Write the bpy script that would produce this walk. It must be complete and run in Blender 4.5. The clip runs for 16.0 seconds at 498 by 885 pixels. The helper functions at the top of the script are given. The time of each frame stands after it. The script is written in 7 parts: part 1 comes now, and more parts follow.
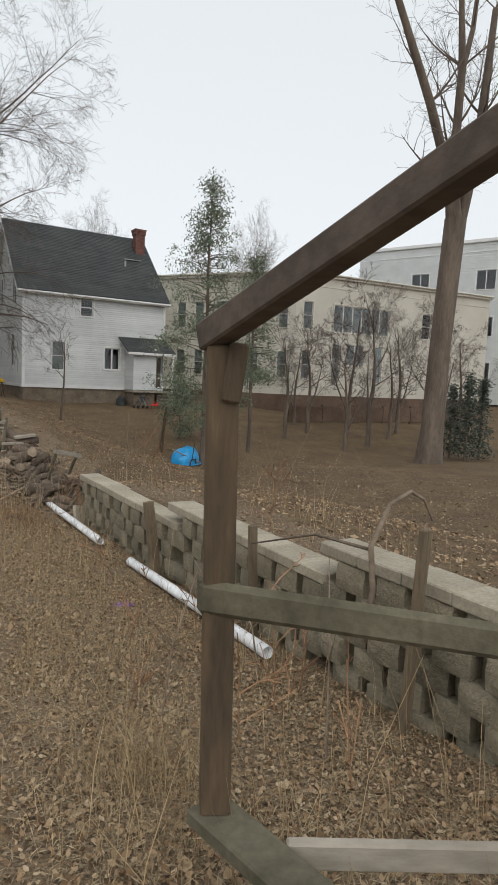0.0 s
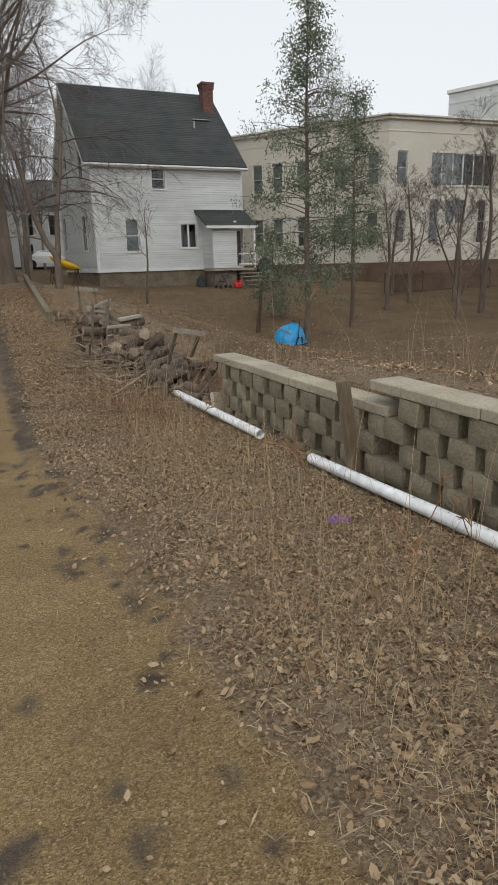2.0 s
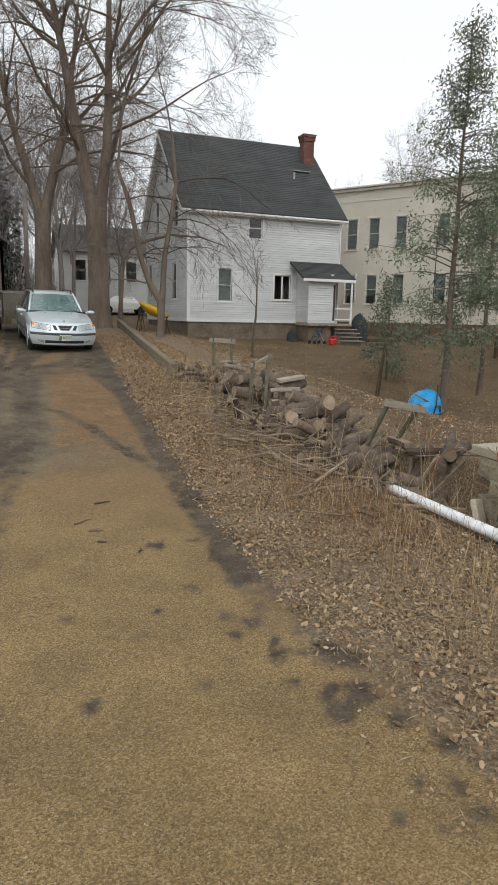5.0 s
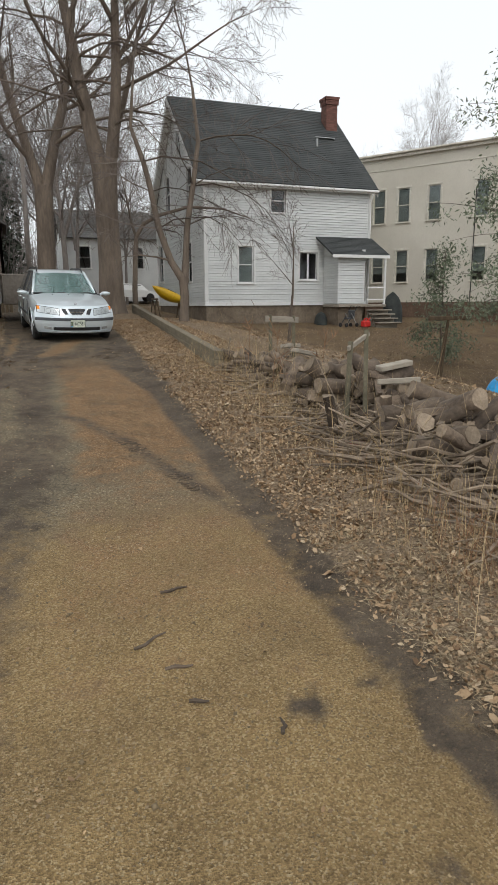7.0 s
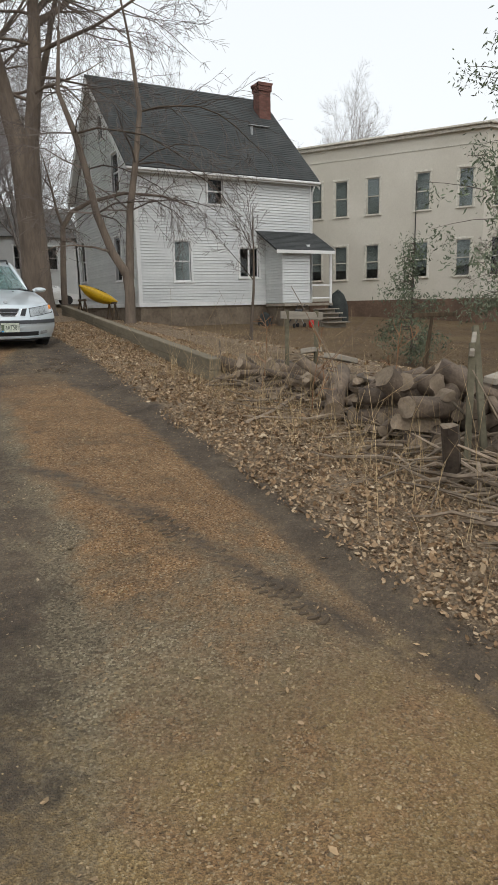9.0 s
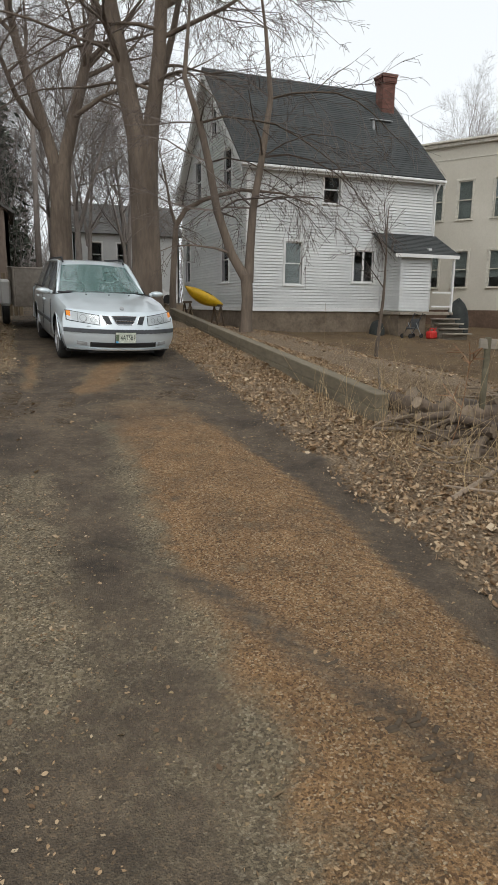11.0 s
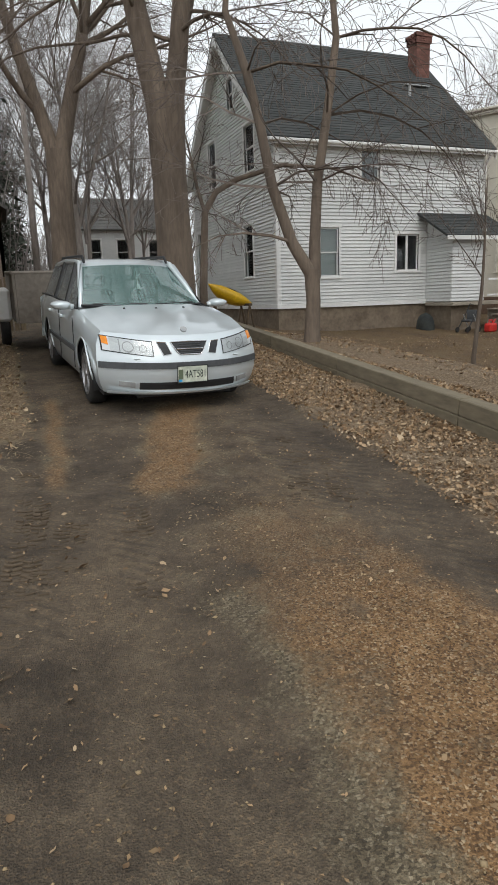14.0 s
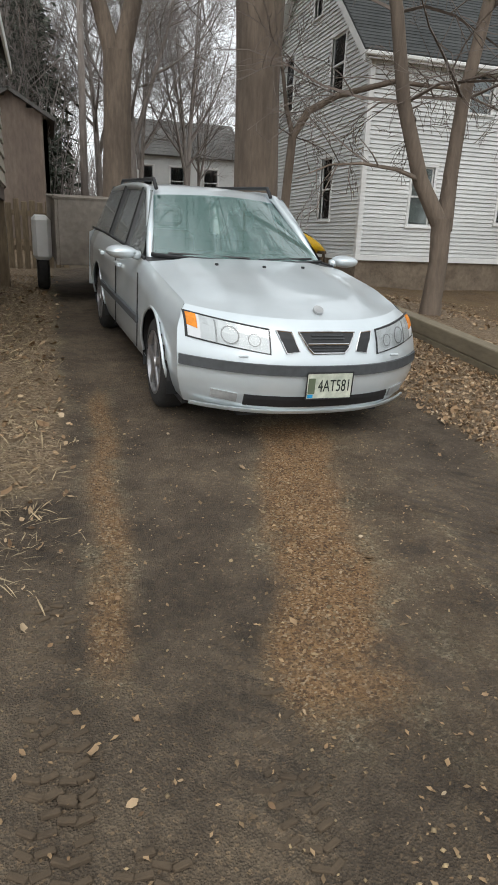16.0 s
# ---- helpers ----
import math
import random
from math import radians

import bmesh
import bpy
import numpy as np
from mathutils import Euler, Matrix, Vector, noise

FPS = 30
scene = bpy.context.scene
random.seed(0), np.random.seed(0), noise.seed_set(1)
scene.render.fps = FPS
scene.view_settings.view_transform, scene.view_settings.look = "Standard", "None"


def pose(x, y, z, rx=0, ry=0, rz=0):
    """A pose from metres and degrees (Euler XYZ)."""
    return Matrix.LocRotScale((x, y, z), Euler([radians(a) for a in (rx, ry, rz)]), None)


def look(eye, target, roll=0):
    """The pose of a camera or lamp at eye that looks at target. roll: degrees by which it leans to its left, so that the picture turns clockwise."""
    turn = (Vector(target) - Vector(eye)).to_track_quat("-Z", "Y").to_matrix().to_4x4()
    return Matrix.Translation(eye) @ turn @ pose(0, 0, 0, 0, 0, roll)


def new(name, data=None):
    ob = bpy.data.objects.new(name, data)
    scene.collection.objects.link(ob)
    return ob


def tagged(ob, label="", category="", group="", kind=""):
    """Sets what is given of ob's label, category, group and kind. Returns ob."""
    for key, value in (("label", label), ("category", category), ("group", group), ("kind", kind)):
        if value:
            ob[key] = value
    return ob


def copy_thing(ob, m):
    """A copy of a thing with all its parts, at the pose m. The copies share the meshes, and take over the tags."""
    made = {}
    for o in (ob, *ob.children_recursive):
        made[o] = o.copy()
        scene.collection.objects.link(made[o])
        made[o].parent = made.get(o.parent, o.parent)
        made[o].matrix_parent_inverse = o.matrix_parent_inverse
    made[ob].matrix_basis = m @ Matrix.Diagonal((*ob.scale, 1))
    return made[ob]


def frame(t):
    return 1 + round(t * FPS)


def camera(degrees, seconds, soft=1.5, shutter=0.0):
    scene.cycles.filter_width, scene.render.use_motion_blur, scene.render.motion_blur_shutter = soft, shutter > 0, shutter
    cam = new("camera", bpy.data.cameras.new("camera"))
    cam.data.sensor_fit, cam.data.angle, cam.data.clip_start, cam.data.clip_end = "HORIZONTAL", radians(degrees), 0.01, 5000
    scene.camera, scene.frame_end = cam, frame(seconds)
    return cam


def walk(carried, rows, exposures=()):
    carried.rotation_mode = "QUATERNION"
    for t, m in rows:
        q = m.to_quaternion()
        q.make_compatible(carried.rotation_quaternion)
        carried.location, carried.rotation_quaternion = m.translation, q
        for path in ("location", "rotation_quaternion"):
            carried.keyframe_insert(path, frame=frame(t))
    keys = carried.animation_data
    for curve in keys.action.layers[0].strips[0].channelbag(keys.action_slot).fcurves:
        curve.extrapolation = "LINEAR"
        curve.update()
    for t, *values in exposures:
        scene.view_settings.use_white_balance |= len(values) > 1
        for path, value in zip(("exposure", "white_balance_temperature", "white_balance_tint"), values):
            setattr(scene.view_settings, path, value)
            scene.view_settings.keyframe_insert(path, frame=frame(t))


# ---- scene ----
cam = camera(43.0, 16.0, 1.6)
PATH = [
    (0, (-0.64, -0.508, 1.212), (0.385, 1.199, 1.021), 2.5),
    (0.5, (-0.737, 0.044, 1.107), (0.307, 1.718, 0.78), 1.6),
    (1, (-0.773, 0.761, 0.898), (0.233, 2.379, 0.29), 1.2),
    (1.5, (-0.808, 1.292, 0.821), (0.086, 3.009, 0.317), -0.6),
    (2, (-0.922, 1.827, 0.77), (-0.116, 3.572, 0.219), -1.6),
    (2.5, (-1.048, 2.393, 0.724), (-0.29, 4.096, -0.003), -0.9),
    (3, (-1.226, 3.04, 0.664), (-0.623, 4.813, -0.039), 0.7),
    (3.5, (-1.301, 3.74, 0.626), (-0.419, 5.437, 0.042), 4.2),
    (4, (-1.365, 4.415, 0.607), (-0.645, 6.234, 0.193), 1.8),
    (4.5, (-1.565, 4.735, 0.673), (-0.707, 6.514, 0.358), 0.5),
    (5, (-1.928, 5.156, 0.735), (-1.226, 6.987, 0.342), 1.2),
    (7.5, (-1.872, 8.89, 0.373), (-1.174, 10.71, -0.074), -0.9),
    (8, (-1.94, 9.583, 0.318), (-1.092, 11.307, -0.24), 0.4),
    (8.5, (-1.96, 10.234, 0.343), (-1.064, 11.979, -0.046), 1.5),
    (9, (-2.057, 10.906, 0.357), (-1.137, 12.631, -0.066), -1.2),
    (9.5, (-2.053, 11.241, 0.357), (-1.158, 12.999, 0.027), 0.2),
    (12, (-2.148, 14.185, 0.645), (-1.543, 16.031, 0.171), -0.4),
    (12.5, (-2.222, 14.82, 0.601), (-1.56, 16.66, 0.183), 1.5),
    (13, (-2.16, 15.175, 0.659), (-1.522, 17.032, 0.28), -1.8),
    (13.5, (-2.12, 15.714, 0.734), (-1.433, 17.553, 0.353), -2.9),
    (14, (-2.14, 16.221, 0.767), (-1.458, 18.048, 0.324), -1.9),
    (14.5, (-2.059, 16.915, 0.801), (-1.505, 18.783, 0.351), -0.2),
    (15, (-2.023, 17.564, 0.834), (-1.437, 19.384, 0.248), -0.1),
    (15.5, (-1.939, 18.219, 0.833), (-1.39, 20.043, 0.224), 1.2),
    (16, (-2.053, 18.721, 0.898), (-1.479, 20.535, 0.283), 2.2),
]
walk(cam, [(t, look(eye, target, roll)) for t, eye, target, roll in PATH],
     [(0.0, -0.12), (0.6, -0.17), (1.0, -0.2), (2.0, -0.12), (3.0, 0.12), (3.5, 0.26), (4.0, 0.26), (4.5, 0.18), (5.0, 0.13), (7.5, 0.1), (8.0, 0.1), (8.5, 0.04), (9.5, 0.07), (12.0, 0.05), (14.5, 0.1), (15.0, 0.08), (16.0, 0.3)])

# ---- light: overcast sky ----
world = bpy.data.worlds.new("overcast")
scene.world = world
world.use_nodes = True
wn, wl = world.node_tree.nodes, world.node_tree.links
wn.clear()
sky = wn.new("ShaderNodeTexSky")
sky.sky_type, sky.sun_disc = "NISHITA", False
sky.sun_elevation, sky.sun_rotation = radians(38), radians(200)
sky.air_density, sky.dust_density, sky.ozone_density = 1.0, 4.0, 1.0
hsv = wn.new("ShaderNodeHueSaturation")
hsv.inputs["Saturation"].default_value = 0.18
veil = wn.new("ShaderNodeMix")
veil.data_type = "RGBA"
veil.inputs[0].default_value = 0.72
veil.inputs[7].default_value = (7.6, 8.0, 8.3, 1)
back = wn.new("ShaderNodeBackground")
back.inputs["Strength"].default_value = 0.14
wout = wn.new("ShaderNodeOutputWorld")
wl.new(sky.outputs[0], hsv.inputs["Color"])
wl.new(hsv.outputs[0], veil.inputs[6])
wl.new(veil.outputs[2], back.inputs["Color"])
wl.new(back.outputs[0], wout.inputs[0])
sun = new("sun", bpy.data.lights.new("sun", "SUN"))
sun.data.energy, sun.data.angle, sun.data.color = 0.6, radians(30), (1.0, 0.97, 0.93)
sun.matrix_world = look((0, 0, 30), (6, 20, 0))


# ---- materials ----
def material(name, rough=0.8, metal=0.0):
    m = bpy.data.materials.new(name)
    m.use_nodes = True
    b = m.node_tree.nodes["Principled BSDF"]
    b.inputs["Roughness"].default_value, b.inputs["Metallic"].default_value = rough, metal
    return m, m.node_tree.nodes, m.node_tree.links, b


def ramp(nodes, stops):
    r = nodes.new("ShaderNodeValToRGB")
    el = r.color_ramp.elements
    while len(el) < len(stops):
        el.new(0.5)
    for e, (p, c) in zip(el, stops):
        e.position, e.color = p, (*c, 1)
    return r


def mixc(nodes, links, fac, a, b, blend="MIX"):
    m = nodes.new("ShaderNodeMix")
    m.data_type, m.blend_type = "RGBA", blend
    for sock, v in ((m.inputs[0], fac), (m.inputs[6], a), (m.inputs[7], b)):
        if isinstance(v, (int, float)):
            sock.default_value = v
        elif isinstance(v, tuple):
            sock.default_value = (*v, 1)
        else:
            links.new(v, sock)
    return m.outputs[2]


def texco(nodes, links, scale=(1, 1, 1)):
    g = nodes.new("ShaderNodeNewGeometry")
    mp = nodes.new("ShaderNodeMapping")
    mp.inputs["Scale"].default_value = scale
    links.new(g.outputs["Position"], mp.inputs[0])
    return mp.outputs[0]


def noise_tex(nodes, links, vec, scale, detail=4.0, rough=0.6):
    n = nodes.new("ShaderNodeTexNoise")
    n.inputs["Scale"].default_value, n.inputs["Detail"].default_value, n.inputs["Roughness"].default_value = scale, detail, rough
    links.new(vec, n.inputs["Vector"])
    return n.outputs[0]


def bump_of(nodes, links, b, height, strength=0.3, dist=0.02):
    n = nodes.new("ShaderNodeBump")
    n.inputs["Strength"].default_value, n.inputs["Distance"].default_value = strength, dist
    links.new(height, n.inputs["Height"])
    links.new(n.outputs[0], b.inputs["Normal"])


def plain(name, dark, light, rough=0.75, metal=0.0, coarse=1.2, fine=18.0, stretch=(1, 1, 1), bump=0.25, dist=0.01, vary=0.0, island=0.0, grain=0.75):
    """Two-scale mottled surface; vary: change from object to object; island: from loose piece to piece."""
    m, n, l, b = material(name, rough, metal)
    co = texco(n, l, stretch)
    big, small = noise_tex(n, l, co, coarse), noise_tex(n, l, co, fine)
    r1 = ramp(n, [(0.3, dark), (0.7, light)])
    l.new(big, r1.inputs[0])
    r2 = ramp(n, [(0.25, (0.62, 0.62, 0.62)), (0.75, (1.2, 1.2, 1.2))])
    l.new(small, r2.inputs[0])
    col = mixc(n, l, grain, r1.outputs[0], r2.outputs[0], "MULTIPLY")
    for amount, node, sock in ((vary, "ShaderNodeObjectInfo", "Random"), (island, "ShaderNodeNewGeometry", "Random Per Island")):
        if amount:
            o = n.new(node)
            r3 = ramp(n, [(0.0, (1 - amount,) * 3), (1.0, (1 + amount,) * 3)])
            l.new(o.outputs[sock], r3.inputs[0])
            col = mixc(n, l, 1.0, col, r3.outputs[0], "MULTIPLY")
    l.new(col, b.inputs["Base Color"])
    if bump:
        bump_of(n, l, b, small, bump, dist)
    return m


M_SIDING = plain("white clapboard paint", (0.57, 0.58, 0.57), (0.67, 0.68, 0.66), 0.65, coarse=0.7, fine=9, stretch=(1, 1, 1.5), bump=0.0, vary=0.06, grain=0.2)
M_TRIM = plain("white trim paint", (0.66, 0.66, 0.64), (0.78, 0.78, 0.76), 0.55, coarse=1, fine=12, bump=0.03, grain=0.15)
M_CREAM = plain("cream stucco", (0.52, 0.485, 0.41), (0.61, 0.575, 0.495), 0.9, coarse=0.4, fine=14, bump=0.2, grain=0.2)
M_CREAMTRIM = plain("cream trim paint", (0.58, 0.545, 0.465), (0.66, 0.63, 0.55), 0.7, coarse=1, fine=9, bump=0.1)
M_FOUND = plain("stone foundation", (0.13, 0.1, 0.07), (0.24, 0.19, 0.14), 0.95, coarse=1.5, fine=9, bump=0.6, dist=0.03)
M_BROWN = plain("brown brick foundation", (0.1, 0.065, 0.045), (0.17, 0.11, 0.075), 0.95, coarse=1.1, fine=10, bump=0.5, dist=0.02)
M_SHINGLE = plain("dark green grey shingles", (0.038, 0.042, 0.042), (0.066, 0.07, 0.068), 0.95, coarse=0.9, fine=30, bump=0.4, vary=0.12)
M_FARROOF = plain("weathered grey roofing", (0.1, 0.098, 0.092), (0.16, 0.155, 0.145), 0.95, coarse=0.8, fine=8, bump=0.2)
M_BRICK = plain("red chimney brick", (0.15, 0.07, 0.055), (0.25, 0.115, 0.09), 0.9, coarse=2.5, fine=20, bump=0.4, island=0.2, vary=0.2)
M_CONCBLOCK = plain("split face concrete block", (0.17, 0.145, 0.098), (0.29, 0.25, 0.175), 0.95, coarse=3, fine=40, bump=0.9, dist=0.02, vary=0.18)
M_CAP = plain("concrete wall cap", (0.3, 0.26, 0.19), (0.43, 0.38, 0.29), 0.9, coarse=2, fine=35, bump=0.4, vary=0.1)
M_PVC = plain("white pvc", (0.72, 0.73, 0.74), (0.86, 0.87, 0.87), 0.35, coarse=3, fine=8, bump=0.05)
M_HOLE_SHADE = plain("dark holes and block gap shade", (0.01, 0.01, 0.01), (0.02, 0.02, 0.02), 0.9, bump=0)
M_DARKWOOD = plain("weathered dark timber", (0.045, 0.031, 0.018), (0.15, 0.102, 0.058), 0.85, coarse=9, fine=45, stretch=(1, 1, 0.14), bump=0.7, vary=0.1, grain=0.9)
M_MOSSWOOD = plain("mossy rail timber", (0.075, 0.066, 0.04), (0.17, 0.15, 0.1), 0.9, coarse=4, fine=24, bump=0.5)
M_RAILWOOD = plain("weathered rail timber", (0.06, 0.044, 0.034), (0.14, 0.108, 0.083), 0.85, coarse=2.5, fine=20, stretch=(0.3, 1, 1), bump=0.5, vary=0.12)
M_GREYWOOD = plain("grey weathered board", (0.2, 0.17, 0.13), (0.36, 0.32, 0.26), 0.9, coarse=2, fine=24, stretch=(0.3, 0.3, 1), bump=0.4, vary=0.15)
M_STAKE = plain("tan weathered stake wood", (0.12, 0.09, 0.055), (0.22, 0.165, 0.105), 0.9, coarse=5, fine=40, stretch=(1, 1, 0.15), bump=0.6, vary=0.1)
M_TIMBER = plain("mossy landscape timber", (0.11, 0.09, 0.058), (0.21, 0.175, 0.12), 0.95, coarse=1.4, fine=18, stretch=(1, 0.25, 1), bump=0.6, vary=0.15)
M_BARK = plain("grey brown bark", (0.095, 0.073, 0.056), (0.2, 0.155, 0.118), 0.95, coarse=2, fine=14, stretch=(1, 1, 0.22), bump=0.9, dist=0.03)
M_TWIG = plain("bare twigs", (0.095, 0.075, 0.063), (0.175, 0.142, 0.12), 0.95, coarse=1, fine=5, bump=0)
# distance haze put into the colour: paler copies of twig and bark
M_HAZETWIG = plain("far twigs paled for haze", (0.2, 0.18, 0.165), (0.32, 0.29, 0.27), 0.95, coarse=1, fine=5, bump=0)
M_HAZEBARK = plain("far bark paled for haze", (0.19, 0.165, 0.147), (0.3, 0.262, 0.235), 0.95, coarse=2, fine=10, stretch=(1, 1, 0.25), bump=0.4)
M_LOGBARK = plain("log bark", (0.06, 0.043, 0.031), (0.185, 0.138, 0.098), 0.95, coarse=5, fine=22, bump=0.7, dist=0.02, vary=0.35)
M_LOGEND = plain("cut log end", (0.16, 0.12, 0.082), (0.31, 0.24, 0.17), 0.9, coarse=6, fine=40, bump=0.3, vary=0.25)
M_STICK = plain("dead branches", (0.13, 0.095, 0.065), (0.3, 0.235, 0.17), 0.9, coarse=4, fine=20, bump=0.3, island=0.4)
M_DRYGRASS = plain("dry grass stalks", (0.3, 0.21, 0.11), (0.5, 0.38, 0.22), 0.9, coarse=1, fine=8, bump=0, island=0.4)
M_CEDAR = plain("cedar foliage", (0.105, 0.135, 0.082), (0.19, 0.22, 0.145), 0.85, coarse=0.8, fine=6, bump=0, island=0.4)
M_FIR = plain("dark conifer foliage", (0.06, 0.074, 0.056), (0.105, 0.12, 0.095), 0.9, coarse=0.8, fine=5, bump=0, island=0.4)
M_REDWEED = plain("red-brown dead weeds", (0.17, 0.085, 0.042), (0.33, 0.185, 0.1), 0.9, coarse=1, fine=8, bump=0, island=0.4)
M_BLUE = plain("blue plastic tarp", (0.005, 0.25, 0.56), (0.02, 0.36, 0.74), 0.4, coarse=4, fine=14, bump=0.3)
M_RED = plain("red plastic", (0.5, 0.02, 0.015), (0.7, 0.04, 0.03), 0.45, bump=0.05)
M_YELLOW = plain("yellow plastic hull", (0.6, 0.36, 0.01), (0.78, 0.5, 0.02), 0.4, coarse=1, bump=0.05)
M_PURPLE = plain("purple plastic", (0.2, 0.06, 0.3), (0.32, 0.12, 0.45), 0.5, bump=0.1)
M_TYRE = plain("tyre rubber", (0.012, 0.012, 0.012), (0.03, 0.028, 0.026), 0.9, coarse=6, fine=40, bump=0.3)
M_BLACK = plain("black plastic trim", (0.012, 0.013, 0.014), (0.025, 0.026, 0.028), 0.55, bump=0.05)
M_GREYPLASTIC = plain("dark grey bumper strip", (0.05, 0.055, 0.06), (0.08, 0.085, 0.09), 0.6, bump=0.05)
M_ALLOY = plain("alloy wheel", (0.35, 0.35, 0.36), (0.5, 0.5, 0.51), 0.35, 0.8, bump=0.05)
M_CHROME = plain("chrome", (0.6, 0.6, 0.6), (0.75, 0.75, 0.75), 0.12, 1.0, bump=0)
M_PLATE = plain("licence plate", (0.5, 0.55, 0.45), (0.66, 0.68, 0.58), 0.5, coarse=9, bump=0)
M_INK = plain("dark plate lettering", (0.01, 0.02, 0.015), (0.02, 0.03, 0.025), 0.6, bump=0)
M_AMBER = plain("amber lens", (0.7, 0.2, 0.01), (0.85, 0.3, 0.02), 0.2, bump=0)
M_LAMP = plain("silvered lamp bowl", (0.62, 0.64, 0.65), (0.75, 0.77, 0.78), 0.3, 0.3, bump=0, grain=0.1)
M_GALV = plain("galvanised steel", (0.3, 0.31, 0.31), (0.45, 0.46, 0.46), 0.55, 0.4, coarse=2, fine=12, bump=0.1)
M_SOFA = plain("dark grey cover", (0.02, 0.025, 0.025), (0.05, 0.055, 0.05), 0.9, coarse=3, bump=0.3)
M_SHED = plain("brown shed boards", (0.09, 0.066, 0.05), (0.16, 0.12, 0.092), 0.9, coarse=1, fine=10, stretch=(1, 1, 0.3), bump=0.3)
# shed brown lightened in the colour to look hazy with distance
M_HAZESHED = plain("far brown shed boards paled for haze", (0.15, 0.115, 0.092), (0.24, 0.19, 0.155), 0.9, coarse=1, fine=10, stretch=(1, 1, 0.3), bump=0.2)
M_SIDEBOARD = plain("grey brown weathered siding", (0.32, 0.285, 0.225), (0.44, 0.4, 0.33), 0.9, coarse=1, fine=12, stretch=(1, 1, 2), bump=0.2, vary=0.12)
M_CURTAIN = plain("pale window blind", (0.3, 0.32, 0.31), (0.44, 0.45, 0.43), 0.9, coarse=1, fine=10, stretch=(1, 1, 6), bump=0.1)
M_ROOM = plain("dim interior plaster", (0.2, 0.19, 0.17), (0.28, 0.26, 0.23), 0.95, bump=0)


def paint_material():
    m, n, l, b = material("silver car paint", 0.3, 0.4)
    co = texco(n, l)
    r = ramp(n, [(0.3, (0.6, 0.665, 0.69)), (0.7, (0.68, 0.74, 0.765))])
    l.new(noise_tex(n, l, co, 2.0), r.inputs[0])
    l.new(r.outputs[0], b.inputs["Base Color"])
    b.inputs["Coat Weight"].default_value, b.inputs["Coat Roughness"].default_value = 0.8, 0.06
    return m


def pane_material(name, tint, gloss=0.06, sheen=None, ior=1.6):
    m, n, l, b = material(name, 0.03)
    n.remove(b)
    tr, gl, mx, fr = n.new("ShaderNodeBsdfTransparent"), n.new("ShaderNodeBsdfGlossy"), n.new("ShaderNodeMixShader"), n.new("ShaderNodeFresnel")
    tr.inputs[0].default_value = (*tint, 1)
    gl.inputs["Roughness"].default_value = gloss
    fr.inputs[0].default_value = ior
    l.new(fr.outputs[0], mx.inputs[0])
    # pale diffuse layer mixed in to stand for sky reflected in the pane
    if sheen:
        df, m2 = n.new("ShaderNodeBsdfDiffuse"), n.new("ShaderNodeMixShader")
        df.inputs[0].default_value = (*sheen[:3], 1)
        m2.inputs[0].default_value = sheen[3]
        l.new(tr.outputs[0], m2.inputs[1])
        l.new(df.outputs[0], m2.inputs[2])
        l.new(m2.outputs[0], mx.inputs[1])
    else:
        l.new(tr.outputs[0], mx.inputs[1])
    l.new(gl.outputs[0], mx.inputs[2])
    l.new(mx.outputs[0], n["Material Output"].inputs[0])
    return m


M_PAINT = paint_material()
M_GLASS = pane_material("window glass", (0.82, 0.86, 0.86), 0.05)
M_SCREEN = pane_material("tinted side glass with painted sky sheen", (0.5, 0.58, 0.57), 0.02, (0.45, 0.49, 0.49, 0.42), 2.1)
M_WINDSCREEN = pane_material("green windscreen with painted sky sheen", (0.42, 0.6, 0.57), 0.012, (0.38, 0.64, 0.6, 0.24), 2.4)
M_LENS = pane_material("headlamp lens", (0.9, 0.92, 0.92), 0.03)


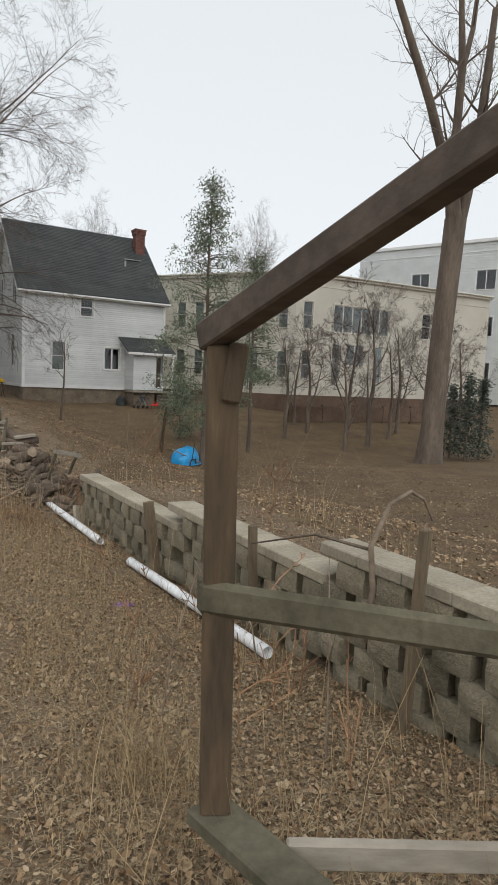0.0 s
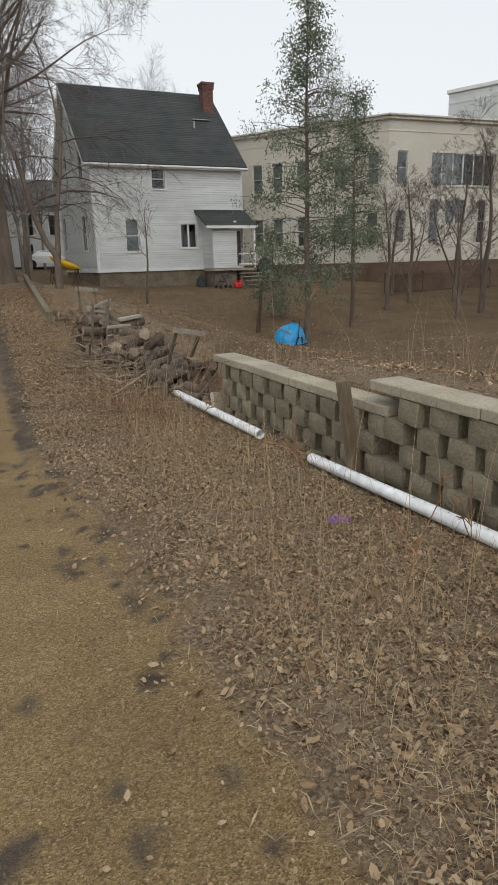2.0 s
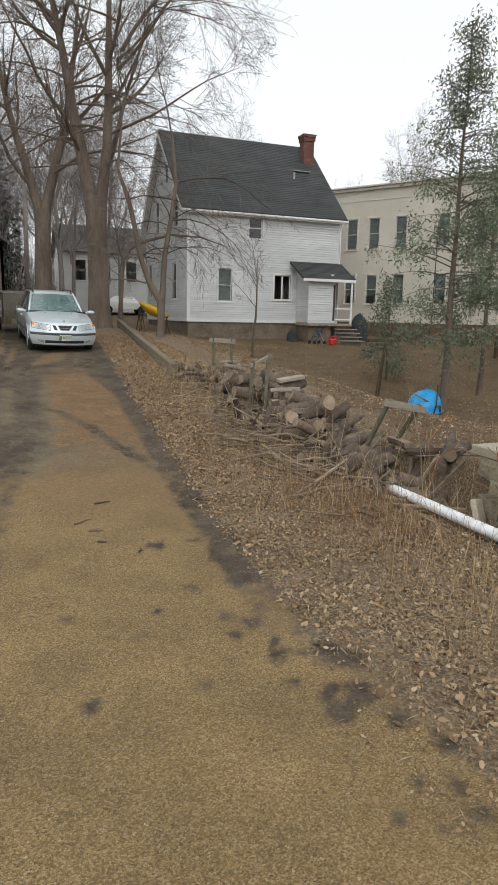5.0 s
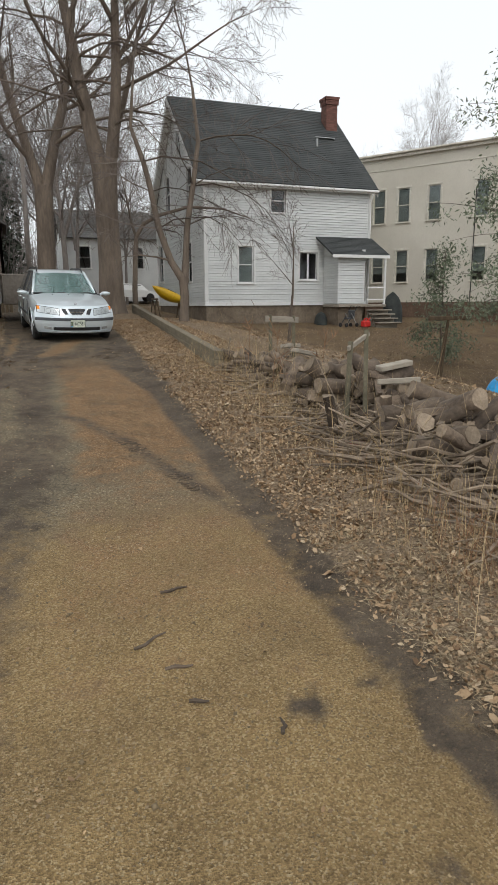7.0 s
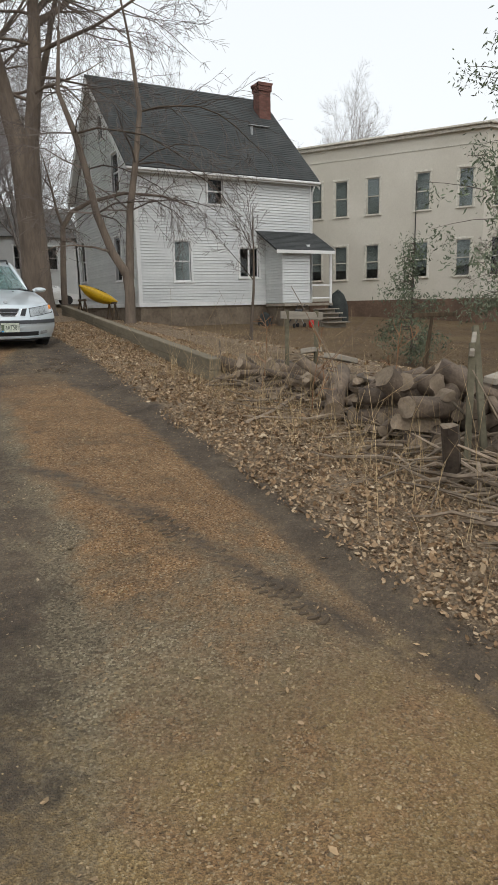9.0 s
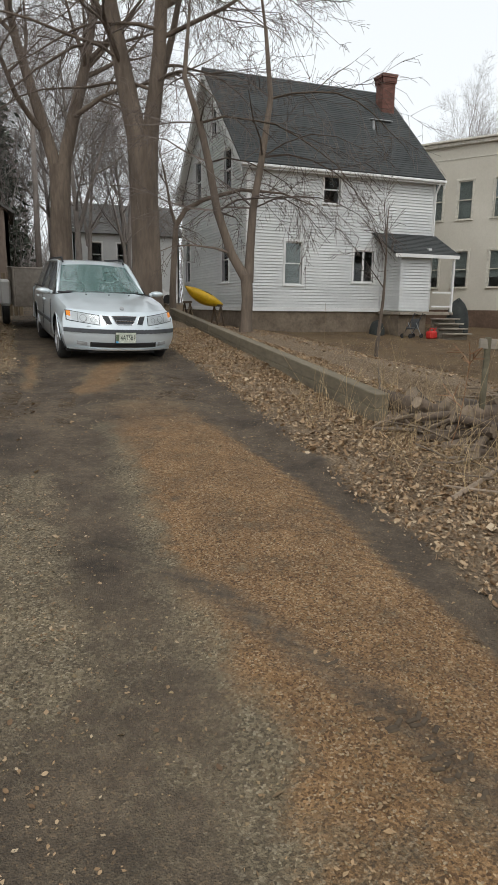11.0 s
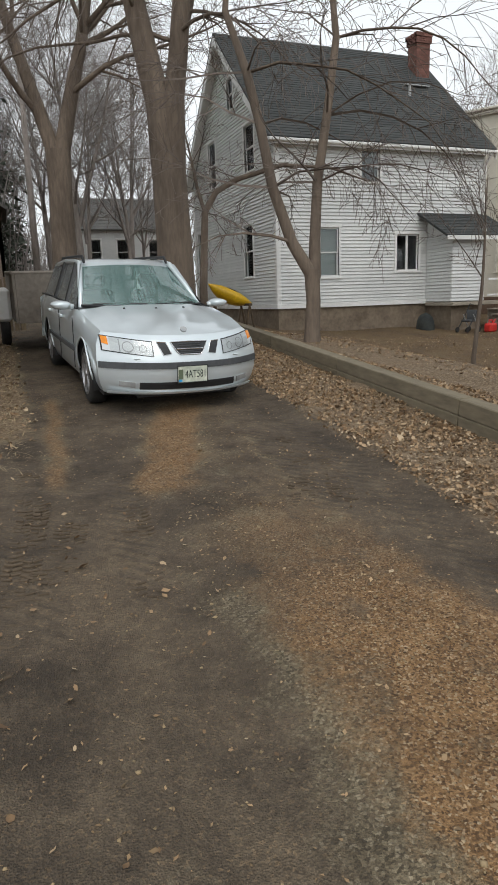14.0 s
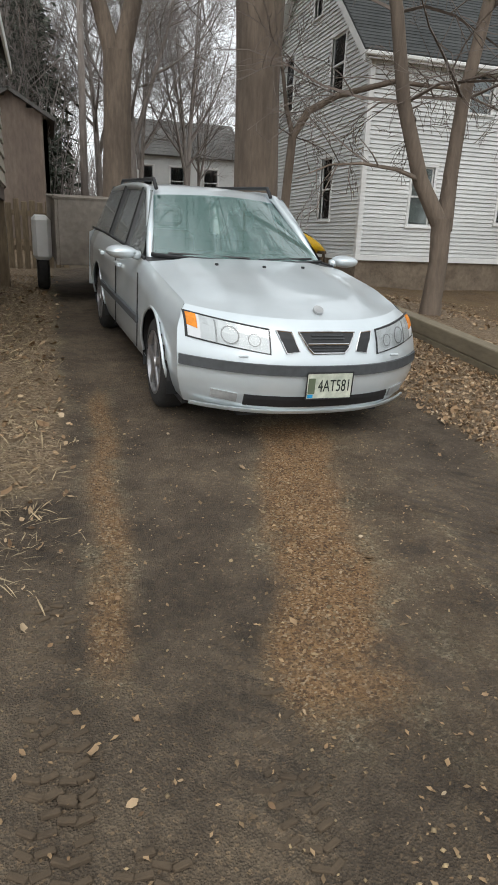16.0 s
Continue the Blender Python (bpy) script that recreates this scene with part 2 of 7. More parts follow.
def ground_material():
    m, n, l, b = material("yard soil, gravel and leaves", 0.95)
    co = texco(n, l)

    def mask(name):
        a = n.new("ShaderNodeAttribute")
        a.attribute_name = name
        return a.outputs["Fac"]

    def sharp(fac, wob, lo, hi, amount=0.35):
        st = n.new("ShaderNodeMapRange")
        l.new(wob, st.inputs[0])
        st.inputs[1].default_value, st.inputs[2].default_value = 0.3, 0.7
        wob = st.outputs[0]
        ad = n.new("ShaderNodeMath")
        ad.operation = "MULTIPLY_ADD"
        l.new(wob, ad.inputs[0])
        ad.inputs[1].default_value = amount * 2
        sub = n.new("ShaderNodeMath")
        sub.operation = "SUBTRACT"
        l.new(fac, sub.inputs[0])
        sub.inputs[1].default_value = amount
        l.new(sub.outputs[0], ad.inputs[2])
        mr = n.new("ShaderNodeMapRange")
        l.new(ad.outputs[0], mr.inputs[0])
        mr.inputs[1].default_value, mr.inputs[2].default_value = lo, hi
        return mr.outputs[0]

    def cells(scale, stops):
        v = n.new("ShaderNodeTexVoronoi")
        v.inputs["Scale"].default_value = scale
        l.new(co, v.inputs["Vector"])
        sp = n.new("ShaderNodeSeparateColor")
        l.new(v.outputs["Color"], sp.inputs[0])
        r = ramp(n, stops)
        l.new(sp.outputs[0], r.inputs[0])
        return r.outputs[0], v.outputs["Distance"]

    wob, ragged, fine = noise_tex(n, l, co, 1.6, 6), noise_tex(n, l, co, 3.2, 12, 0.74), noise_tex(n, l, co, 30, 5, 0.7)
    gravel, gd = cells(135, [(0.0, (0.18, 0.118, 0.05)), (0.45, (0.31, 0.21, 0.092)), (0.8, (0.39, 0.275, 0.13)), (1.0, (0.5, 0.39, 0.23))])
    rg = ramp(n, [(0.3, (0.7, 0.66, 0.6)), (0.7, (1.12, 1.08, 1.0))])
    l.new(wob, rg.inputs[0])
    gravel = mixc(n, l, 0.85, gravel, rg.outputs[0], "MULTIPLY")
    leaf, ld = cells(64, [(0.0, (0.1, 0.068, 0.04)), (0.35, (0.2, 0.138, 0.08)), (0.75, (0.3, 0.215, 0.13)), (1.0, (0.42, 0.325, 0.22))])
    leaf = mixc(n, l, 0.3, leaf, (0.17, 0.115, 0.068))
    grass = ramp(n, [(0.25, (0.095, 0.06, 0.033)), (0.55, (0.17, 0.11, 0.055)), (0.8, (0.22, 0.16, 0.075))])
    l.new(noise_tex(n, l, co, 0.8, 8, 0.7), grass.inputs[0])
    gf = ramp(n, [(0.2, (0.45, 0.45, 0.45)), (0.8, (1.4, 1.4, 1.35))])
    l.new(fine, gf.inputs[0])
    grassc = mixc(n, l, 0.9, grass.outputs[0], gf.outputs[0], "MULTIPLY")
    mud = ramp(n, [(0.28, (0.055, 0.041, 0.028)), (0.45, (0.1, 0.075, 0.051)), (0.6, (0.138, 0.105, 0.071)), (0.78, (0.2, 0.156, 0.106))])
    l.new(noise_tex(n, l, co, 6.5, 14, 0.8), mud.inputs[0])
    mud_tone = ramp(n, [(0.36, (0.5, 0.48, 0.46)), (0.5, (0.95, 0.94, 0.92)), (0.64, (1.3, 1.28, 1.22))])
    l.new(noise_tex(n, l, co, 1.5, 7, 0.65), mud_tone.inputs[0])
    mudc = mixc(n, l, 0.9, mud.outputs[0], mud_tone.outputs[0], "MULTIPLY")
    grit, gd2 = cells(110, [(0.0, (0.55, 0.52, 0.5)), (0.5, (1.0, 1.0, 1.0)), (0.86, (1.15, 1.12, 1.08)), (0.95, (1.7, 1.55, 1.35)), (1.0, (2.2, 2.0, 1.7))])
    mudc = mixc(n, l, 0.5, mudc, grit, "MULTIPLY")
    chips, cd = cells(120, [(0.0, (0.1, 0.054, 0.024)), (0.45, (0.27, 0.152, 0.064)), (0.85, (0.37, 0.225, 0.107)), (1.0, (0.49, 0.375, 0.24))])
    chip_tone = ramp(n, [(0.35, (0.55, 0.52, 0.5)), (0.62, (1.1, 1.08, 1.05))])
    l.new(ragged, chip_tone.inputs[0])
    chips = mixc(n, l, 0.85, chips, chip_tone.outputs[0], "MULTIPLY")
    soil, sd = cells(105, [(0.0, (0.085, 0.066, 0.04)), (0.5, (0.185, 0.145, 0.09)), (0.85, (0.255, 0.207, 0.132)), (1.0, (0.37, 0.31, 0.215))])
    soil = mixc(n, l, 0.7, soil, mud_tone.outputs[0], "MULTIPLY")
    gravel = mixc(n, l, sharp(mask("soil"), ragged, 0.3, 0.7, 0.3), gravel, soil)
    col = mixc(n, l, sharp(mask("leafy"), wob, 0.35, 0.65), gravel, leaf)
    col = mixc(n, l, sharp(mask("lawn"), wob, 0.35, 0.65), col, grassc)
    col = mixc(n, l, sharp(mask("chips"), ragged, 0.25, 0.75, 0.4), col, chips)
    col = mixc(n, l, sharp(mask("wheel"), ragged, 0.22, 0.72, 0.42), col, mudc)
    l.new(col, b.inputs["Base Color"])
    hs = n.new("ShaderNodeMath")
    hs.operation = "ADD"
    l.new(gd, hs.inputs[0])
    l.new(fine, hs.inputs[1])
    wv = n.new("ShaderNodeTexWave")
    wv.bands_direction = "DIAGONAL"
    wv.inputs["Scale"].default_value, wv.inputs["Distortion"].default_value, wv.inputs["Detail"].default_value = 5.5, 1.2, 1.0
    l.new(co, wv.inputs["Vector"])
    tm = n.new("ShaderNodeMath")
    tm.operation = "MULTIPLY_ADD"
    l.new(wv.outputs["Fac"], tm.inputs[0])
    tread = n.new("ShaderNodeMath")
    tread.operation = "MULTIPLY"
    l.new(mask("tread"), tread.inputs[0])
    tread.inputs[1].default_value = 2.2
    l.new(tread.outputs[0], tm.inputs[1])
    l.new(hs.outputs[0], tm.inputs[2])
    bump_of(n, l, b, tm.outputs[0], 0.75, 0.026)
    return m


M_GROUND = ground_material()


def leaf_material():
    m, n, l, b = material("fallen leaves", 0.85)
    g = n.new("ShaderNodeNewGeometry")
    r = ramp(n, [(0.0, (0.12, 0.07, 0.036)), (0.3, (0.25, 0.155, 0.08)), (0.6, (0.34, 0.225, 0.125)), (0.88, (0.42, 0.305, 0.185)), (1.0, (0.5, 0.39, 0.26))])
    l.new(g.outputs["Random Per Island"], r.inputs[0])
    f = ramp(n, [(0.2, (0.7, 0.7, 0.7)), (0.8, (1.2, 1.2, 1.2))])
    l.new(noise_tex(n, l, texco(n, l), 60), f.inputs[0])
    l.new(mixc(n, l, 0.7, r.outputs[0], f.outputs[0], "MULTIPLY"), b.inputs["Base Color"])
    return m


M_LEAF = leaf_material()
M_CHIP = plain("orange wood chips", (0.22, 0.14, 0.07), (0.35, 0.24, 0.135), 0.9, coarse=2, fine=30, bump=0, island=0.55)
M_MUD = plain("pressed mud", (0.06, 0.042, 0.026), (0.11, 0.079, 0.049), 0.95, coarse=3, fine=40, bump=0.5)
M_TRAILER = plain("weathered grey brown trailer side", (0.16, 0.135, 0.11), (0.25, 0.22, 0.185), 0.75, coarse=2, fine=14, bump=0.2)
M_STRAW = plain("flattened straw", (0.27, 0.2, 0.115), (0.42, 0.33, 0.2), 0.9, coarse=2, fine=20, bump=0, island=0.4)
M_PEBBLE = plain("drive pebbles", (0.24, 0.17, 0.09), (0.36, 0.27, 0.155), 0.9, coarse=2, fine=30, bump=0.2, island=0.5)


# ---- mesh helpers ----
class Geo:
    """Collects vertices and faces for one mesh."""

    def __init__(self):
        self.v, self.f = [], []

    def add(self, verts, faces):
        k = len(self.v)
        self.v += [tuple(p) for p in verts]
        self.f += [tuple(k + i for i in f) for f in faces]
        return self

    def box(self, lo, hi, m=None):
        (a, b, c), (d, e, g) = lo, hi
        vs = [Vector(p) for p in ((a, b, c), (d, b, c), (d, e, c), (a, e, c), (a, b, g), (d, b, g), (d, e, g), (a, e, g))]
        if m is not None:
            vs = [m @ p for p in vs]
        return self.add(vs, [(0, 3, 2, 1), (4, 5, 6, 7), (0, 1, 5, 4), (1, 2, 6, 5), (2, 3, 7, 6), (3, 0, 4, 7)])

    def cbox(self, lo, hi, r=0.01, m=None):
        """A box with chamfered edges."""
        lo, hi = Vector(lo), Vector(hi)
        vs, idx = [], {}
        for sx in (0, 1):
            for sy in (0, 1):
                for sz in (0, 1):
                    c = Vector((hi.x if sx else lo.x, hi.y if sy else lo.y, hi.z if sz else lo.z))
                    inn = Vector((-1 if sx else 1, -1 if sy else 1, -1 if sz else 1)) * r
                    for ax in range(3):
                        p = c + inn
                        p[ax] = c[ax]
                        idx[sx, sy, sz, ax] = len(vs)
                        vs.append(m @ p if m is not None else p)
        fs = []
        for ax in range(3):
            o = [i for i in range(3) if i != ax]
            for s in (0, 1):
                q = []
                for u, w in ((0, 0), (1, 0), (1, 1), (0, 1)):
                    k = [0, 0, 0]
                    k[ax], k[o[0]], k[o[1]] = s, u, w
                    q.append(idx[(*k, ax)])
                fs.append(q)
            for u in (0, 1):
                for w in (0, 1):
                    k0, k1 = [0, 0, 0], [0, 0, 0]
                    k0[ax], k1[ax] = 0, 1
                    k0[o[0]] = k1[o[0]] = u
                    k0[o[1]] = k1[o[1]] = w
                    fs.append([idx[(*k0, o[0])], idx[(*k1, o[0])], idx[(*k1, o[1])], idx[(*k0, o[1])]])
        for k in [(a, b, c) for a in (0, 1) for b in (0, 1) for c in (0, 1)]:
            fs.append([idx[(*k, 0)], idx[(*k, 1)], idx[(*k, 2)]])
        return self.add(vs, fs)

    def tube(self, pts, radii, n=8, caps=True):
        pts = [Vector(p) for p in pts]
        rings, ref = [], None
        for i, p in enumerate(pts):
            d = (pts[min(i + 1, len(pts) - 1)] - pts[max(i - 1, 0)]).normalized()
            if ref is None:
                ref = d.orthogonal().normalized()
            ref = (ref - d * ref.dot(d)).normalized()
            w = d.cross(ref)
            r = radii[i] if hasattr(radii, "__len__") else radii
            rings.append([p + (ref * math.cos(2 * math.pi * k / n) + w * math.sin(2 * math.pi * k / n)) * r for k in range(n)])
        vs = [p for ring in rings for p in ring]
        fs = [(i * n + k, i * n + (k + 1) % n, (i + 1) * n + (k + 1) % n, (i + 1) * n + k) for i in range(len(pts) - 1) for k in range(n)]
        if caps:
            fs += [tuple(range(n - 1, -1, -1)), tuple((len(pts) - 1) * n + k for k in range(n))]
        return self.add(vs, fs)

    def grid(self, rows):
        """A sheet from rows of points."""
        n = len(rows[0])
        return self.add([p for r in rows for p in r], [(i * n + k, i * n + k + 1, (i + 1) * n + k + 1, (i + 1) * n + k) for i in range(len(rows) - 1) for k in range(n - 1)])

    def mesh(self, name, mat, smooth=False, weld=False):
        me = bpy.data.meshes.new(name)
        me.from_pydata(self.v, [], self.f)
        bm = bmesh.new()
        bm.from_mesh(me)
        bmesh.ops.remove_doubles(bm, verts=bm.verts, dist=0.00005) if weld else None
        bmesh.ops.recalc_face_normals(bm, faces=bm.faces)
        bm.to_mesh(me)
        bm.free()
        if smooth:
            me.polygons.foreach_set("use_smooth", [True] * len(me.polygons))
        me.materials.append(mat)
        return me


def thing(name, label, category, place=None, group="", kind=""):
    ob = new(name)
    ob.empty_display_size = 0.1
    if place is not None:
        ob.matrix_world = place
    return tagged(ob, label, category, group, kind)


def part(name, geo, mat, parent, label="", smooth=False):  # geo: a Geo or a mesh
    ob = new(name, geo.mesh(name, mat, smooth) if isinstance(geo, Geo) else geo)
    ob.parent = parent
    return tagged(ob, label)


def solo(name, geo, mat, label, category, kind="", group="", smooth=False):
    return tagged(new(name, geo.mesh(name, mat, smooth)), label, category, group, kind)


def np_mesh(name, verts, faces, mat):
    """Mesh from an (n, 3) array and an (m, k) array."""
    me = bpy.data.meshes.new(name)
    k = faces.shape[1]
    me.vertices.add(len(verts))
    me.vertices.foreach_set("co", verts.astype(np.float32).ravel())
    me.loops.add(faces.size)
    me.loops.foreach_set("vertex_index", faces.astype(np.int32).ravel())
    me.polygons.add(len(faces))
    me.polygons.foreach_set("loop_start", np.arange(0, faces.size, k, dtype=np.int32))
    me.update(calc_edges=True)
    me.validate()
    me.materials.append(mat)
    return me


# ---- lie of the land ----
def smooth_table(v, xs, ys, w=0.8):
    return sum(np.interp(v + s * w, xs, ys) for s in (-1, -0.5, 0, 0.5, 1)) / 5


def step(v, a, b):
    s = np.clip((v - a) / (b - a), 0, 1)
    return s * s * (3 - 2 * s)


def drive_z(y):
    return smooth_table(y, [-8, -1, 2, 4, 6, 9, 11.5, 14, 17, 19, 21, 24, 28, 34, 50, 90], [0.1, -0.3, -0.72, -1.0, -1.17, -1.28, -1.2, -0.97, -0.68, -0.5, -0.37, -0.19, 0.1, 0.35, 0.7, 1.0])


def edge_x(y):
    """Where the drive ends and the leaf litter begins."""
    return smooth_table(y, [-5, 1, 3, 5, 7, 10, 13.4, 16.6, 19, 22, 28, 40], [-0.9, -0.55, -0.3, -0.16, -0.14, -0.12, 0.03, 0.13, 0.3, 0.55, 0.8, 0.9])


def bank_z(y):
    return smooth_table(y, [-8, 0, 3, 6, 11, 14, 16, 18, 22, 28, 34, 50, 90], [-0.4, -0.85, -1.05, -1.22, -1.3, -0.92, -0.72, -0.58, -0.22, 0.12, 0.3, 0.7, 1.0])


def shelf_z(y):
    return smooth_table(y, [-8, 0, 6, 9, 10.2, 12.5, 16, 18, 22, 27, 32, 36, 50, 90], [-0.25, -0.3, -0.38, -0.52, -0.62, -1.1, -0.62, -0.36, -0.2, 0.02, 0.0, -0.08, 0.5, 1.0], 0.3)


def hollow_z(y):
    return smooth_table(y, [-20, 0, 6, 13, 20, 23, 30, 36, 50, 90], [-0.8, -1.0, -1.25, -1.55, -1.93, -1.78, -1.0, -0.45, 0.2, 1.0], 1.5)


def land(x, y):
    x, y = np.asarray(x, float), np.asarray(y, float)
    d, e, b, s, h = drive_z(y), edge_x(y), bank_z(y), shelf_z(y), hollow_z(y)
    z = d + (b - d) * step(x, e + 0.1, 2.2)
    z = z + (s - b) * step(x, 2.6, 2.72)
    z = z + (h - s) * step(x, 2.8, 9.5)
    z = z + 0.22 * step(-x, 2.6, 5.0) + 0.25 * step(-x, 5, 12)
    near = (x > -4) & (x < 2.5) & (y < 30)
    left = -1.55 - 0.02 * (y - 16)
    ruts = np.exp(-(((x - (e - 0.33)) / 0.22) ** 2)) + 0.8 * np.exp(-(((x - left) / 0.28) ** 2)) * step(y, 10, 13)
    return z - 0.035 * ruts * near * step(y, 3, 8) + 0.03 * np.sin(x * 1.7 + 0.6 * y) * np.sin(y * 0.9 - 0.5 * x) * (1 - 0.6 * near)


def land_z(x, y):
    return float(land(x, y))


# ---- ground ----
def spread(fine_lo, fine_hi, pitch, lo, hi, grow=1.16, extra=()):
    v = list(np.arange(fine_lo, fine_hi, pitch))
    for sign, start, end in ((-1, fine_lo, lo), (1, v[-1], hi)):
        s, p = pitch, start
        while abs(p - start) < abs(end - start):
            s *= grow
            p += sign * s
            v.append(p)
    return np.array(sorted(set(np.round(v + list(extra), 4))))


def bumpy(x, y, scale, seed):
    return np.array([noise.fractal(Vector((a * scale, b * scale, seed)), 1.0, 2.0, 3) for a, b in zip(x.ravel(), y.ravel())]).reshape(x.shape)


def mud_side(y):
    """Where the churned left side of the drive ends."""
    return smooth_table(y, [7, 10, 12.5, 14.7, 16, 17, 18.6, 19.3, 20.4, 22.4, 26], [-2.4, -2.05, -1.8, -1.38, -1.45, -1.35, -1.33, -1.6, -1.42, -0.95, -0.8], 0.25)


def cross_rut(y):
    """Line of the wheel track that swings across the drive."""
    return np.interp(y, [12.2, 13.1, 13.6, 14.45, 15.6, 16.15, 17.5], [-0.15, -0.44, -0.62, -0.82, -1.25, -1.62, -2.5])


def zone_masks(x, y):
    e = edge_x(y)
    far = step(y, 7.0, 9.5)
    leafy = ((1 - far) * step(x, e - 0.3, e + 0.45) + far * step(x, e - 0.28, e + 0.08)) * (1 - 0.5 * step(x, 3.0, 8)) + np.maximum(step(-x, 2.45, 3.1), step(-x, 1.85, 2.15) * step(y, 21.0, 22.4)) * 0.9
    leafy = leafy - 0.3 * step(-y, -7, -2) * step(x, e - 0.2, e + 0.1) * step(-x, -1.2, 0.4)
    lawn = step(x, 2.75, 4.5) * 0.85 + step(y, 30, 40) * 0.8
    on_drive = step(e - x, -0.02, 0.16)
    wide = 0.11 + 0.31 * step(y, 16.5, 20)
    right_rut = np.exp(-(((x - (e - wide)) / (wide + 0.07)) ** 4)) * (0.14 + 0.62 * step(y, 7.0, 11.5) + 0.2 * step(y, 13, 17)) * step(y, 2.5, 6)
    side = mud_side(y)
    left_mud = step(side - x, -0.16, 0.2) * step(x, -3.5, -2.9) * (0.5 * step(y, 7.5, 10.0) + 0.22 * step(y, 12, 14.5) + 0.28 * step(y, 17.2, 18.6))
    left_mud = left_mud * (1 - 0.72 * step(-x, 1.72, 1.98) * step(y, 14.4, 15.4) * (1 - step(y, 16.9, 17.8)))
    cross = np.exp(-(((x - cross_rut(y)) / 0.12) ** 2)) * step(y, 12.0, 13.0) * (1 - step(y, 16.3, 17.3)) * 0.62
    near_car = step(y, 17.9, 19.2) * on_drive * (0.62 + 0.3 * step(-x, 0.7, 1.2))
    beam_line = np.interp(y, [19.4, 20.4, 22.3, 23], [-1.3, -1.2, -0.64, -0.5]) + 0.025 * np.sin(4.3 * y) + 0.02 * np.sin(9.1 * y + 1)
    patch = np.exp(-(((x - beam_line) / 0.27) ** 4)) * step(y, 19.7, 20.3) * (1 - step(y, 22.3, 23.0))
    small_patch = np.exp(-(((x - np.interp(y, [19.5, 20.8, 23.2], [-2.0, -1.9, -1.75]) - 0.02 * np.sin(5.1 * y)) / 0.13) ** 2)) * step(y, 20.0, 20.6) * (1 - step(y, 23.2, 24))
    mound = np.exp(-(((x + 0.95) / 0.5) ** 2 + ((y - 19.3) / 0.6) ** 2))
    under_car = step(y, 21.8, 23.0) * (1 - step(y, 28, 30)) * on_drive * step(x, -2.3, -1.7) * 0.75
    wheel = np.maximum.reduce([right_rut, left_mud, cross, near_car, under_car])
    wheel = wheel * (1 - 0.9 * step(-x, 1.85, 2.15) * step(y, 21.0, 22.4))
    wheel = wheel * (1 - 0.75 * np.maximum.reduce([patch, small_patch, 0.55 * mound]))
    chips = step(x - side, -0.1, 0.3) * on_drive * (0.45 * step(y, 9.6, 12.0) + 0.41 * step(y, 13.0, 15.0) - 0.4 * step(y, 18.4, 19.8))
    chips = np.maximum.reduce([chips, 0.9 * patch, 0.75 * small_patch, 0.7 * mound * step(y, 17, 18)])
    spots = 0.0
    for k in range(130):
        r = random.Random(500 + k)
        sy = r.uniform(1.6, 10.5)
        sx = float(edge_x(sy)) - abs(r.gauss(0.2, 0.35)) + 0.1 if k < 96 else -2.5 + abs(r.gauss(0.2, 0.5))
        size = r.uniform(0.028, 0.085)
        spots = spots + 0.85 * np.exp(-(((x - sx) / size) ** 2 + ((y - sy) / (size * 1.3)) ** 2))
    for k in range(9):
        r = random.Random(900 + k)
        sy, size = r.uniform(13.5, 18.5), r.uniform(0.03, 0.07)
        sx = r.uniform(-1.3, -0.2)
        spots = spots + 0.7 * np.exp(-(((x - sx) / size) ** 2 + ((y - sy) / size) ** 2))
    return np.clip(leafy, 0, 1), np.clip(lawn, 0, 1), np.clip(wheel + spots, 0, 1), np.clip(chips, 0, 1)


def build_ground():
    xs = spread(-4.2, 4.2, 0.07, -900, 900, extra=(2.6, 2.66, 2.72))
    ys = spread(-2.0, 25.0, 0.08, -600, 1200)
    X, Y = np.meshgrid(xs, ys)
    Z = land(X, Y)
    near = (np.abs(X) < 12) & (Y > -6) & (Y < 45)
    rough = np.zeros_like(X)
    rough[near] = bumpy(X[near], Y[near], 2.2, 3.0) * 0.022 + bumpy(X[near], Y[near], 7.0, 9.0) * 0.012
    leafy, lawn, wheel, chips = zone_masks(X, Y)
    Z = Z + rough * (0.45 + 0.8 * np.maximum(leafy, lawn))
    n, m = X.shape
    idx = np.arange(n * m).reshape(n, m)
    faces = np.stack([idx[:-1, :-1], idx[:-1, 1:], idx[1:, 1:], idx[1:, :-1]], -1).reshape(-1, 4)
    me = np_mesh("ground", np.stack([X, Y, Z], -1).reshape(-1, 3), faces, M_GROUND)
    me.polygons.foreach_set("use_smooth", [True] * len(me.polygons))
    e = edge_x(Y)
    tread = np.maximum.reduce([np.exp(-(((X - xx) / ww) ** 4)) * step(Y, ya, ya + 0.5) * (1 - step(Y, yb, yb + 0.5)) for xx, ww, ya, yb in (
        (-2.2 - 0.25 * (Y - 19.1), 0.12, 18.4, 20.3), (e - 0.32, 0.14, 15.0, 21.5), (e - 0.75, 0.12, 19.0, 21.3), (-1.62 + 0.1 * (Y - 19.3), 0.11, 18.6, 20.4), (cross_rut(Y), 0.09, 12.8, 16.2))])
    soil = step(Y, 11.2, 14.0)
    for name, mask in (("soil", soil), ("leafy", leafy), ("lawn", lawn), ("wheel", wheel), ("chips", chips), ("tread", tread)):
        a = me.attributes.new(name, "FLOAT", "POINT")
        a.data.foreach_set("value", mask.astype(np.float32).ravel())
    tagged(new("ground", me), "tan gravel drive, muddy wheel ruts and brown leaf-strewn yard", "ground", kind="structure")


build_ground()


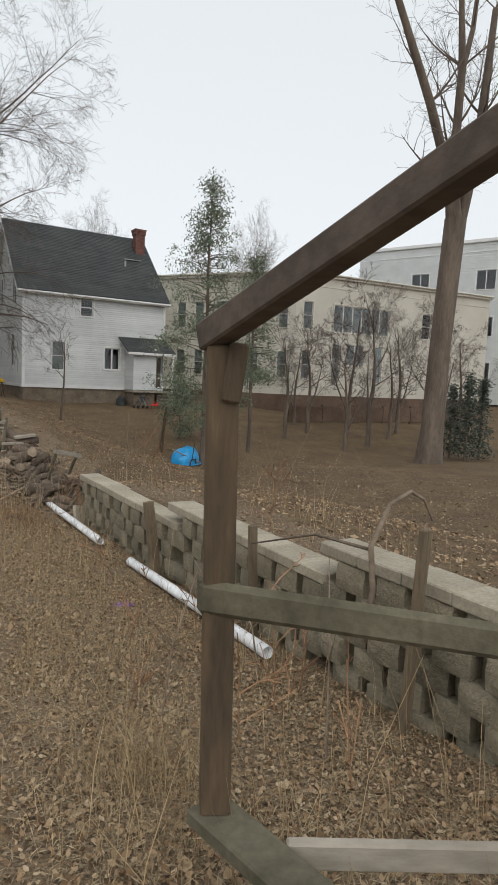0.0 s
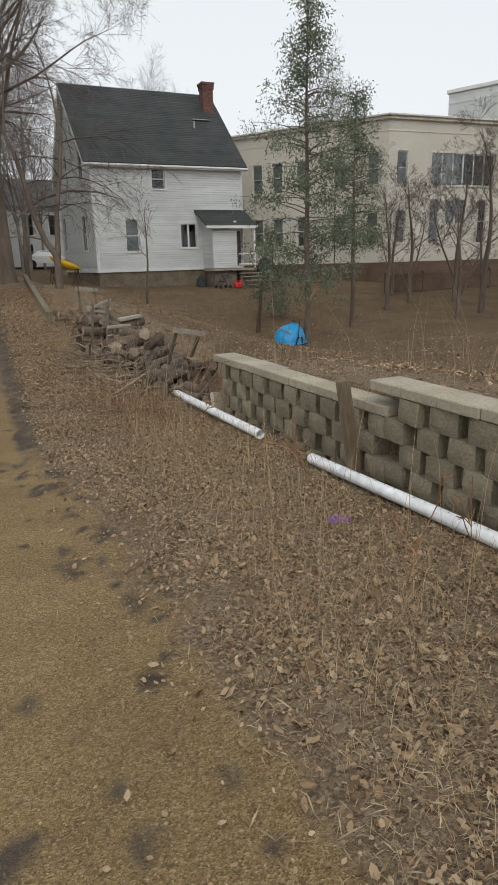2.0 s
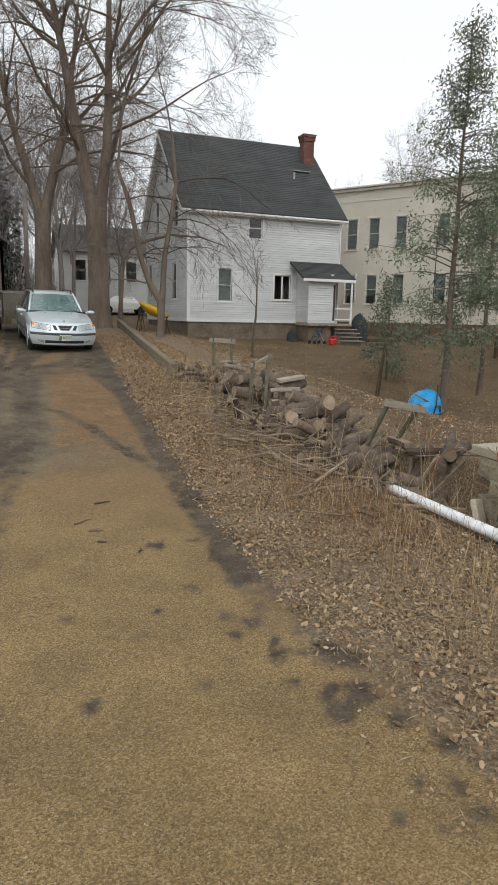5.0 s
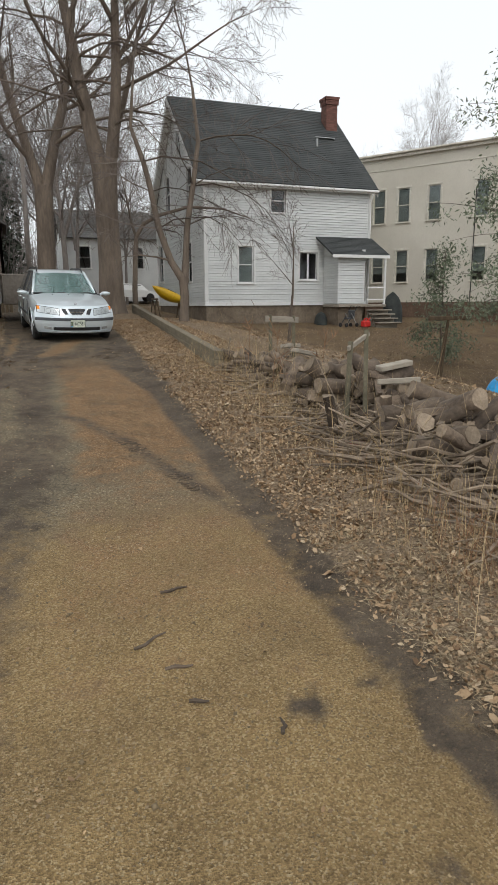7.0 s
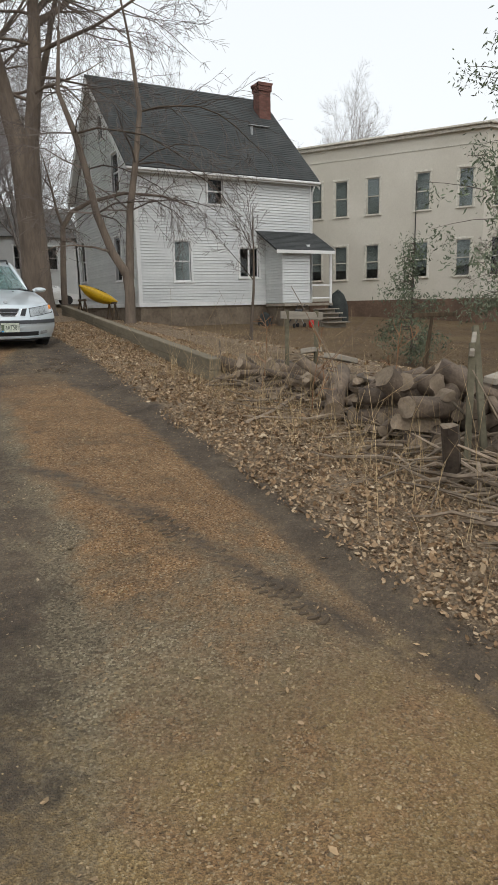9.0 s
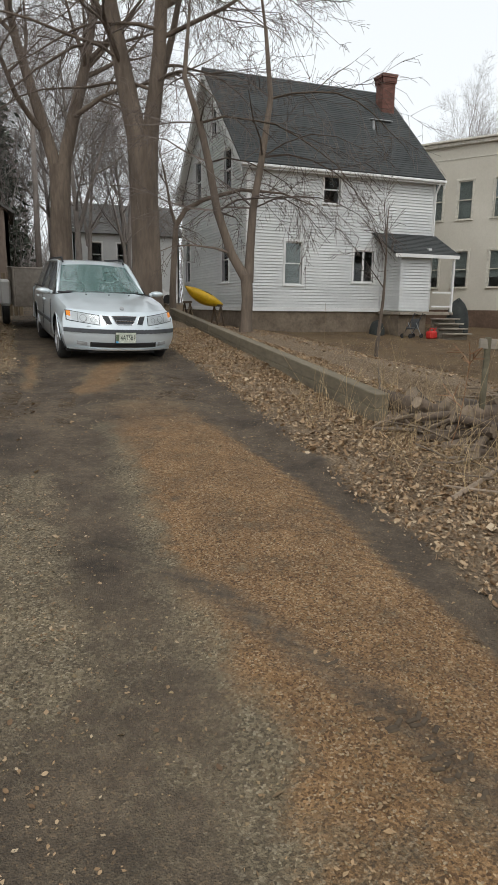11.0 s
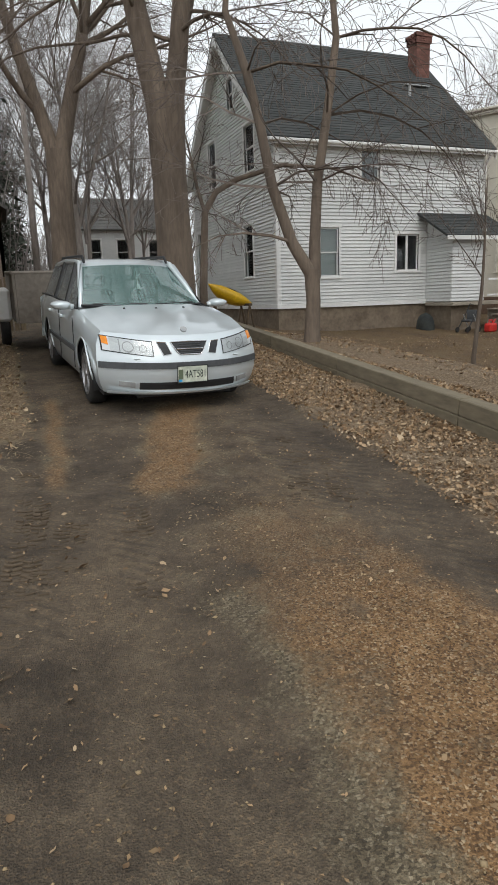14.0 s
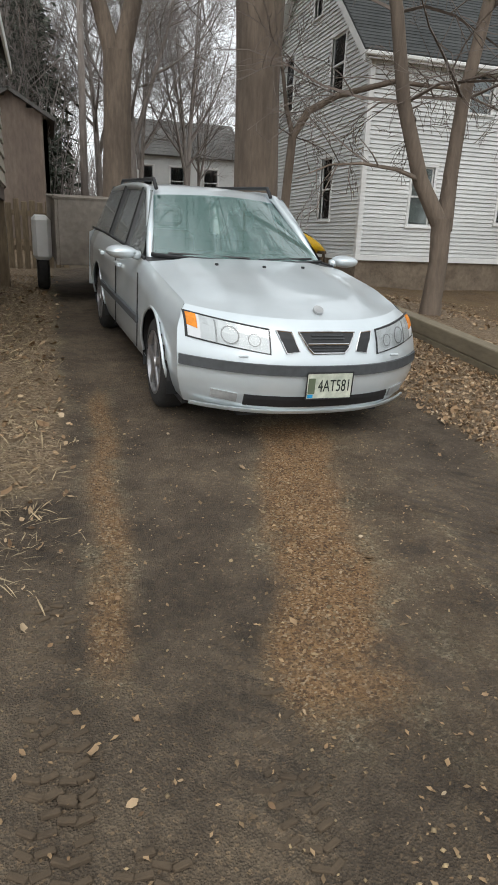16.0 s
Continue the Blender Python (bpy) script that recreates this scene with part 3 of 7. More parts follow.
# ---- walls with openings ----
def cut_spans(a, b, cuts):
    spans = [(a, b)]
    for lo, hi in cuts:
        spans = [s for x, y in spans for s in ((x, min(y, lo)), (max(x, hi), y)) if s[1] - s[0] > 1e-3]
    return spans


def wall_geo(length, z0, z1, openings, course, lap=0.0, thick=0.14, limit=None):
    """A wall along local x with its face at y = 0 and body behind it, in courses; limit(z) gives the span at a height."""
    g = Geo()
    if course:
        levels = list(np.arange(z0, z1, course)) + [z1]
    else:
        levels = sorted({z0, z1, *(v for o in openings for v in o[2:4] if z0 < v < z1)})
    for a, b in zip(levels, levels[1:]):
        if b - a < 1e-4:
            continue
        mid = (a + b) / 2
        lo, hi = limit(mid) if limit else (0.0, length)
        spans = cut_spans(lo, hi, [(o[0], o[1]) for o in openings if o[2] < mid < o[3]])
        if not course:
            marks = sorted({x for o in openings for x in o[:2]})
            spans = [(p, q) for u, v in spans for p, q in zip([u, *(x for x in marks if u < x < v)], [*(x for x in marks if u < x < v), v])]
        for u, v in spans:
            g.add([(u, -lap, a), (v, -lap, a), (v, 0, b), (u, 0, b), (u, thick, a), (v, thick, a), (v, thick, b), (u, thick, b)],
                  [(0, 1, 2, 3), (5, 4, 7, 6), (0, 4, 5, 1), (3, 2, 6, 7), (0, 3, 7, 4), (1, 5, 6, 2)])
    return g


def boarded_wall(parent, place, length, z0, z1, openings, course, lap, mat, limit=None, gap=0.016):
    """A wall with its own clapboards, each a piece."""
    backing = wall_geo(length, z0, z1, openings, 0 if limit is None else course, 0.0, 0.12, limit)
    wall = part("wall", backing.mesh("wall", mat, False, True), None, parent)
    wall.matrix_local = place @ pose(0, 0.012, 0)
    for a in np.arange(z0, z1 - 0.02, course):
        b = min(a + course, z1)
        mid = (a + b) / 2
        lo, hi = limit(mid) if limit else (0.0, length)
        for u, v in cut_spans(lo, hi, [(o[0], o[1]) for o in openings if o[2] < mid < o[3]]):
            part("clapboard", Geo().add([(u, -lap - 0.012, a + gap), (v, -lap - 0.012, a + gap), (v, -0.012, b), (u, -0.012, b), (u, -0.001, a + gap), (v, -0.001, a + gap), (v, -0.001, b), (u, -0.001, b)],
                                        [(0, 1, 2, 3), (5, 4, 7, 6), (0, 4, 5, 1), (3, 2, 6, 7), (0, 3, 7, 4), (1, 5, 6, 2)]), mat, wall)
    return wall


def window_on(parent, place, x0, x1, z0, z1, trim, trim_w=0.09, style="hung", blind=0.0):
    """A window in a wall: casing, sash bars, panes and sill, all parts of the building."""
    def under(name, geo, mat, par, label=""):
        ob = part(name, geo, mat, par, label)
        if par is parent:
            ob.matrix_local = place
        return ob

    g = Geo()
    for lo, hi in (((x0 - trim_w, -0.035, z0 - 0.02), (x0, 0.06, z1)), ((x1, -0.035, z0 - 0.02), (x1 + trim_w, 0.06, z1)),
                   ((x0 - trim_w - 0.02, -0.04, z1), (x1 + trim_w + 0.02, 0.06, z1 + trim_w * 1.2))):
        g.cbox(lo, hi, 0.006)
    win = under("window", g, trim, parent)
    part("sill", Geo().cbox((x0 - trim_w - 0.03, -0.075, z0 - 0.07), (x1 + trim_w + 0.03, 0.08, z0 - 0.02), 0.006), trim, win)
    s = Geo()
    f = 0.045
    if style == "hung":
        zm = (z0 + z1) / 2
        for a, b, y in ((z0 - 0.02, zm + 0.02, 0.06), (zm - 0.02, z1, 0.03)):
            s.box((x0, y, a), (x0 + f, y + 0.03, b)).box((x1 - f, y, a), (x1, y + 0.03, b)).box((x0 + f, y, a), (x1 - f, y + 0.03, a + f)).box((x0 + f, y, b - f), (x1 - f, y + 0.03, b))
        panes = [((x0 + f, x1 - f, z0 - 0.02 + f, zm + 0.02 - f), 0.075), ((x0 + f, x1 - f, zm - 0.02 + f, z1 - f), 0.045)]
    else:
        count = style
        w = (x1 - x0) / count
        panes = []
        for i in range(count):
            a, b = x0 + i * w, x0 + (i + 1) * w
            s.box((a, 0.04, z0 - 0.02), (a + f, 0.08, z1)).box((b - f, 0.04, z0 - 0.02), (b, 0.08, z1)).box((a + f, 0.04, z0 - 0.02), (b - f, 0.08, z0 + f)).box((a + f, 0.04, z1 - f), (b - f, 0.08, z1))
            panes.append(((a + f, b - f, z0 + f, z1 - f), 0.055))
    part("sash", s, trim, win)
    for (a, b, c, d), y in panes:
        pane = part("pane", Geo().box((a, y, c), (b, y + 0.006, d)), M_GLASS, win)
        pane.visible_shadow = False
    if blind:
        part("blind", Geo().box((x0 + 0.01, 0.096, z1 - (z1 - z0) * blind), (x1 - 0.01, 0.104, z1)), M_CURTAIN, win, "pale blind, on the gable in place of reflected light")
    return win


def shingle_roof(name, corners, parent, course=0.16, thick=0.1, mat=None):
    """A roof slope in overlapping courses. corners: eave start, eave end, ridge end, ridge start."""
    a, b, c, d = (Vector(p) for p in corners)
    up = (d - a)
    n = (b - a).cross(d - a).normalized()
    if n.z < 0:
        n = -n
    k = max(1, int(up.length / course))
    slab = Geo().add([a - n * 0.004, b - n * 0.004, c - n * 0.004, d - n * 0.004, a - n * thick, b - n * thick, c - n * thick, d - n * thick],
                     [(0, 1, 2, 3), (5, 4, 7, 6), (0, 4, 5, 1), (3, 2, 6, 7), (0, 3, 7, 4), (1, 5, 6, 2)])
    roof = part(name, slab, mat or M_SHINGLE, parent)
    for i in range(k):
        f0, f1 = i / k, (i + 1) / k
        p0, q0, p1, q1 = a.lerp(d, f0), b.lerp(c, f0), a.lerp(d, f1), b.lerp(c, f1)
        jag = n * 0.012
        part("shingle_course", Geo().add([p0 + jag, q0 + jag, q1, p1, p0 - n * 0.002, q0 - n * 0.002, q1 - n * 0.002, p1 - n * 0.002],
                                         [(0, 1, 2, 3), (5, 4, 7, 6), (0, 4, 5, 1), (3, 2, 6, 7), (0, 3, 7, 4), (1, 5, 6, 2)]), mat or M_SHINGLE, roof)
    return roof


# ---- the white farmhouse ----
def build_house():
    x0, x1, y0, y1, zb, ze = 6.6, 14.95, 36.37, 45.8, 0.55, 5.72
    ridge_y, ridge_z = 41.1, 10.38
    house = thing("white_house", "white clapboard two-storey house with dark shingle roof and brick chimney", "house")
    front, gable = pose(x0, y0, 0), pose(x0, y1, 0, 0, 0, -90)
    fo = [(1.6, 2.32, 1.42, 3.05), (3.2, 3.92, 4.58, 5.58), (4.66, 5.58, 1.58, 2.84)]
    boarded_wall(house, front, x1 - x0, zb, ze, fo, 0.115, 0.03, M_SIDING)
    L = y1 - y0
    go = [(L - (a - y0), L - (b - y0), c, d) for a, b, c, d in ((39.35, 38.5, 1.55, 3.4), (45.35, 44.5, 1.75, 3.7), (39.1, 38.15, 5.2, 6.75), (43.35, 42.4, 5.3, 7.05), (40.75, 40.1, 7.65, 8.75))]
    slope = (ridge_z - ze) / (ridge_y - y0)

    def span(z):
        if z < ze:
            return 0.0, L
        inset = (z - ze) / slope
        return inset, L - inset

    boarded_wall(house, gable, L, zb, ridge_z - 0.15, go, 0.115, 0.03, M_SIDING, span)
    for geo, place in ((wall_geo(L, zb, ridge_z - 0.15, [], 0.3, 0.0, limit=span), pose(x1, y0, 0, 0, 0, 90)), (wall_geo(x1 - x0, zb, ze, [], 0), pose(x1, y1, 0, 0, 0, 180))):
        part("wall", geo.mesh("wall", M_SIDING, False, True), None, house).matrix_local = place
    for (a, b, c, d), style, blind in zip(fo, ("hung", "hung", 2), (0.95, 0.0, 0.0)):
        window_on(house, front, a, b, c, d, M_TRIM, style=style, blind=blind)
    # gable blinds are added to pale the panes in place of reflections
    for a, b, c, d in go:
        window_on(house, gable, a, b, c, d, M_TRIM, blind=0.9)
    for px, py in ((x0, y0), (x1, y0), (x0, y1), (x1, y1)):
        part("corner_board", Geo().cbox((px - 0.035, py - 0.035, zb - 0.03), (px + 0.12, py + 0.12, ze) if px == x0 else (px + 0.035, py + 0.12, ze), 0.006), M_TRIM, house)
    g = Geo().cbox((x0 - 0.05, y0 - 0.05, zb - 0.16), (x1 + 0.05, y0 + 0.1, zb), 0.008).cbox((x0 - 0.05, y0 + 0.1, zb - 0.16), (x0 + 0.1, y1, zb), 0.008)
    part("water_table", g, M_TRIM, house)
    g = Geo().box((x0 + 0.03, y0 + 0.04, -1.4), (x1 - 0.03, y0 + 0.3, zb - 0.1)).box((x0 + 0.03, y0 + 0.3, -1.4), (x0 + 0.3, y1 - 0.03, zb - 0.1))
    g.box((x1 - 0.3, y0 + 0.3, -1.4), (x1 - 0.03, y1 - 0.03, zb - 0.1)).box((x0 + 0.3, y1 - 0.3, -1.4), (x1 - 0.3, y1 - 0.03, zb - 0.1))
    part("foundation", g, M_FOUND, house, "brown rubble stone foundation")
    part("floor", Geo().box((x0 + 0.16, y0 + 0.16, zb - 0.05), (x1 - 0.16, y1 - 0.16, zb + 0.05)).box((x0 + 0.16, y0 + 0.3, 3.4), (x1 - 0.16, y1 - 0.16, 3.55)), M_ROOM, house)
    rx0, rx1, o = x0 - 0.36, x1 + 0.3, 0.3
    ez = ze + 0.06
    for ya, s in ((y0 - o, 1), (y1 + o, -1)):
        shingle_roof("roof", [(rx0, ya, ez), (rx1, ya, ez), (rx1, ridge_y, ridge_z + 0.05), (rx0, ridge_y, ridge_z + 0.05)], house, 0.16, 0.05)
    g = Geo().cbox((rx0, y0 - o + 0.0, ze - 0.16), (rx1, y0 - o + 0.03, ze - 0.04), 0.005).box((rx0, y0 - o + 0.03, ze - 0.07), (rx1, y0, ze - 0.05))
    part("fascia", g, M_TRIM, house)
    for xx in (rx0, rx1 - 0.03):
        for ya in (y0 - o, y1 + o):
            d = Vector((0, ridge_y - ya, ridge_z - ze - 0.05))
            a = Vector((xx, ya, ze - 0.3))
            g = Geo().add([a, a + Vector((0.03, 0, 0)), a + Vector((0.03, 0, 0.29)), a + Vector((0, 0, 0.29)), a + d, a + d + Vector((0.03, 0, 0)), a + d + Vector((0.03, 0, 0.29)), a + d + Vector((0, 0, 0.29))],
                  [(0, 1, 2, 3), (4, 7, 6, 5), (0, 4, 5, 1), (1, 5, 6, 2), (2, 6, 7, 3), (3, 7, 4, 0)])
            part("rake_board", g, M_TRIM, house)
            w = Vector((x0 - rx0 - 0.05, 0, 0)) if xx == rx0 else Vector((rx1 - x1 - 0.05, 0, 0))
            c = Vector((rx0 + 0.03 if xx == rx0 else x1 + 0.02, ya, ze - 0.13))
            t = Vector((0, 0, 0.02))
            part("soffit", Geo().add([c, c + w, c + w + t, c + t, c + d, c + d + w, c + d + w + t, c + d + t], [(0, 1, 2, 3), (4, 7, 6, 5), (0, 4, 5, 1), (1, 5, 6, 2), (2, 6, 7, 3), (3, 7, 4, 0)]), M_TRIM, house)
    # gutter and downspout
    part("gutter", Geo().cbox((rx0, y0 - o - 0.11, ze - 0.1), (rx1, y0 - o - 0.002, ze + 0.0), 0.02), M_TRIM, house)
    part("downspout", Geo().tube([(x1 + 0.02, y0 - o - 0.05, ze - 0.1), (x1 + 0.02, y0 - 0.08, ze - 0.5), (x1 + 0.02, y0 - 0.08, 0.3)], 0.04, 8), M_TRIM, house)
    # chimney in courses of brick
    cx0, cx1, cy0, cy1 = 14.28, 14.9, 39.75, 40.35
    part("chimney", Geo().box((cx0 + 0.01, cy0 + 0.01, 7.9), (cx1 - 0.01, cy1 - 0.01, 10.75)), M_BROWN, house, "red brick chimney with corbelled top")
    g = Geo()
    for i in range(36):
        z = 8.1 + i * 0.075
        out = 0.0 if i < 31 else 0.05 if i < 34 else 0.09
        off = 0.0 if i % 2 else 0.11
        for side in range(4):
            a0, a1 = (cx0 - out, cx1 + out) if side % 2 == 0 else (cy0 - out, cy1 + out)
            u = a0 - off
            while u < a1:
                p, q = max(u, a0), min(u + 0.21, a1)
                if q - p > 0.03:
                    if side == 0:
                        g.box((p, cy0 - out, z), (q, cy0 + 0.05, z + 0.064))
                    elif side == 1:
                        g.box((cx0 - out, p + 0.052, z), (cx0 + 0.05, q, z + 0.064)) if q > p + 0.06 else None
                    elif side == 2:
                        g.box((p, cy1 - 0.05, z), (q, cy1 + out, z + 0.064))
                    else:
                        g.box((cx1 - 0.05, p + 0.052, z), (cx1 + out, q - 0.052, z + 0.064)) if q > p + 0.12 else None
                u += 0.22
    part("brickwork", g, M_BRICK, house)
    part("vent_pipe", Geo().tube([(13.2, 38.6, 7.9), (13.2, 38.6, 8.45)], 0.06, 8), M_GALV, house)
    part("flashing", Geo().box((13.3, 39.0, 8.62), (14.4, 39.25, 8.66), pose(0, 0, 0)), M_GALV, house)
    # back entry: enclosed half, open half with post, shed roof
    e = Geo()
    ey = 34.9
    boarded_wall(house, pose(12.55, ey, 0), 1.4, 0.45, 2.72, [], 0.115, 0.03, M_SIDING)
    boarded_wall(house, pose(12.55, y0, 0, 0, 0, -90), y0 - ey, 0.45, 3.3, [], 0.115, 0.03, M_SIDING, lambda z: (0.0, (y0 - ey) * min(1.0, max(0.05, (3.45 - z) / 0.8))))
    boarded_wall(house, pose(13.95, ey, 0, 0, 0, 90), y0 - ey, 0.45, 2.9, [(0.3, 1.15, 0.45, 2.5)], 0.115, 0.03, M_SIDING)
    shingle_roof("entry_roof", [(12.1, ey - 0.28, 2.66), (15.1, ey - 0.28, 2.66), (15.1, y0, 3.58), (12.1, y0, 3.58)], house, 0.14, 0.07)
    part("entry_fascia", Geo().cbox((12.1, ey - 0.3, 2.5), (15.1, ey - 0.27, 2.64), 0.004), M_TRIM, house)
    part("porch_post", Geo().cbox((14.9, ey - 0.2, 0.3), (14.99, ey - 0.11, 2.6), 0.008), M_TRIM, house)
    part("porch_floor", Geo().cbox((12.5, ey - 0.2, 0.3), (15.05, y0 - 0.06, 0.42), 0.01), M_GREYWOOD, house)
    for rz in (0.6, 1.15):
        part("porch_rail", Geo().cbox((14.0, ey - 0.18, rz), (14.9, ey - 0.12, rz + 0.065), 0.005), M_TRIM, house)
    part("entry_skirt", Geo().box((12.6, ey + 0.03, -1.2), (13.9, y0, 0.3)), M_FOUND, house)
    for i in range(4):
        part("step", Geo().cbox((13.95, ey - 0.5 - 0.27 * i, 0.12 - 0.19 * i), (15.2, ey - 0.2 - 0.27 * i, 0.17 - 0.19 * i), 0.008).box((14.0, ey - 0.23 - 0.27 * i, -0.9), (15.15, ey - 0.2 - 0.27 * i, 0.12 - 0.19 * i)), M_GREYWOOD, house, "grey wooden step" if i == 0 else "")
    part("door", Geo().cbox((14.2, y0 - 0.03, 0.45), (14.85, y0 + 0.02, 2.45), 0.01), M_SHED, house, "dark back door")
    return house


build_house()


# ---- the cream building with tall windows ----
def build_cream_building():
    b = thing("cream_building", "cream stucco flat-roofed two-storey building with tall sash windows", "building")
    corner = Vector((22.75, 33.35, 0))
    ang = math.degrees(math.atan2(-0.835, 0.55))
    length = 15.0
    far = corner + Vector((-0.55, 0.835, 0)) * length
    left = pose(far.x, far.y, 0, 0, 0, ang)
    zt, zf = 8.3, 0.5
    ops = []
    for s in (1.44, 0.01, -1.7, -4.21, -6.25, 3.2, 4.9):
        u = length - 7.45 - s
        ops += [(u, u + 0.68, 4.8, 6.55), (u, u + 0.68, 1.6, 3.3)]
    w = part("wall", wall_geo(length, zf, zt, ops, 0).mesh("wall", M_CREAM, False, True), None, b)
    w.matrix_local = left
    for o in ops:
        window_on(b, left, *o, M_CREAMTRIM, blind=0.97 if o[2] > 4 else 0.72)
    right = pose(corner.x, corner.y, 0, 0, 0, -4.0)
    rl = 17.0
    ops2 = [(0.6, 1.3, 4.8, 6.55), (0.6, 1.3, 1.6, 3.4), (2.95, 7.5, 4.75, 6.5), (2.95, 3.6, 1.5, 4.0), (4.1, 5.5, 2.6, 4.0), (6.5, 7.1, 1.5, 4.0), (10.5, 11.3, 4.8, 6.55)]
    w = part("wall", wall_geo(rl, zf, zt, ops2, 0).mesh("wall", M_CREAM, False, True), None, b)
    w.matrix_local = right
    for o, st in zip(ops2, ("hung", "hung", 6, "hung", 2, "hung", "hung")):
        window_on(b, right, *o, M_CREAMTRIM, style=st)
    for place, ln in ((left, length), (right, rl)):
        for name, geo, mat in (("cornice", Geo().cbox((-0.1, -0.32, zt), (ln + 0.2, 0.3, zt + 0.1), 0.02).cbox((-0.05, -0.18, zt - 0.16), (ln + 0.1, -0.003, zt), 0.02), M_CREAMTRIM),
                               ("belt_course", Geo().cbox((0, -0.03, zt - 0.75), (ln, -0.002, zt - 0.7), 0.008), M_CREAMTRIM),
                               ("foundation", Geo().box((-0.04, -0.05, -2.2), (ln + 0.04, 0.4, zf)), M_BROWN)):
            part(name, geo, mat, b).matrix_local = place
    e = corner + Vector((math.cos(radians(-4)), math.sin(radians(-4)), 0)) * rl
    back = [far, corner, e, e + Vector((1, 16, 0)), far + Vector((10, 12, 0))]
    g = Geo()
    g.add([p + Vector((0, 0, z)) for z in (zt - 0.02, zt + 0.06) for p in back], [(4, 3, 2, 1, 0), (5, 6, 7, 8, 9)] + [(i, (i + 1) % 5, 5 + (i + 1) % 5, 5 + i) for i in range(5)])
    part("roof", g, M_GALV, b)
    g = Geo()
    for p, q in ((back[2], back[3]), (back[3], back[4]), (back[4], back[0])):
        d = (q - p).normalized()
        nn = Vector((-d.y, d.x, 0)) * 0.15
        g.add([p + Vector((0, 0, -1.5)), q + Vector((0, 0, -1.5)), q + Vector((0, 0, zt)), p + Vector((0, 0, zt)), p + nn + Vector((0, 0, -1.5)), q + nn + Vector((0, 0, -1.5)), q + nn + Vector((0, 0, zt)), p + nn + Vector((0, 0, zt))],
              [(0, 1, 2, 3), (5, 4, 7, 6), (0, 4, 5, 1), (3, 2, 6, 7), (0, 3, 7, 4), (1, 5, 6, 2)])
    part("back_wall", g, M_CREAM, b)
    part("floor", Geo().add([p + Vector((0, 0, 3.9)) for p in back], [(0, 1, 2, 3, 4)]), M_ROOM, b)
    # pipe conduit on the wall
    part("conduit", Geo().tube([(13.0 - 1.2, -0.05, 0.5), (13.0 - 1.2, -0.05, 6.2)], 0.025, 6), M_BLACK, b).matrix_local = left


build_cream_building()


# ---- the white apartment house behind it ----
def build_apartments():
    b = thing("apartment_building", "white clapboard apartment block of several storeys behind the cream building", "building")
    ang = math.degrees(math.atan2(-0.928, 0.373))
    place = pose(46.4, 55.4, 0, 0, 0, ang)
    ln, zt = 34.0, 15.9
    ops = []
    for z in (2.2, 6.7, 11.3):
        for u in (6.2, 13.0, 16.5, 22.0, 27.0):
            ops.append((u, u + 1.9, z, z + 1.9))
    part("wall", wall_geo(ln, 0, zt, ops, 0.24, 0.03), M_SIDING, b).matrix_local = place
    for o in ops:
        window_on(b, place, *o, M_TRIM, style=2)
    part("wall", wall_geo(14, 0, zt, [], 0.24, 0.03), M_SIDING, b).matrix_local = place @ pose(0, 14, 0, 0, 0, -90)
    part("wall", wall_geo(ln, 0, zt, [], 0), M_SIDING, b).matrix_local = place @ pose(ln, 14, 0, 0, 0, 180)
    part("cornice", Geo().cbox((-0.2, -0.2, zt), (ln, 14.2, zt + 0.35), 0.04), M_TRIM, b).matrix_local = place
    part("frieze", Geo().cbox((-0.05, -0.06, zt - 0.9), (ln, -0.034, zt - 0.8), 0.004), M_TRIM, b).matrix_local = place
    part("floor", Geo().box((0.2, 0.2, 5.4), (ln, 13.8, 5.5)).box((0.2, 0.2, 10.2), (ln, 13.8, 10.3)), M_ROOM, b).matrix_local = place


build_apartments()


# ---- block retaining wall with cap stones ----
def block_mesh(w, h, d):
    """A rough-faced block: the face bulges and its edges are broken."""
    g = Geo()
    rows = []
    for i in range(4):
        fz = i / 3
        row = []
        for k in range(4):
            fx = k / 3
            out = 0.035 * math.sin(math.pi * min(max(fx, 0.06), 0.94)) ** 0.5 * math.sin(math.pi * min(max(fz, 0.06), 0.94)) ** 0.5
            row.append((-out - random.uniform(0, 0.012), (fx - 0.5) * w, fz * h))
        rows.append(row)
    g.grid(rows)
    k = len(g.v)
    ring = [0, 1, 2, 3, 7, 11, 15, 14, 13, 12, 8, 4]
    g.v += [(d, g.v[i][1], g.v[i][2]) for i in ring]
    g.f += [(ring[i], ring[(i + 1) % 12], k + (i + 1) % 12, k + i) for i in range(12)]
    g.f.append(tuple(k + i for i in range(12)))
    return g.mesh("block", M_CONCBLOCK)


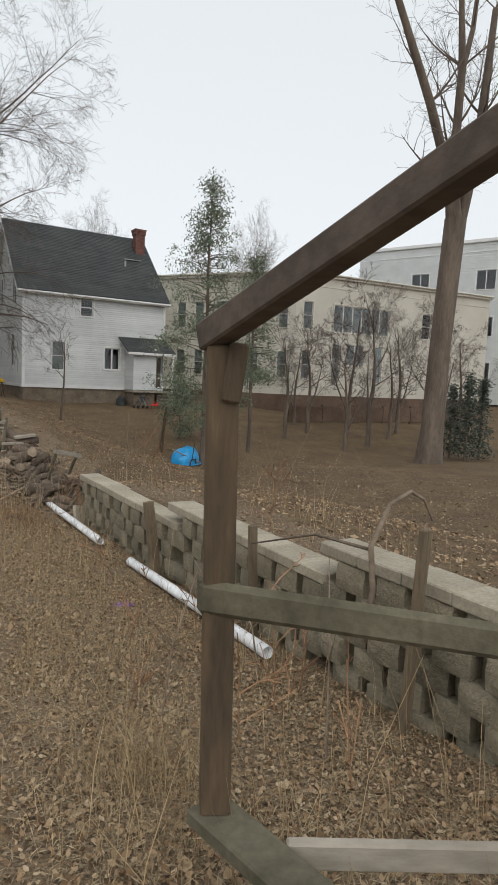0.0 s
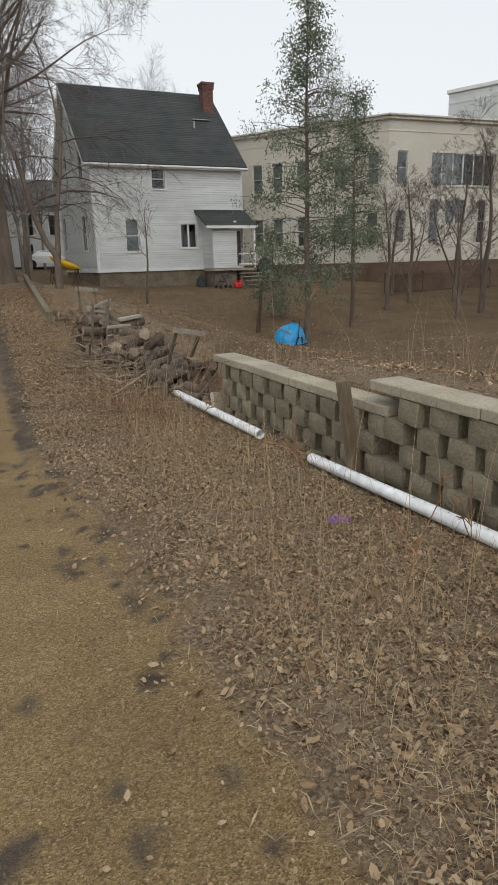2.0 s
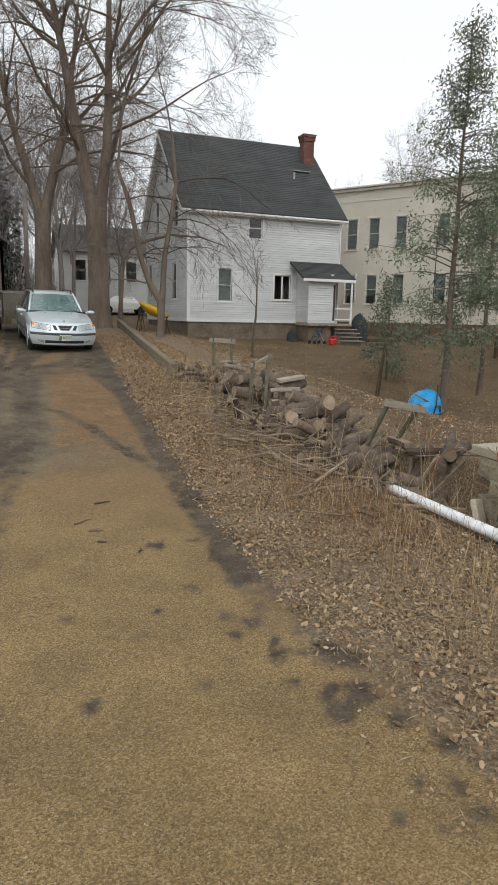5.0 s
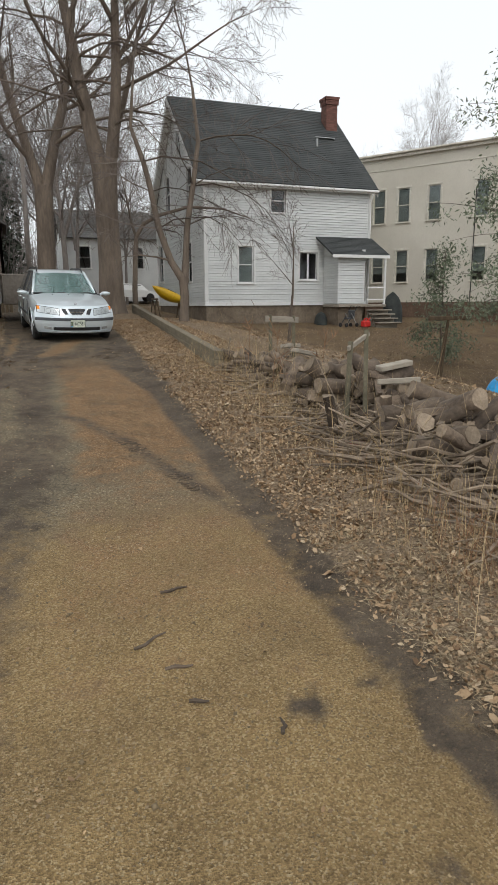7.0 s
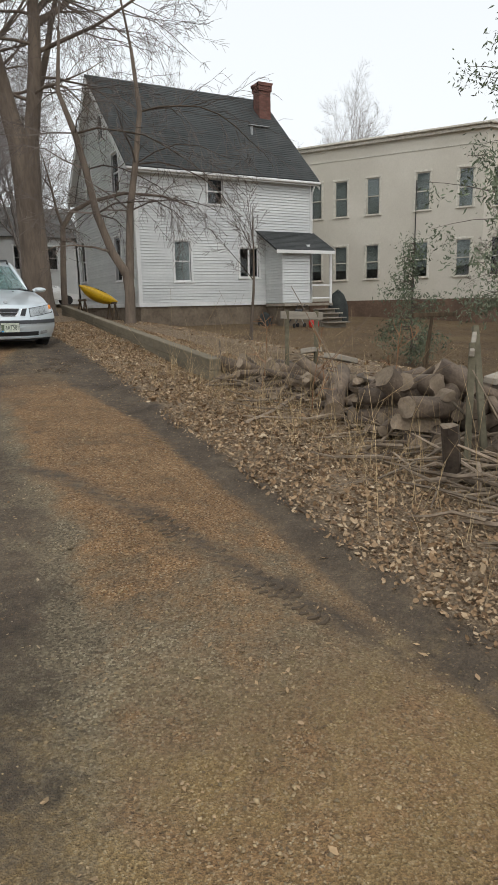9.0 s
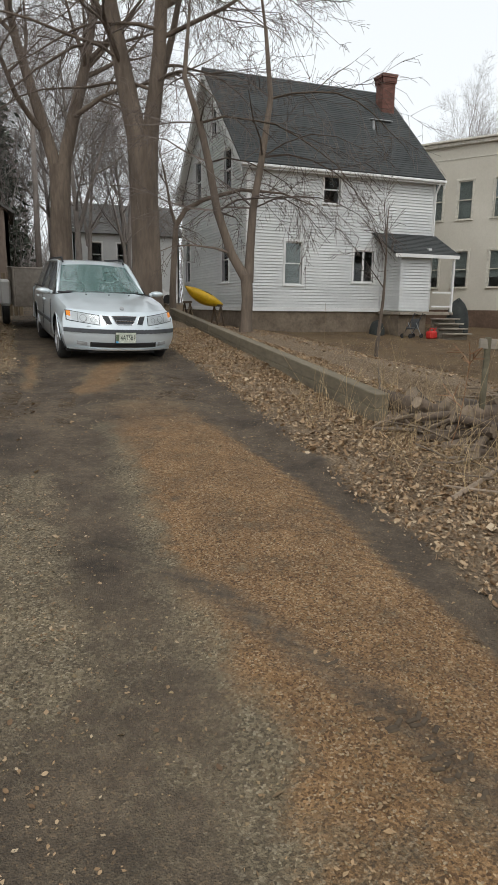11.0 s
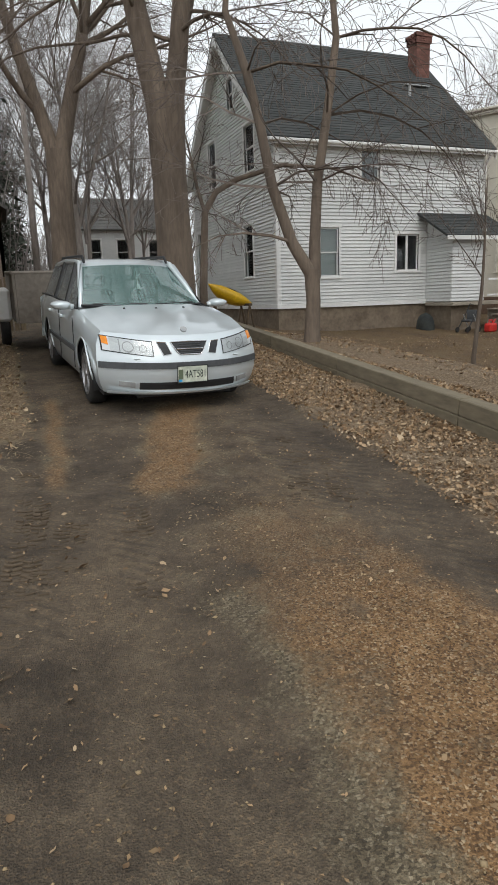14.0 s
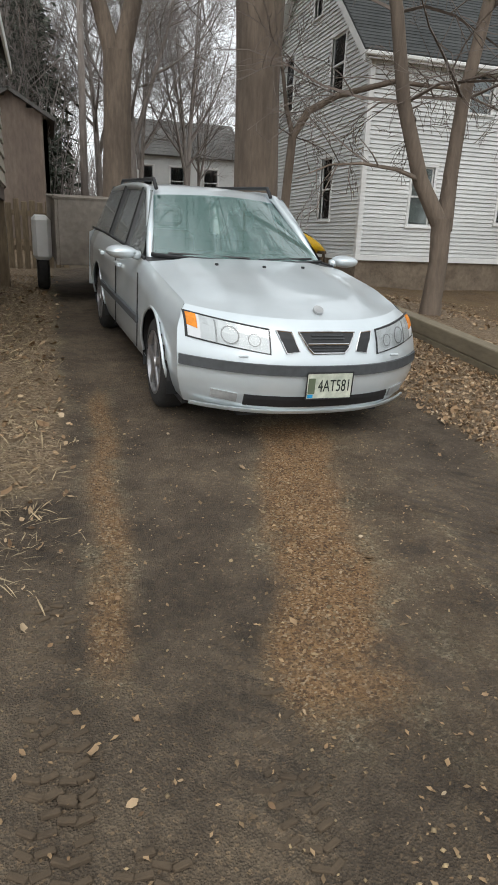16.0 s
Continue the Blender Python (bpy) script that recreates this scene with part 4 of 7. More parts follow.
def build_retaining_wall():
    wall = thing("retaining_wall", "grey split-face concrete block retaining wall with pale cap stones", "wall", kind="structure")
    bw, bh = 0.4, 0.2
    shapes = [block_mesh(0.29, bh * 0.985, 0.3) for _ in range(6)]
    back = [block_mesh(0.15, bh * 0.985, 0.14) for _ in range(3)]
    caps = [Geo().cbox((-0.1, -0.222, 0), (0.24, 0.222, 0.095), 0.01).mesh("cap_stone", M_CAP) for _ in range(3)]
    rng = random.Random(4)

    def lay(y_from, y_to, top, courses):
        for c in range(courses):
            z = top - 0.1 - bh * (c + 1)
            y = y_from + (bw / 2 if c % 2 else 0)
            while y < y_to - 0.02:
                for mesh, dy, inset in ((rng.choice(shapes), 0.15, 0.0), (rng.choice(back), 0.355, 0.115)):
                    if y + dy > y_to:
                        continue
                    ob = new("block", mesh)
                    ob.parent = wall
                    ob.matrix_local = pose(2.47 + inset + rng.uniform(-0.03, 0.022), y + dy + rng.uniform(-0.012, 0.012), z, rng.uniform(-1, 1), rng.uniform(-1.5, 1.5), rng.uniform(-6, 6))
                y += bw
        y = y_from
        while y < y_to - 0.05:
            ob = new("cap_stone", rng.choice(caps))
            ob.parent = wall
            ob.matrix_local = pose(2.54 + rng.uniform(-0.01, 0.01), y + 0.222, top - 0.098, 0, 0, rng.uniform(-1, 1))
            y += 0.445

    lay(-1.9, 3.36, -0.03, 6)
    lay(3.36, 6.22, -0.28, 6)
    lay(6.22, 9.98, -0.49, 5)
    # near-black sheets behind the blocks paint the shade seen in their gaps
    part("backing", Geo().box((2.72, -1.9, -1.6), (2.78, 6.2, -0.4)).box((2.72, 6.2, -1.6), (2.78, 9.9, -0.62)), M_HOLE_SHADE, wall)
    return wall


build_retaining_wall()


# ---- landscape timber beside the drive ----
def build_timber():
    t = thing("timber_edging", "weathered landscape timber edging half sunk in leaves", "edging")
    pts = [(1.32, 18.1), (1.5, 20.6), (1.68, 23.1), (1.86, 25.6), (2.05, 28.1), (2.25, 30.6)]
    for (ax, ay), (bx, by) in zip(pts, pts[1:]):
        za, zb = -0.28 + 0.062 * (ay - 18.1), -0.28 + 0.062 * (by - 18.1)
        d = Vector((bx - ax, by - ay, zb - za))
        m = Matrix.Translation((ax, ay, za)) @ d.to_track_quat("Y", "Z").to_matrix().to_4x4()
        for k in range(2):
            part("timber", Geo().cbox((-0.07, 0.006, -0.15 * (k + 1)), (0.09, d.length - 0.006, -0.15 * k - 0.002), 0.009, m), M_TIMBER, t)


build_timber()


# ---- white drain pipes ----
def build_pipe(a, b, label):
    a, b = Vector(a), Vector(b)
    p = thing("drain_pipe", label, "pipe", group="perforated drain pipes")
    d = (b - a).normalized()
    side = d.cross(Vector((0, 0, 1))).normalized()
    up = side.cross(d)
    r = 0.055
    n = 20
    g = Geo()
    rings = []
    for q, rr in ((a, r), (b, r), (b, r - 0.006), (a, r - 0.006)):
        rings.append([q + (side * math.cos(2 * math.pi * k / n) + up * math.sin(2 * math.pi * k / n)) * rr for k in range(n + 1)])
    g.grid(rings + [rings[0]])
    part("tube", g, M_PVC, p, smooth=True)
    holes = Geo()
    for row in (0.85, 1.7):
        dirv = -side * math.cos(row) + up * math.sin(row)
        s = 0.08
        while s < (b - a).length - 0.05:
            c = a + d * s + dirv * (r + 0.0015)
            w = dirv.cross(d)
            holes.add([c + (d * math.cos(k * math.pi / 4) + w * math.sin(k * math.pi / 4)) * 0.0075 for k in range(8)], [tuple(range(8))])
            s += 0.13
    part("perforations", holes, M_HOLE_SHADE, p, "row of small dark drain holes")


def on_land(x, y, up=0.0):
    return (x, y, land_z(x, y) + up)


build_pipe(on_land(2.16, 11.4, 0.05), on_land(2.17, 8.2, 0.09), "white perforated plastic drain pipe lying below the wall")
build_pipe(on_land(2.23, 7.14, 0.07), on_land(2.17, 3.72, 0.07), "long white perforated plastic drain pipe lying on leaves")


# ---- stair railing beside the path ----
def beam(g, a, b, w, h, r=0.008, roll=0.0):
    a, b = Vector(a), Vector(b)
    d = b - a
    m = Matrix.Translation(a) @ d.to_track_quat("Y", "Z").to_matrix().to_4x4() @ pose(0, 0, 0, 0, roll, 0)
    return g.cbox((-w / 2, 0, -h / 2), (w / 2, d.length, h / 2), r, m)


def build_railing():
    r = thing("timber_railing", "weathered brown timber stair railing with sloping handrail", "railing")
    part("post", Geo().cbox((-0.055, -0.05, -0.34), (0.055, 0.05, 1.33), 0.008, pose(0.412, 1.39, 0, 0, -1.2, -25)), M_DARKWOOD, r)
    # dark block standing in for a shaded notch beside the post top
    part("brace", Geo().cbox((-0.06, -0.04, -0.1), (0.005, 0.04, 0.1), 0.008, pose(0.436, 1.345, 1.235, 0, 7, -25)), M_DARKWOOD, r)
    part("handrail", beam(Geo(), (0.35, 1.45, 1.352), (0.6, -0.4, 2.045), 0.09, 0.095), M_RAILWOOD, r)
    part("mid_rail", beam(Geo(), (0.325, 1.4, 0.465), (1.27, 0.65, 0.39), 0.045, 0.12, 0.02), M_MOSSWOOD, r)
    part("stringer", beam(Geo(), (0.4, 1.44, -0.36), (0.62, 0.55, -0.42), 0.17, 0.06), M_MOSSWOOD, r)
    part("kick_board", beam(Geo(), (0.57, 1.14, -0.4), (1.75, 0.48, -0.4), 0.045, 0.1), M_GREYWOOD, r)


build_railing()


# ---- silver estate car ----
def lettering(text, size, depth, parent, place, mat, name="lettering"):
    cu = bpy.data.curves.new(name, "FONT")
    cu.body, cu.size, cu.extrude, cu.align_x, cu.align_y = text, size, depth, "CENTER", "CENTER"
    tmp = bpy.data.objects.new(name, cu)
    me = bpy.data.meshes.new_from_object(tmp)
    bpy.data.objects.remove(tmp)
    me.materials.clear()
    me.materials.append(mat)
    ob = new(name, me)
    ob.parent = parent
    ob.matrix_local = place
    return ob


def wheel_parts(parent, x, y, side):
    """A wheel with tyre, alloy rim with spokes and hub, facing outward at local x."""
    r, w = 0.315, 0.2
    n = 36
    prof = [(r - 0.095, 0.0), (r - 0.03, 0.008), (r - 0.008, 0.03), (r, 0.06), (r, w - 0.06), (r - 0.01, w - 0.02), (r - 0.09, w)]
    g = Geo()
    rows = [[(side * -dx, rr * math.cos(2 * math.pi * k / n), rr * math.sin(2 * math.pi * k / n)) for k in range(n + 1)] for rr, dx in prof]
    g.grid(rows)
    tyre = part("tyre", g, M_TYRE, parent, "black road tyre", smooth=True)
    tyre.matrix_local = pose(x, y, r)
    rim = Geo()
    rr = r - 0.095
    rim.grid([[(side * -dx, q * math.cos(2 * math.pi * k / n), q * math.sin(2 * math.pi * k / n)) for k in range(n + 1)] for q, dx in ((rr + 0.004, 0.004), (rr - 0.018, 0.0), (rr - 0.03, 0.02), (rr - 0.035, 0.15))])
    for s in range(5):
        a = 2 * math.pi * s / 5 + 0.3
        m = Matrix.Rotation(a, 4, "X")
        rim.cbox((-0.02 if side > 0 else -0.015, 0.035, -0.028), (0.015 if side > 0 else 0.02, rr - 0.015, 0.028), 0.008, Matrix.Translation((side * -0.02, 0, 0)) @ m)
    rim.tube([(side * -0.05, 0, 0), (side * 0.002, 0, 0)], [0.06, 0.045], 16)
    part("rim", rim, M_ALLOY, tyre, "five-spoke alloy rim")
    disc = Geo().tube([(side * -0.13, 0, 0), (side * -0.11, 0, 0)], rr - 0.02, 24)
    part("brake_disc", disc, M_BLACK, tyre)


def build_car():
    car = thing("estate_car", "silver estate car with roof rails parked on the muddy drive", "car", pose(-0.515, 22.135, -0.335, 3.9, 0.9, 3.36) @ Matrix.Diagonal((0.968, 1, 1, 1)))
    def bulge(f):
        return float(np.interp(f, [0, 0.12, 0.3, 0.55, 0.8, 0.93, 1.0], [0.92, 0.96, 0.99, 1.0, 0.985, 0.945, 0.9]))

    def nose_y(x, z):
        return float(np.interp(z, [0.18, 0.24, 0.32, 0.42, 0.54, 0.62, 0.69, 0.74, 0.775, 0.8], [0.1, 0.045, 0.015, 0.0, 0.008, 0.035, 0.065, 0.1, 0.15, 0.19])) + 0.36 * (abs(x) / 0.86) ** 2.5

    def top_z(y):
        return float(np.interp(y, [0.15, 0.5, 0.9, 1.45, 2.2, 3.6, 4.75], [0.74, 0.795, 0.865, 0.93, 0.955, 0.975, 0.96]))

    def half(y):
        return 0.895 * float(np.interp(y, [0.3, 0.5, 0.75, 1.1, 4.0, 4.75], [0.95, 0.961, 0.99, 1.0, 1.0, 0.93]))

    low = 0.222
    # front panel
    g = Geo()
    rows = []
    for i in range(15):
        row = []
        for u in np.linspace(-1, 1, 33):
            z = low + (0.775 + 0.02 * abs(u) ** 2.2 - low) * i / 14
            row.append((u * 0.86 * bulge(i / 14), nose_y(u * 0.86, z), z))
        rows.append(row)
    g.grid(rows)
    # bonnet
    rows = []
    for i in range(17):
        s = i / 16
        row = []
        for u in np.linspace(-1, 1, 33):
            zt = 0.775 + 0.02 * abs(u) ** 2.2
            y0 = nose_y(u * 0.86, zt)
            y = y0 + (1.5 - 0.1 * (1 - u * u) - y0) * s
            w = 0.9 * (0.86 + (half(max(y, 0.5)) - 0.86) * min(1, s * 3))
            zc = float(np.interp(s, [0, 0.06, 0.25, 0.6, 1.0], [0.775, 0.8, 0.86, 0.925, 0.985]))
            edge = 0.795 + (top_z(max(y, 0.5)) - 0.795) if s else 0.795
            z = edge + (zc - edge) * (1 - abs(u) ** 2.2)
            z += 0.012 * math.exp(-(((abs(u) - 0.62) / 0.1) ** 2)) * min(1, s * 3)
            row.append((u * w, y, z))
        rows.append(row)
    g.grid(rows)
    part("front_and_bonnet", g, M_PAINT, car, "silver painted bonnet and nose", smooth=True)
    # sides with open wheel arches
    arches = [(0.98, 0.315, 0.37), (3.68, 0.315, 0.37)]
    for sx in (-1, 1):
        g = Geo()
        ys = np.linspace(0.49, 4.75, 108)
        fs = np.linspace(0, 1, 22)
        pts = {}
        for i, y in enumerate(ys):
            for k, f in enumerate(fs):
                s = (y - 0.49) / (4.75 - 0.49)
                z = low + (0.795 - low) * f
                yy = nose_y(0.86, z) + (4.75 - nose_y(0.86, z)) * s
                z = low + (top_z(max(yy, 0.5)) - low) * f
                crease = 0.006 * math.exp(-(((z - 0.8) / 0.03) ** 2)) * min(1, s * 6)
                wide = 0.86 + (half(max(yy, 0.5)) - 0.86) * min(1, s * 9)
                pts[i, k] = (sx * (wide * bulge(f) + crease), yy, z)
        keep = {}
        for (i, k), p in pts.items():
            keep[i, k] = len(g.v)
            g.v.append(p)
        for i in range(len(ys) - 1):
            for k in range(len(fs) - 1):
                c = Vector(pts[i, k]).lerp(Vector(pts[i + 1, k + 1]), 0.5)
                if all((c.y - ay) ** 2 + (c.z - az) ** 2 > r * r for ay, az, r in arches):
                    g.f.append((keep[i, k], keep[i + 1, k], keep[i + 1, k + 1], keep[i, k + 1]))
        part("side_panel", g, M_PAINT, car, smooth=True)
        for ay, az, r in arches:
            lip = [(sx * (half(ay) * bulge((az + r * math.sin(a) - low) / (0.86 - low)) - 0.002), ay + (r + 0.004) * math.cos(a), az + (r + 0.004) * math.sin(a)) for a in np.linspace(0.0, math.pi, 26)]
            part("wheel_arch", Geo().tube(lip, 0.011, 6), M_PAINT, car, smooth=True)
            part("arch_liner", Geo().grid([[(sx * dx, ay + (r + 0.02) * math.cos(a), az + (r + 0.02) * math.sin(a)) for a in np.linspace(-0.3, math.pi + 0.3, 16)] for dx in (0.45, 0.86)]), M_BLACK, car)
            wheel_parts(car, sx * 0.865, ay, sx)
        part("rub_strip", Geo().cbox((sx * 0.905 - 0.012, 1.4, 0.5), (sx * 0.905 + 0.012, 3.28, 0.56), 0.008), M_GREYPLASTIC, car)
        part("door_gap", Geo().box((sx * 0.897 - 0.004, 2.42, 0.28), (sx * 0.897 + 0.004, 2.432, 0.93)), M_BLACK, car)
        part("door_gap", Geo().box((sx * 0.897 - 0.004, 1.42, 0.32), (sx * 0.897 + 0.004, 1.43, 0.86)), M_BLACK, car)
        for y in (2.22, 3.2):
            part("door_handle", Geo().cbox((sx * 0.9 - 0.02, y, 0.8), (sx * 0.9 + 0.02, y + 0.18, 0.835), 0.008), M_PAINT, car)
        # door mirror
        m = Geo()
        rows = []
        for a in np.linspace(0, math.pi, 9):
            rows.append([(sx * (0.87 + 0.11 + 0.11 * math.cos(b)), 1.66 - 0.075 * math.sin(a) * (1 if True else 0) + 0.02, 0.985 + 0.068 * math.sin(b) * (0.35 + 0.65 * math.sin(a)) ) for b in np.linspace(0, 2 * math.pi, 17)])
        for i, a in enumerate(np.linspace(0, math.pi / 2, len(rows))):
            k = math.cos(a) ** 0.6 if a < 1.5 else 0.0
            rows[i] = [(sx * (0.97 + 0.118 * k * math.cos(b)), 1.72 - 0.13 * math.sin(a), 0.98 + 0.058 * k * math.sin(b) * (1.0 if math.sin(b) < 0 else 0.75)) for b in np.linspace(0, 2 * math.pi, 17)]
        m.grid(rows)
        m.tube([(sx * 0.83, 1.7, 0.95), (sx * 0.9, 1.69, 0.965)], [0.035, 0.03], 8)
        mir = part("door_mirror", m, M_PAINT, car, smooth=True)
        part("mirror_glass", Geo().tube([(sx * 0.975, 1.721, 0.98), (sx * 0.975, 1.726, 0.98)], 0.042, 16), M_CHROME, mir)
    # cabin: glass, pillars, roof
    def screen(u, s, out=0.0):
        w = 0.735 + (0.575 - 0.735) * s
        return (u * w, 1.4 + 0.3 * abs(u) ** 2.2 * (1 - 0.25 * s) + 0.85 * s - out, 0.965 + 0.415 * s + 0.03 * (1 - u * u) * s)

    pane = part("windscreen", Geo().grid([[screen(u, s) for u in np.linspace(-0.98, 0.98, 21)] for s in np.linspace(0.0, 1.0, 9)]), M_WINDSCREEN, car, "green tinted windscreen", smooth=True)
    pane.visible_shadow = False
    part("screen_surround", Geo().tube([screen(u, 0.0, 0.01) for u in np.linspace(-1, 1, 21)], 0.016, 6), M_BLACK, car)

    def roof_z(y):
        return float(np.interp(y, [2.1, 2.26, 2.42, 2.62, 2.95, 3.6, 4.3, 4.45], [1.375, 1.408, 1.45, 1.472, 1.48, 1.47, 1.425, 1.39]))

    rows = []
    for s in np.linspace(0, 1, 28):
        row = []
        for u in np.linspace(-1, 1, 17):
            fy = screen(u, 1.0)[1] - 0.01
            y = fy + (4.45 - fy) * s
            z0 = screen(u, 1.0)[2] - 0.006
            row.append((u * (0.578 + 0.02 * math.sin(math.pi * s)), y, z0 + (roof_z(y) - 0.035 * abs(u) ** 3 - z0) * min(1.0, s * 9) ** 0.7))
        rows.append(row)
    part("roof", Geo().grid(rows), M_PAINT, car, "silver roof", smooth=True)
    for sx in (-1, 1):
        a0, a1 = Vector(screen(sx, 0.0)), Vector(screen(sx, 1.0))
        rail = [Vector((sx * 0.59, y, roof_z(y) - 0.04)) for y in np.linspace(a1.y, 4.4, 10)]
        part("pillar", Geo().tube([a0 + Vector((0, 0.03, -0.05)), a0.lerp(a1, 0.5) + Vector((sx * 0.012, 0.01, 0.012)), *rail, Vector((sx * 0.7, 4.72, 0.97))], 0.034, 8), M_PAINT, car, smooth=True)
        for yb, yt in ((2.45, 2.6), (3.42, 3.45)):
            part("pillar", Geo().tube([(sx * 0.785, yb, 0.94), (sx * 0.6, yt, roof_z(yt) - 0.05)], 0.035, 6), M_BLACK, car)
        gl = Geo().grid([[Vector((sx * (0.79 - 0.19 * s), 1.75 + 0.55 * s + (2.85 - 0.75 * s) * f, 0.945 + (roof_z(2.9) - 0.06 - 0.945) * s)) for f in np.linspace(0, 1, 9)] for s in np.linspace(0, 1, 5)])
        pane = part("side_glass", gl, M_SCREEN, car, smooth=True)
        pane.visible_shadow = False
        part("belt_moulding", Geo().tube([(sx * 0.806, y, top_z(y) + 0.004) for y in np.linspace(1.6, 4.6, 8)], 0.012, 6), M_BLACK, car)
        part("shoulder", Geo().grid([[(sx * half(y) * 0.9, y, top_z(y)) for y in np.linspace(1.45, 4.75, 12)], [(sx * 0.6, y, top_z(y) + 0.015) for y in np.linspace(1.55, 4.75, 12)]]), M_BLACK, car)
        part("roof_rail", Geo().tube([(sx * 0.54, 2.45, roof_z(2.45) - 0.02), (sx * 0.54, 2.55, roof_z(2.6) + 0.035), (sx * 0.54, 4.1, roof_z(4.1) + 0.045), (sx * 0.54, 4.25, roof_z(4.25) - 0.02)], 0.017, 8), M_BLACK, car, "black roof rail", smooth=True)
    part("tailgate", Geo().grid([[(u * w, y, z) for u in np.linspace(-1, 1, 9)] for w, y, z in ((0.575, 4.44, 1.38), (0.68, 4.7, 1.0), (0.83, 4.78, 0.9), (0.84, 4.8, 0.3))]), M_PAINT, car, smooth=True)
    part("underbody", Geo().box((-0.78, 0.5, 0.17), (0.8, 4.7, 0.22)).box((-0.5, 0.2, 0.18), (0.5, 0.45, 0.22)), M_BLACK, car)
    part("dashboard", Geo().cbox((-0.7, 1.62, 0.8), (0.7, 2.05, 0.98), 0.04), M_BLACK, car)
    for x in (-0.36, 0.36):
        seat = part("seat", Geo().cbox((x - 0.24, 2.6, 0.5), (x + 0.24, 2.8, 1.1), 0.06).cbox((x - 0.24, 2.2, 0.42), (x + 0.24, 2.7, 0.58), 0.05), M_BLACK, car)
        part("headrest", Geo().cbox((x - 0.13, 2.68, 1.12), (x + 0.13, 2.78, 1.3), 0.04), M_BLACK, seat)

    # front fittings laid on the nose
    def patch(x0, x1, zl, zr, out=0.006, top=None, n=9):
        """A raised patch on the nose; zl, zr: (bottom, top) at its two ends."""
        rows = []
        for f in np.linspace(0, 1, 4):
            row = []
            for s in np.linspace(0, 1, n):
                x = x0 + (x1 - x0) * s
                b, t = zl[0] + (zr[0] - zl[0]) * s, zl[1] + (zr[1] - zl[1]) * s
                z = b + (t - b) * f
                row.append((x, nose_y(x, z) - out, z))
            rows.append(row)
        g = Geo().grid(rows)
        k = len(g.v)
        m = len(rows[0])
        ring = list(range(m)) + [m * r + m - 1 for r in range(1, 4)] + list(range(3 * m + m - 2, 3 * m - 1, -1)) + [m * r for r in (2, 1)]
        g.v += [(g.v[i][0], g.v[i][1] + out + 0.01, g.v[i][2]) for i in ring]
        g.f += [(ring[i], ring[(i + 1) % len(ring)], k + (i + 1) % len(ring), k + i) for i in range(len(ring))]
        return g

    part("bumper_strip", patch(-0.85, 0.85, (0.475, 0.535), (0.475, 0.535), 0.018, n=25), M_GREYPLASTIC, car, "dark grey bumper strip")
    part("lower_intake", patch(-0.5, 0.5, (0.275, 0.345), (0.275, 0.345), 0.004, n=17), M_BLACK, car)
    part("bumper_lip", patch(-0.78, 0.78, (0.224, 0.25), (0.224, 0.25), 0.01, n=25), M_PAINT, car)
    for sx in (-1, 1):
        part("fog_lamp", patch(sx * 0.54, sx * 0.68, (0.29, 0.345), (0.305, 0.355), 0.005), M_GALV, car)
        lamp = part("headlamp", patch(sx * 0.37, sx * 0.8, (0.595, 0.718), (0.645, 0.768), 0.004), M_LAMP, car, "clear headlamp with round reflector")
        part("lamp_seal", patch(sx * 0.36, sx * 0.812, (0.587, 0.726), (0.636, 0.776), 0.0015), M_BLACK, lamp)
        for cx, rr in ((0.455, 0.036), (0.585, 0.05)):
            z = 0.662 + 0.12 * (cx - 0.455)
            for name, ra, rb, mat, out in (("bezel", rr, rr * 0.84, M_GALV, 0.009), ("reflector", rr * 0.84, rr * 0.05, M_LAMP, 0.007)):
                rows = [[(sx * (cx + q * math.cos(a)), nose_y(cx + q * math.cos(a), z + q * math.sin(a)) - out, z + q * math.sin(a)) for a in np.linspace(0, 2 * math.pi, 21)] for q in (ra, rb)]
                part(name, Geo().grid(rows), mat, lamp)
        part("divider", patch(sx * 0.652, sx * 0.66, (0.628, 0.745), (0.628, 0.745), 0.007), M_GALV, lamp)
        part("lens", patch(sx * 0.365, sx * 0.735, (0.59, 0.722), (0.634, 0.763), 0.014), M_LENS, lamp).visible_shadow = False
        part("indicator", patch(sx * 0.75, sx * 0.802, (0.69, 0.764), (0.705, 0.768), 0.009), M_AMBER, car, "amber indicator lens")
        cor = [(0.325, 0.722), (0.235, 0.716), (0.19, 0.612), (0.27, 0.6)]
        rows = [[(sx * (a[0] + (b[0] - a[0]) * s), nose_y(a[0] + (b[0] - a[0]) * s, a[1] + (b[1] - a[1]) * s) - 0.006, a[1] + (b[1] - a[1]) * s) for s in np.linspace(0, 1, 5)]
                for a, b in ((Vector(cor[0]).lerp(Vector(cor[3]), f), Vector(cor[1]).lerp(Vector(cor[2]), f)) for f in (0, 0.33, 0.67, 1.0))]
        part("side_grille", Geo().grid(rows), M_BLACK, car, "black side grille with chrome rim")
        part("grille_rim", Geo().tube([(sx * x, nose_y(x, z) - 0.007, z) for x, z in cor + cor[:1]], 0.005, 6), M_CHROME, car)
        part("washer_jet", Geo().cbox((sx * 0.52 - 0.03, nose_y(0.52, 0.57) - 0.02, 0.565), (sx * 0.52 + 0.03, nose_y(0.52, 0.57), 0.577), 0.004), M_PAINT, car)
    rows = [[(u * w, nose_y(u * w, z) - 0.005, z) for u in np.linspace(-1, 1, 9)] for z, w in ((0.604, 0.105), (0.63, 0.135), (0.67, 0.16), (0.718, 0.19))]
    part("grille", Geo().grid(rows), M_BLACK, car, "black centre grille")
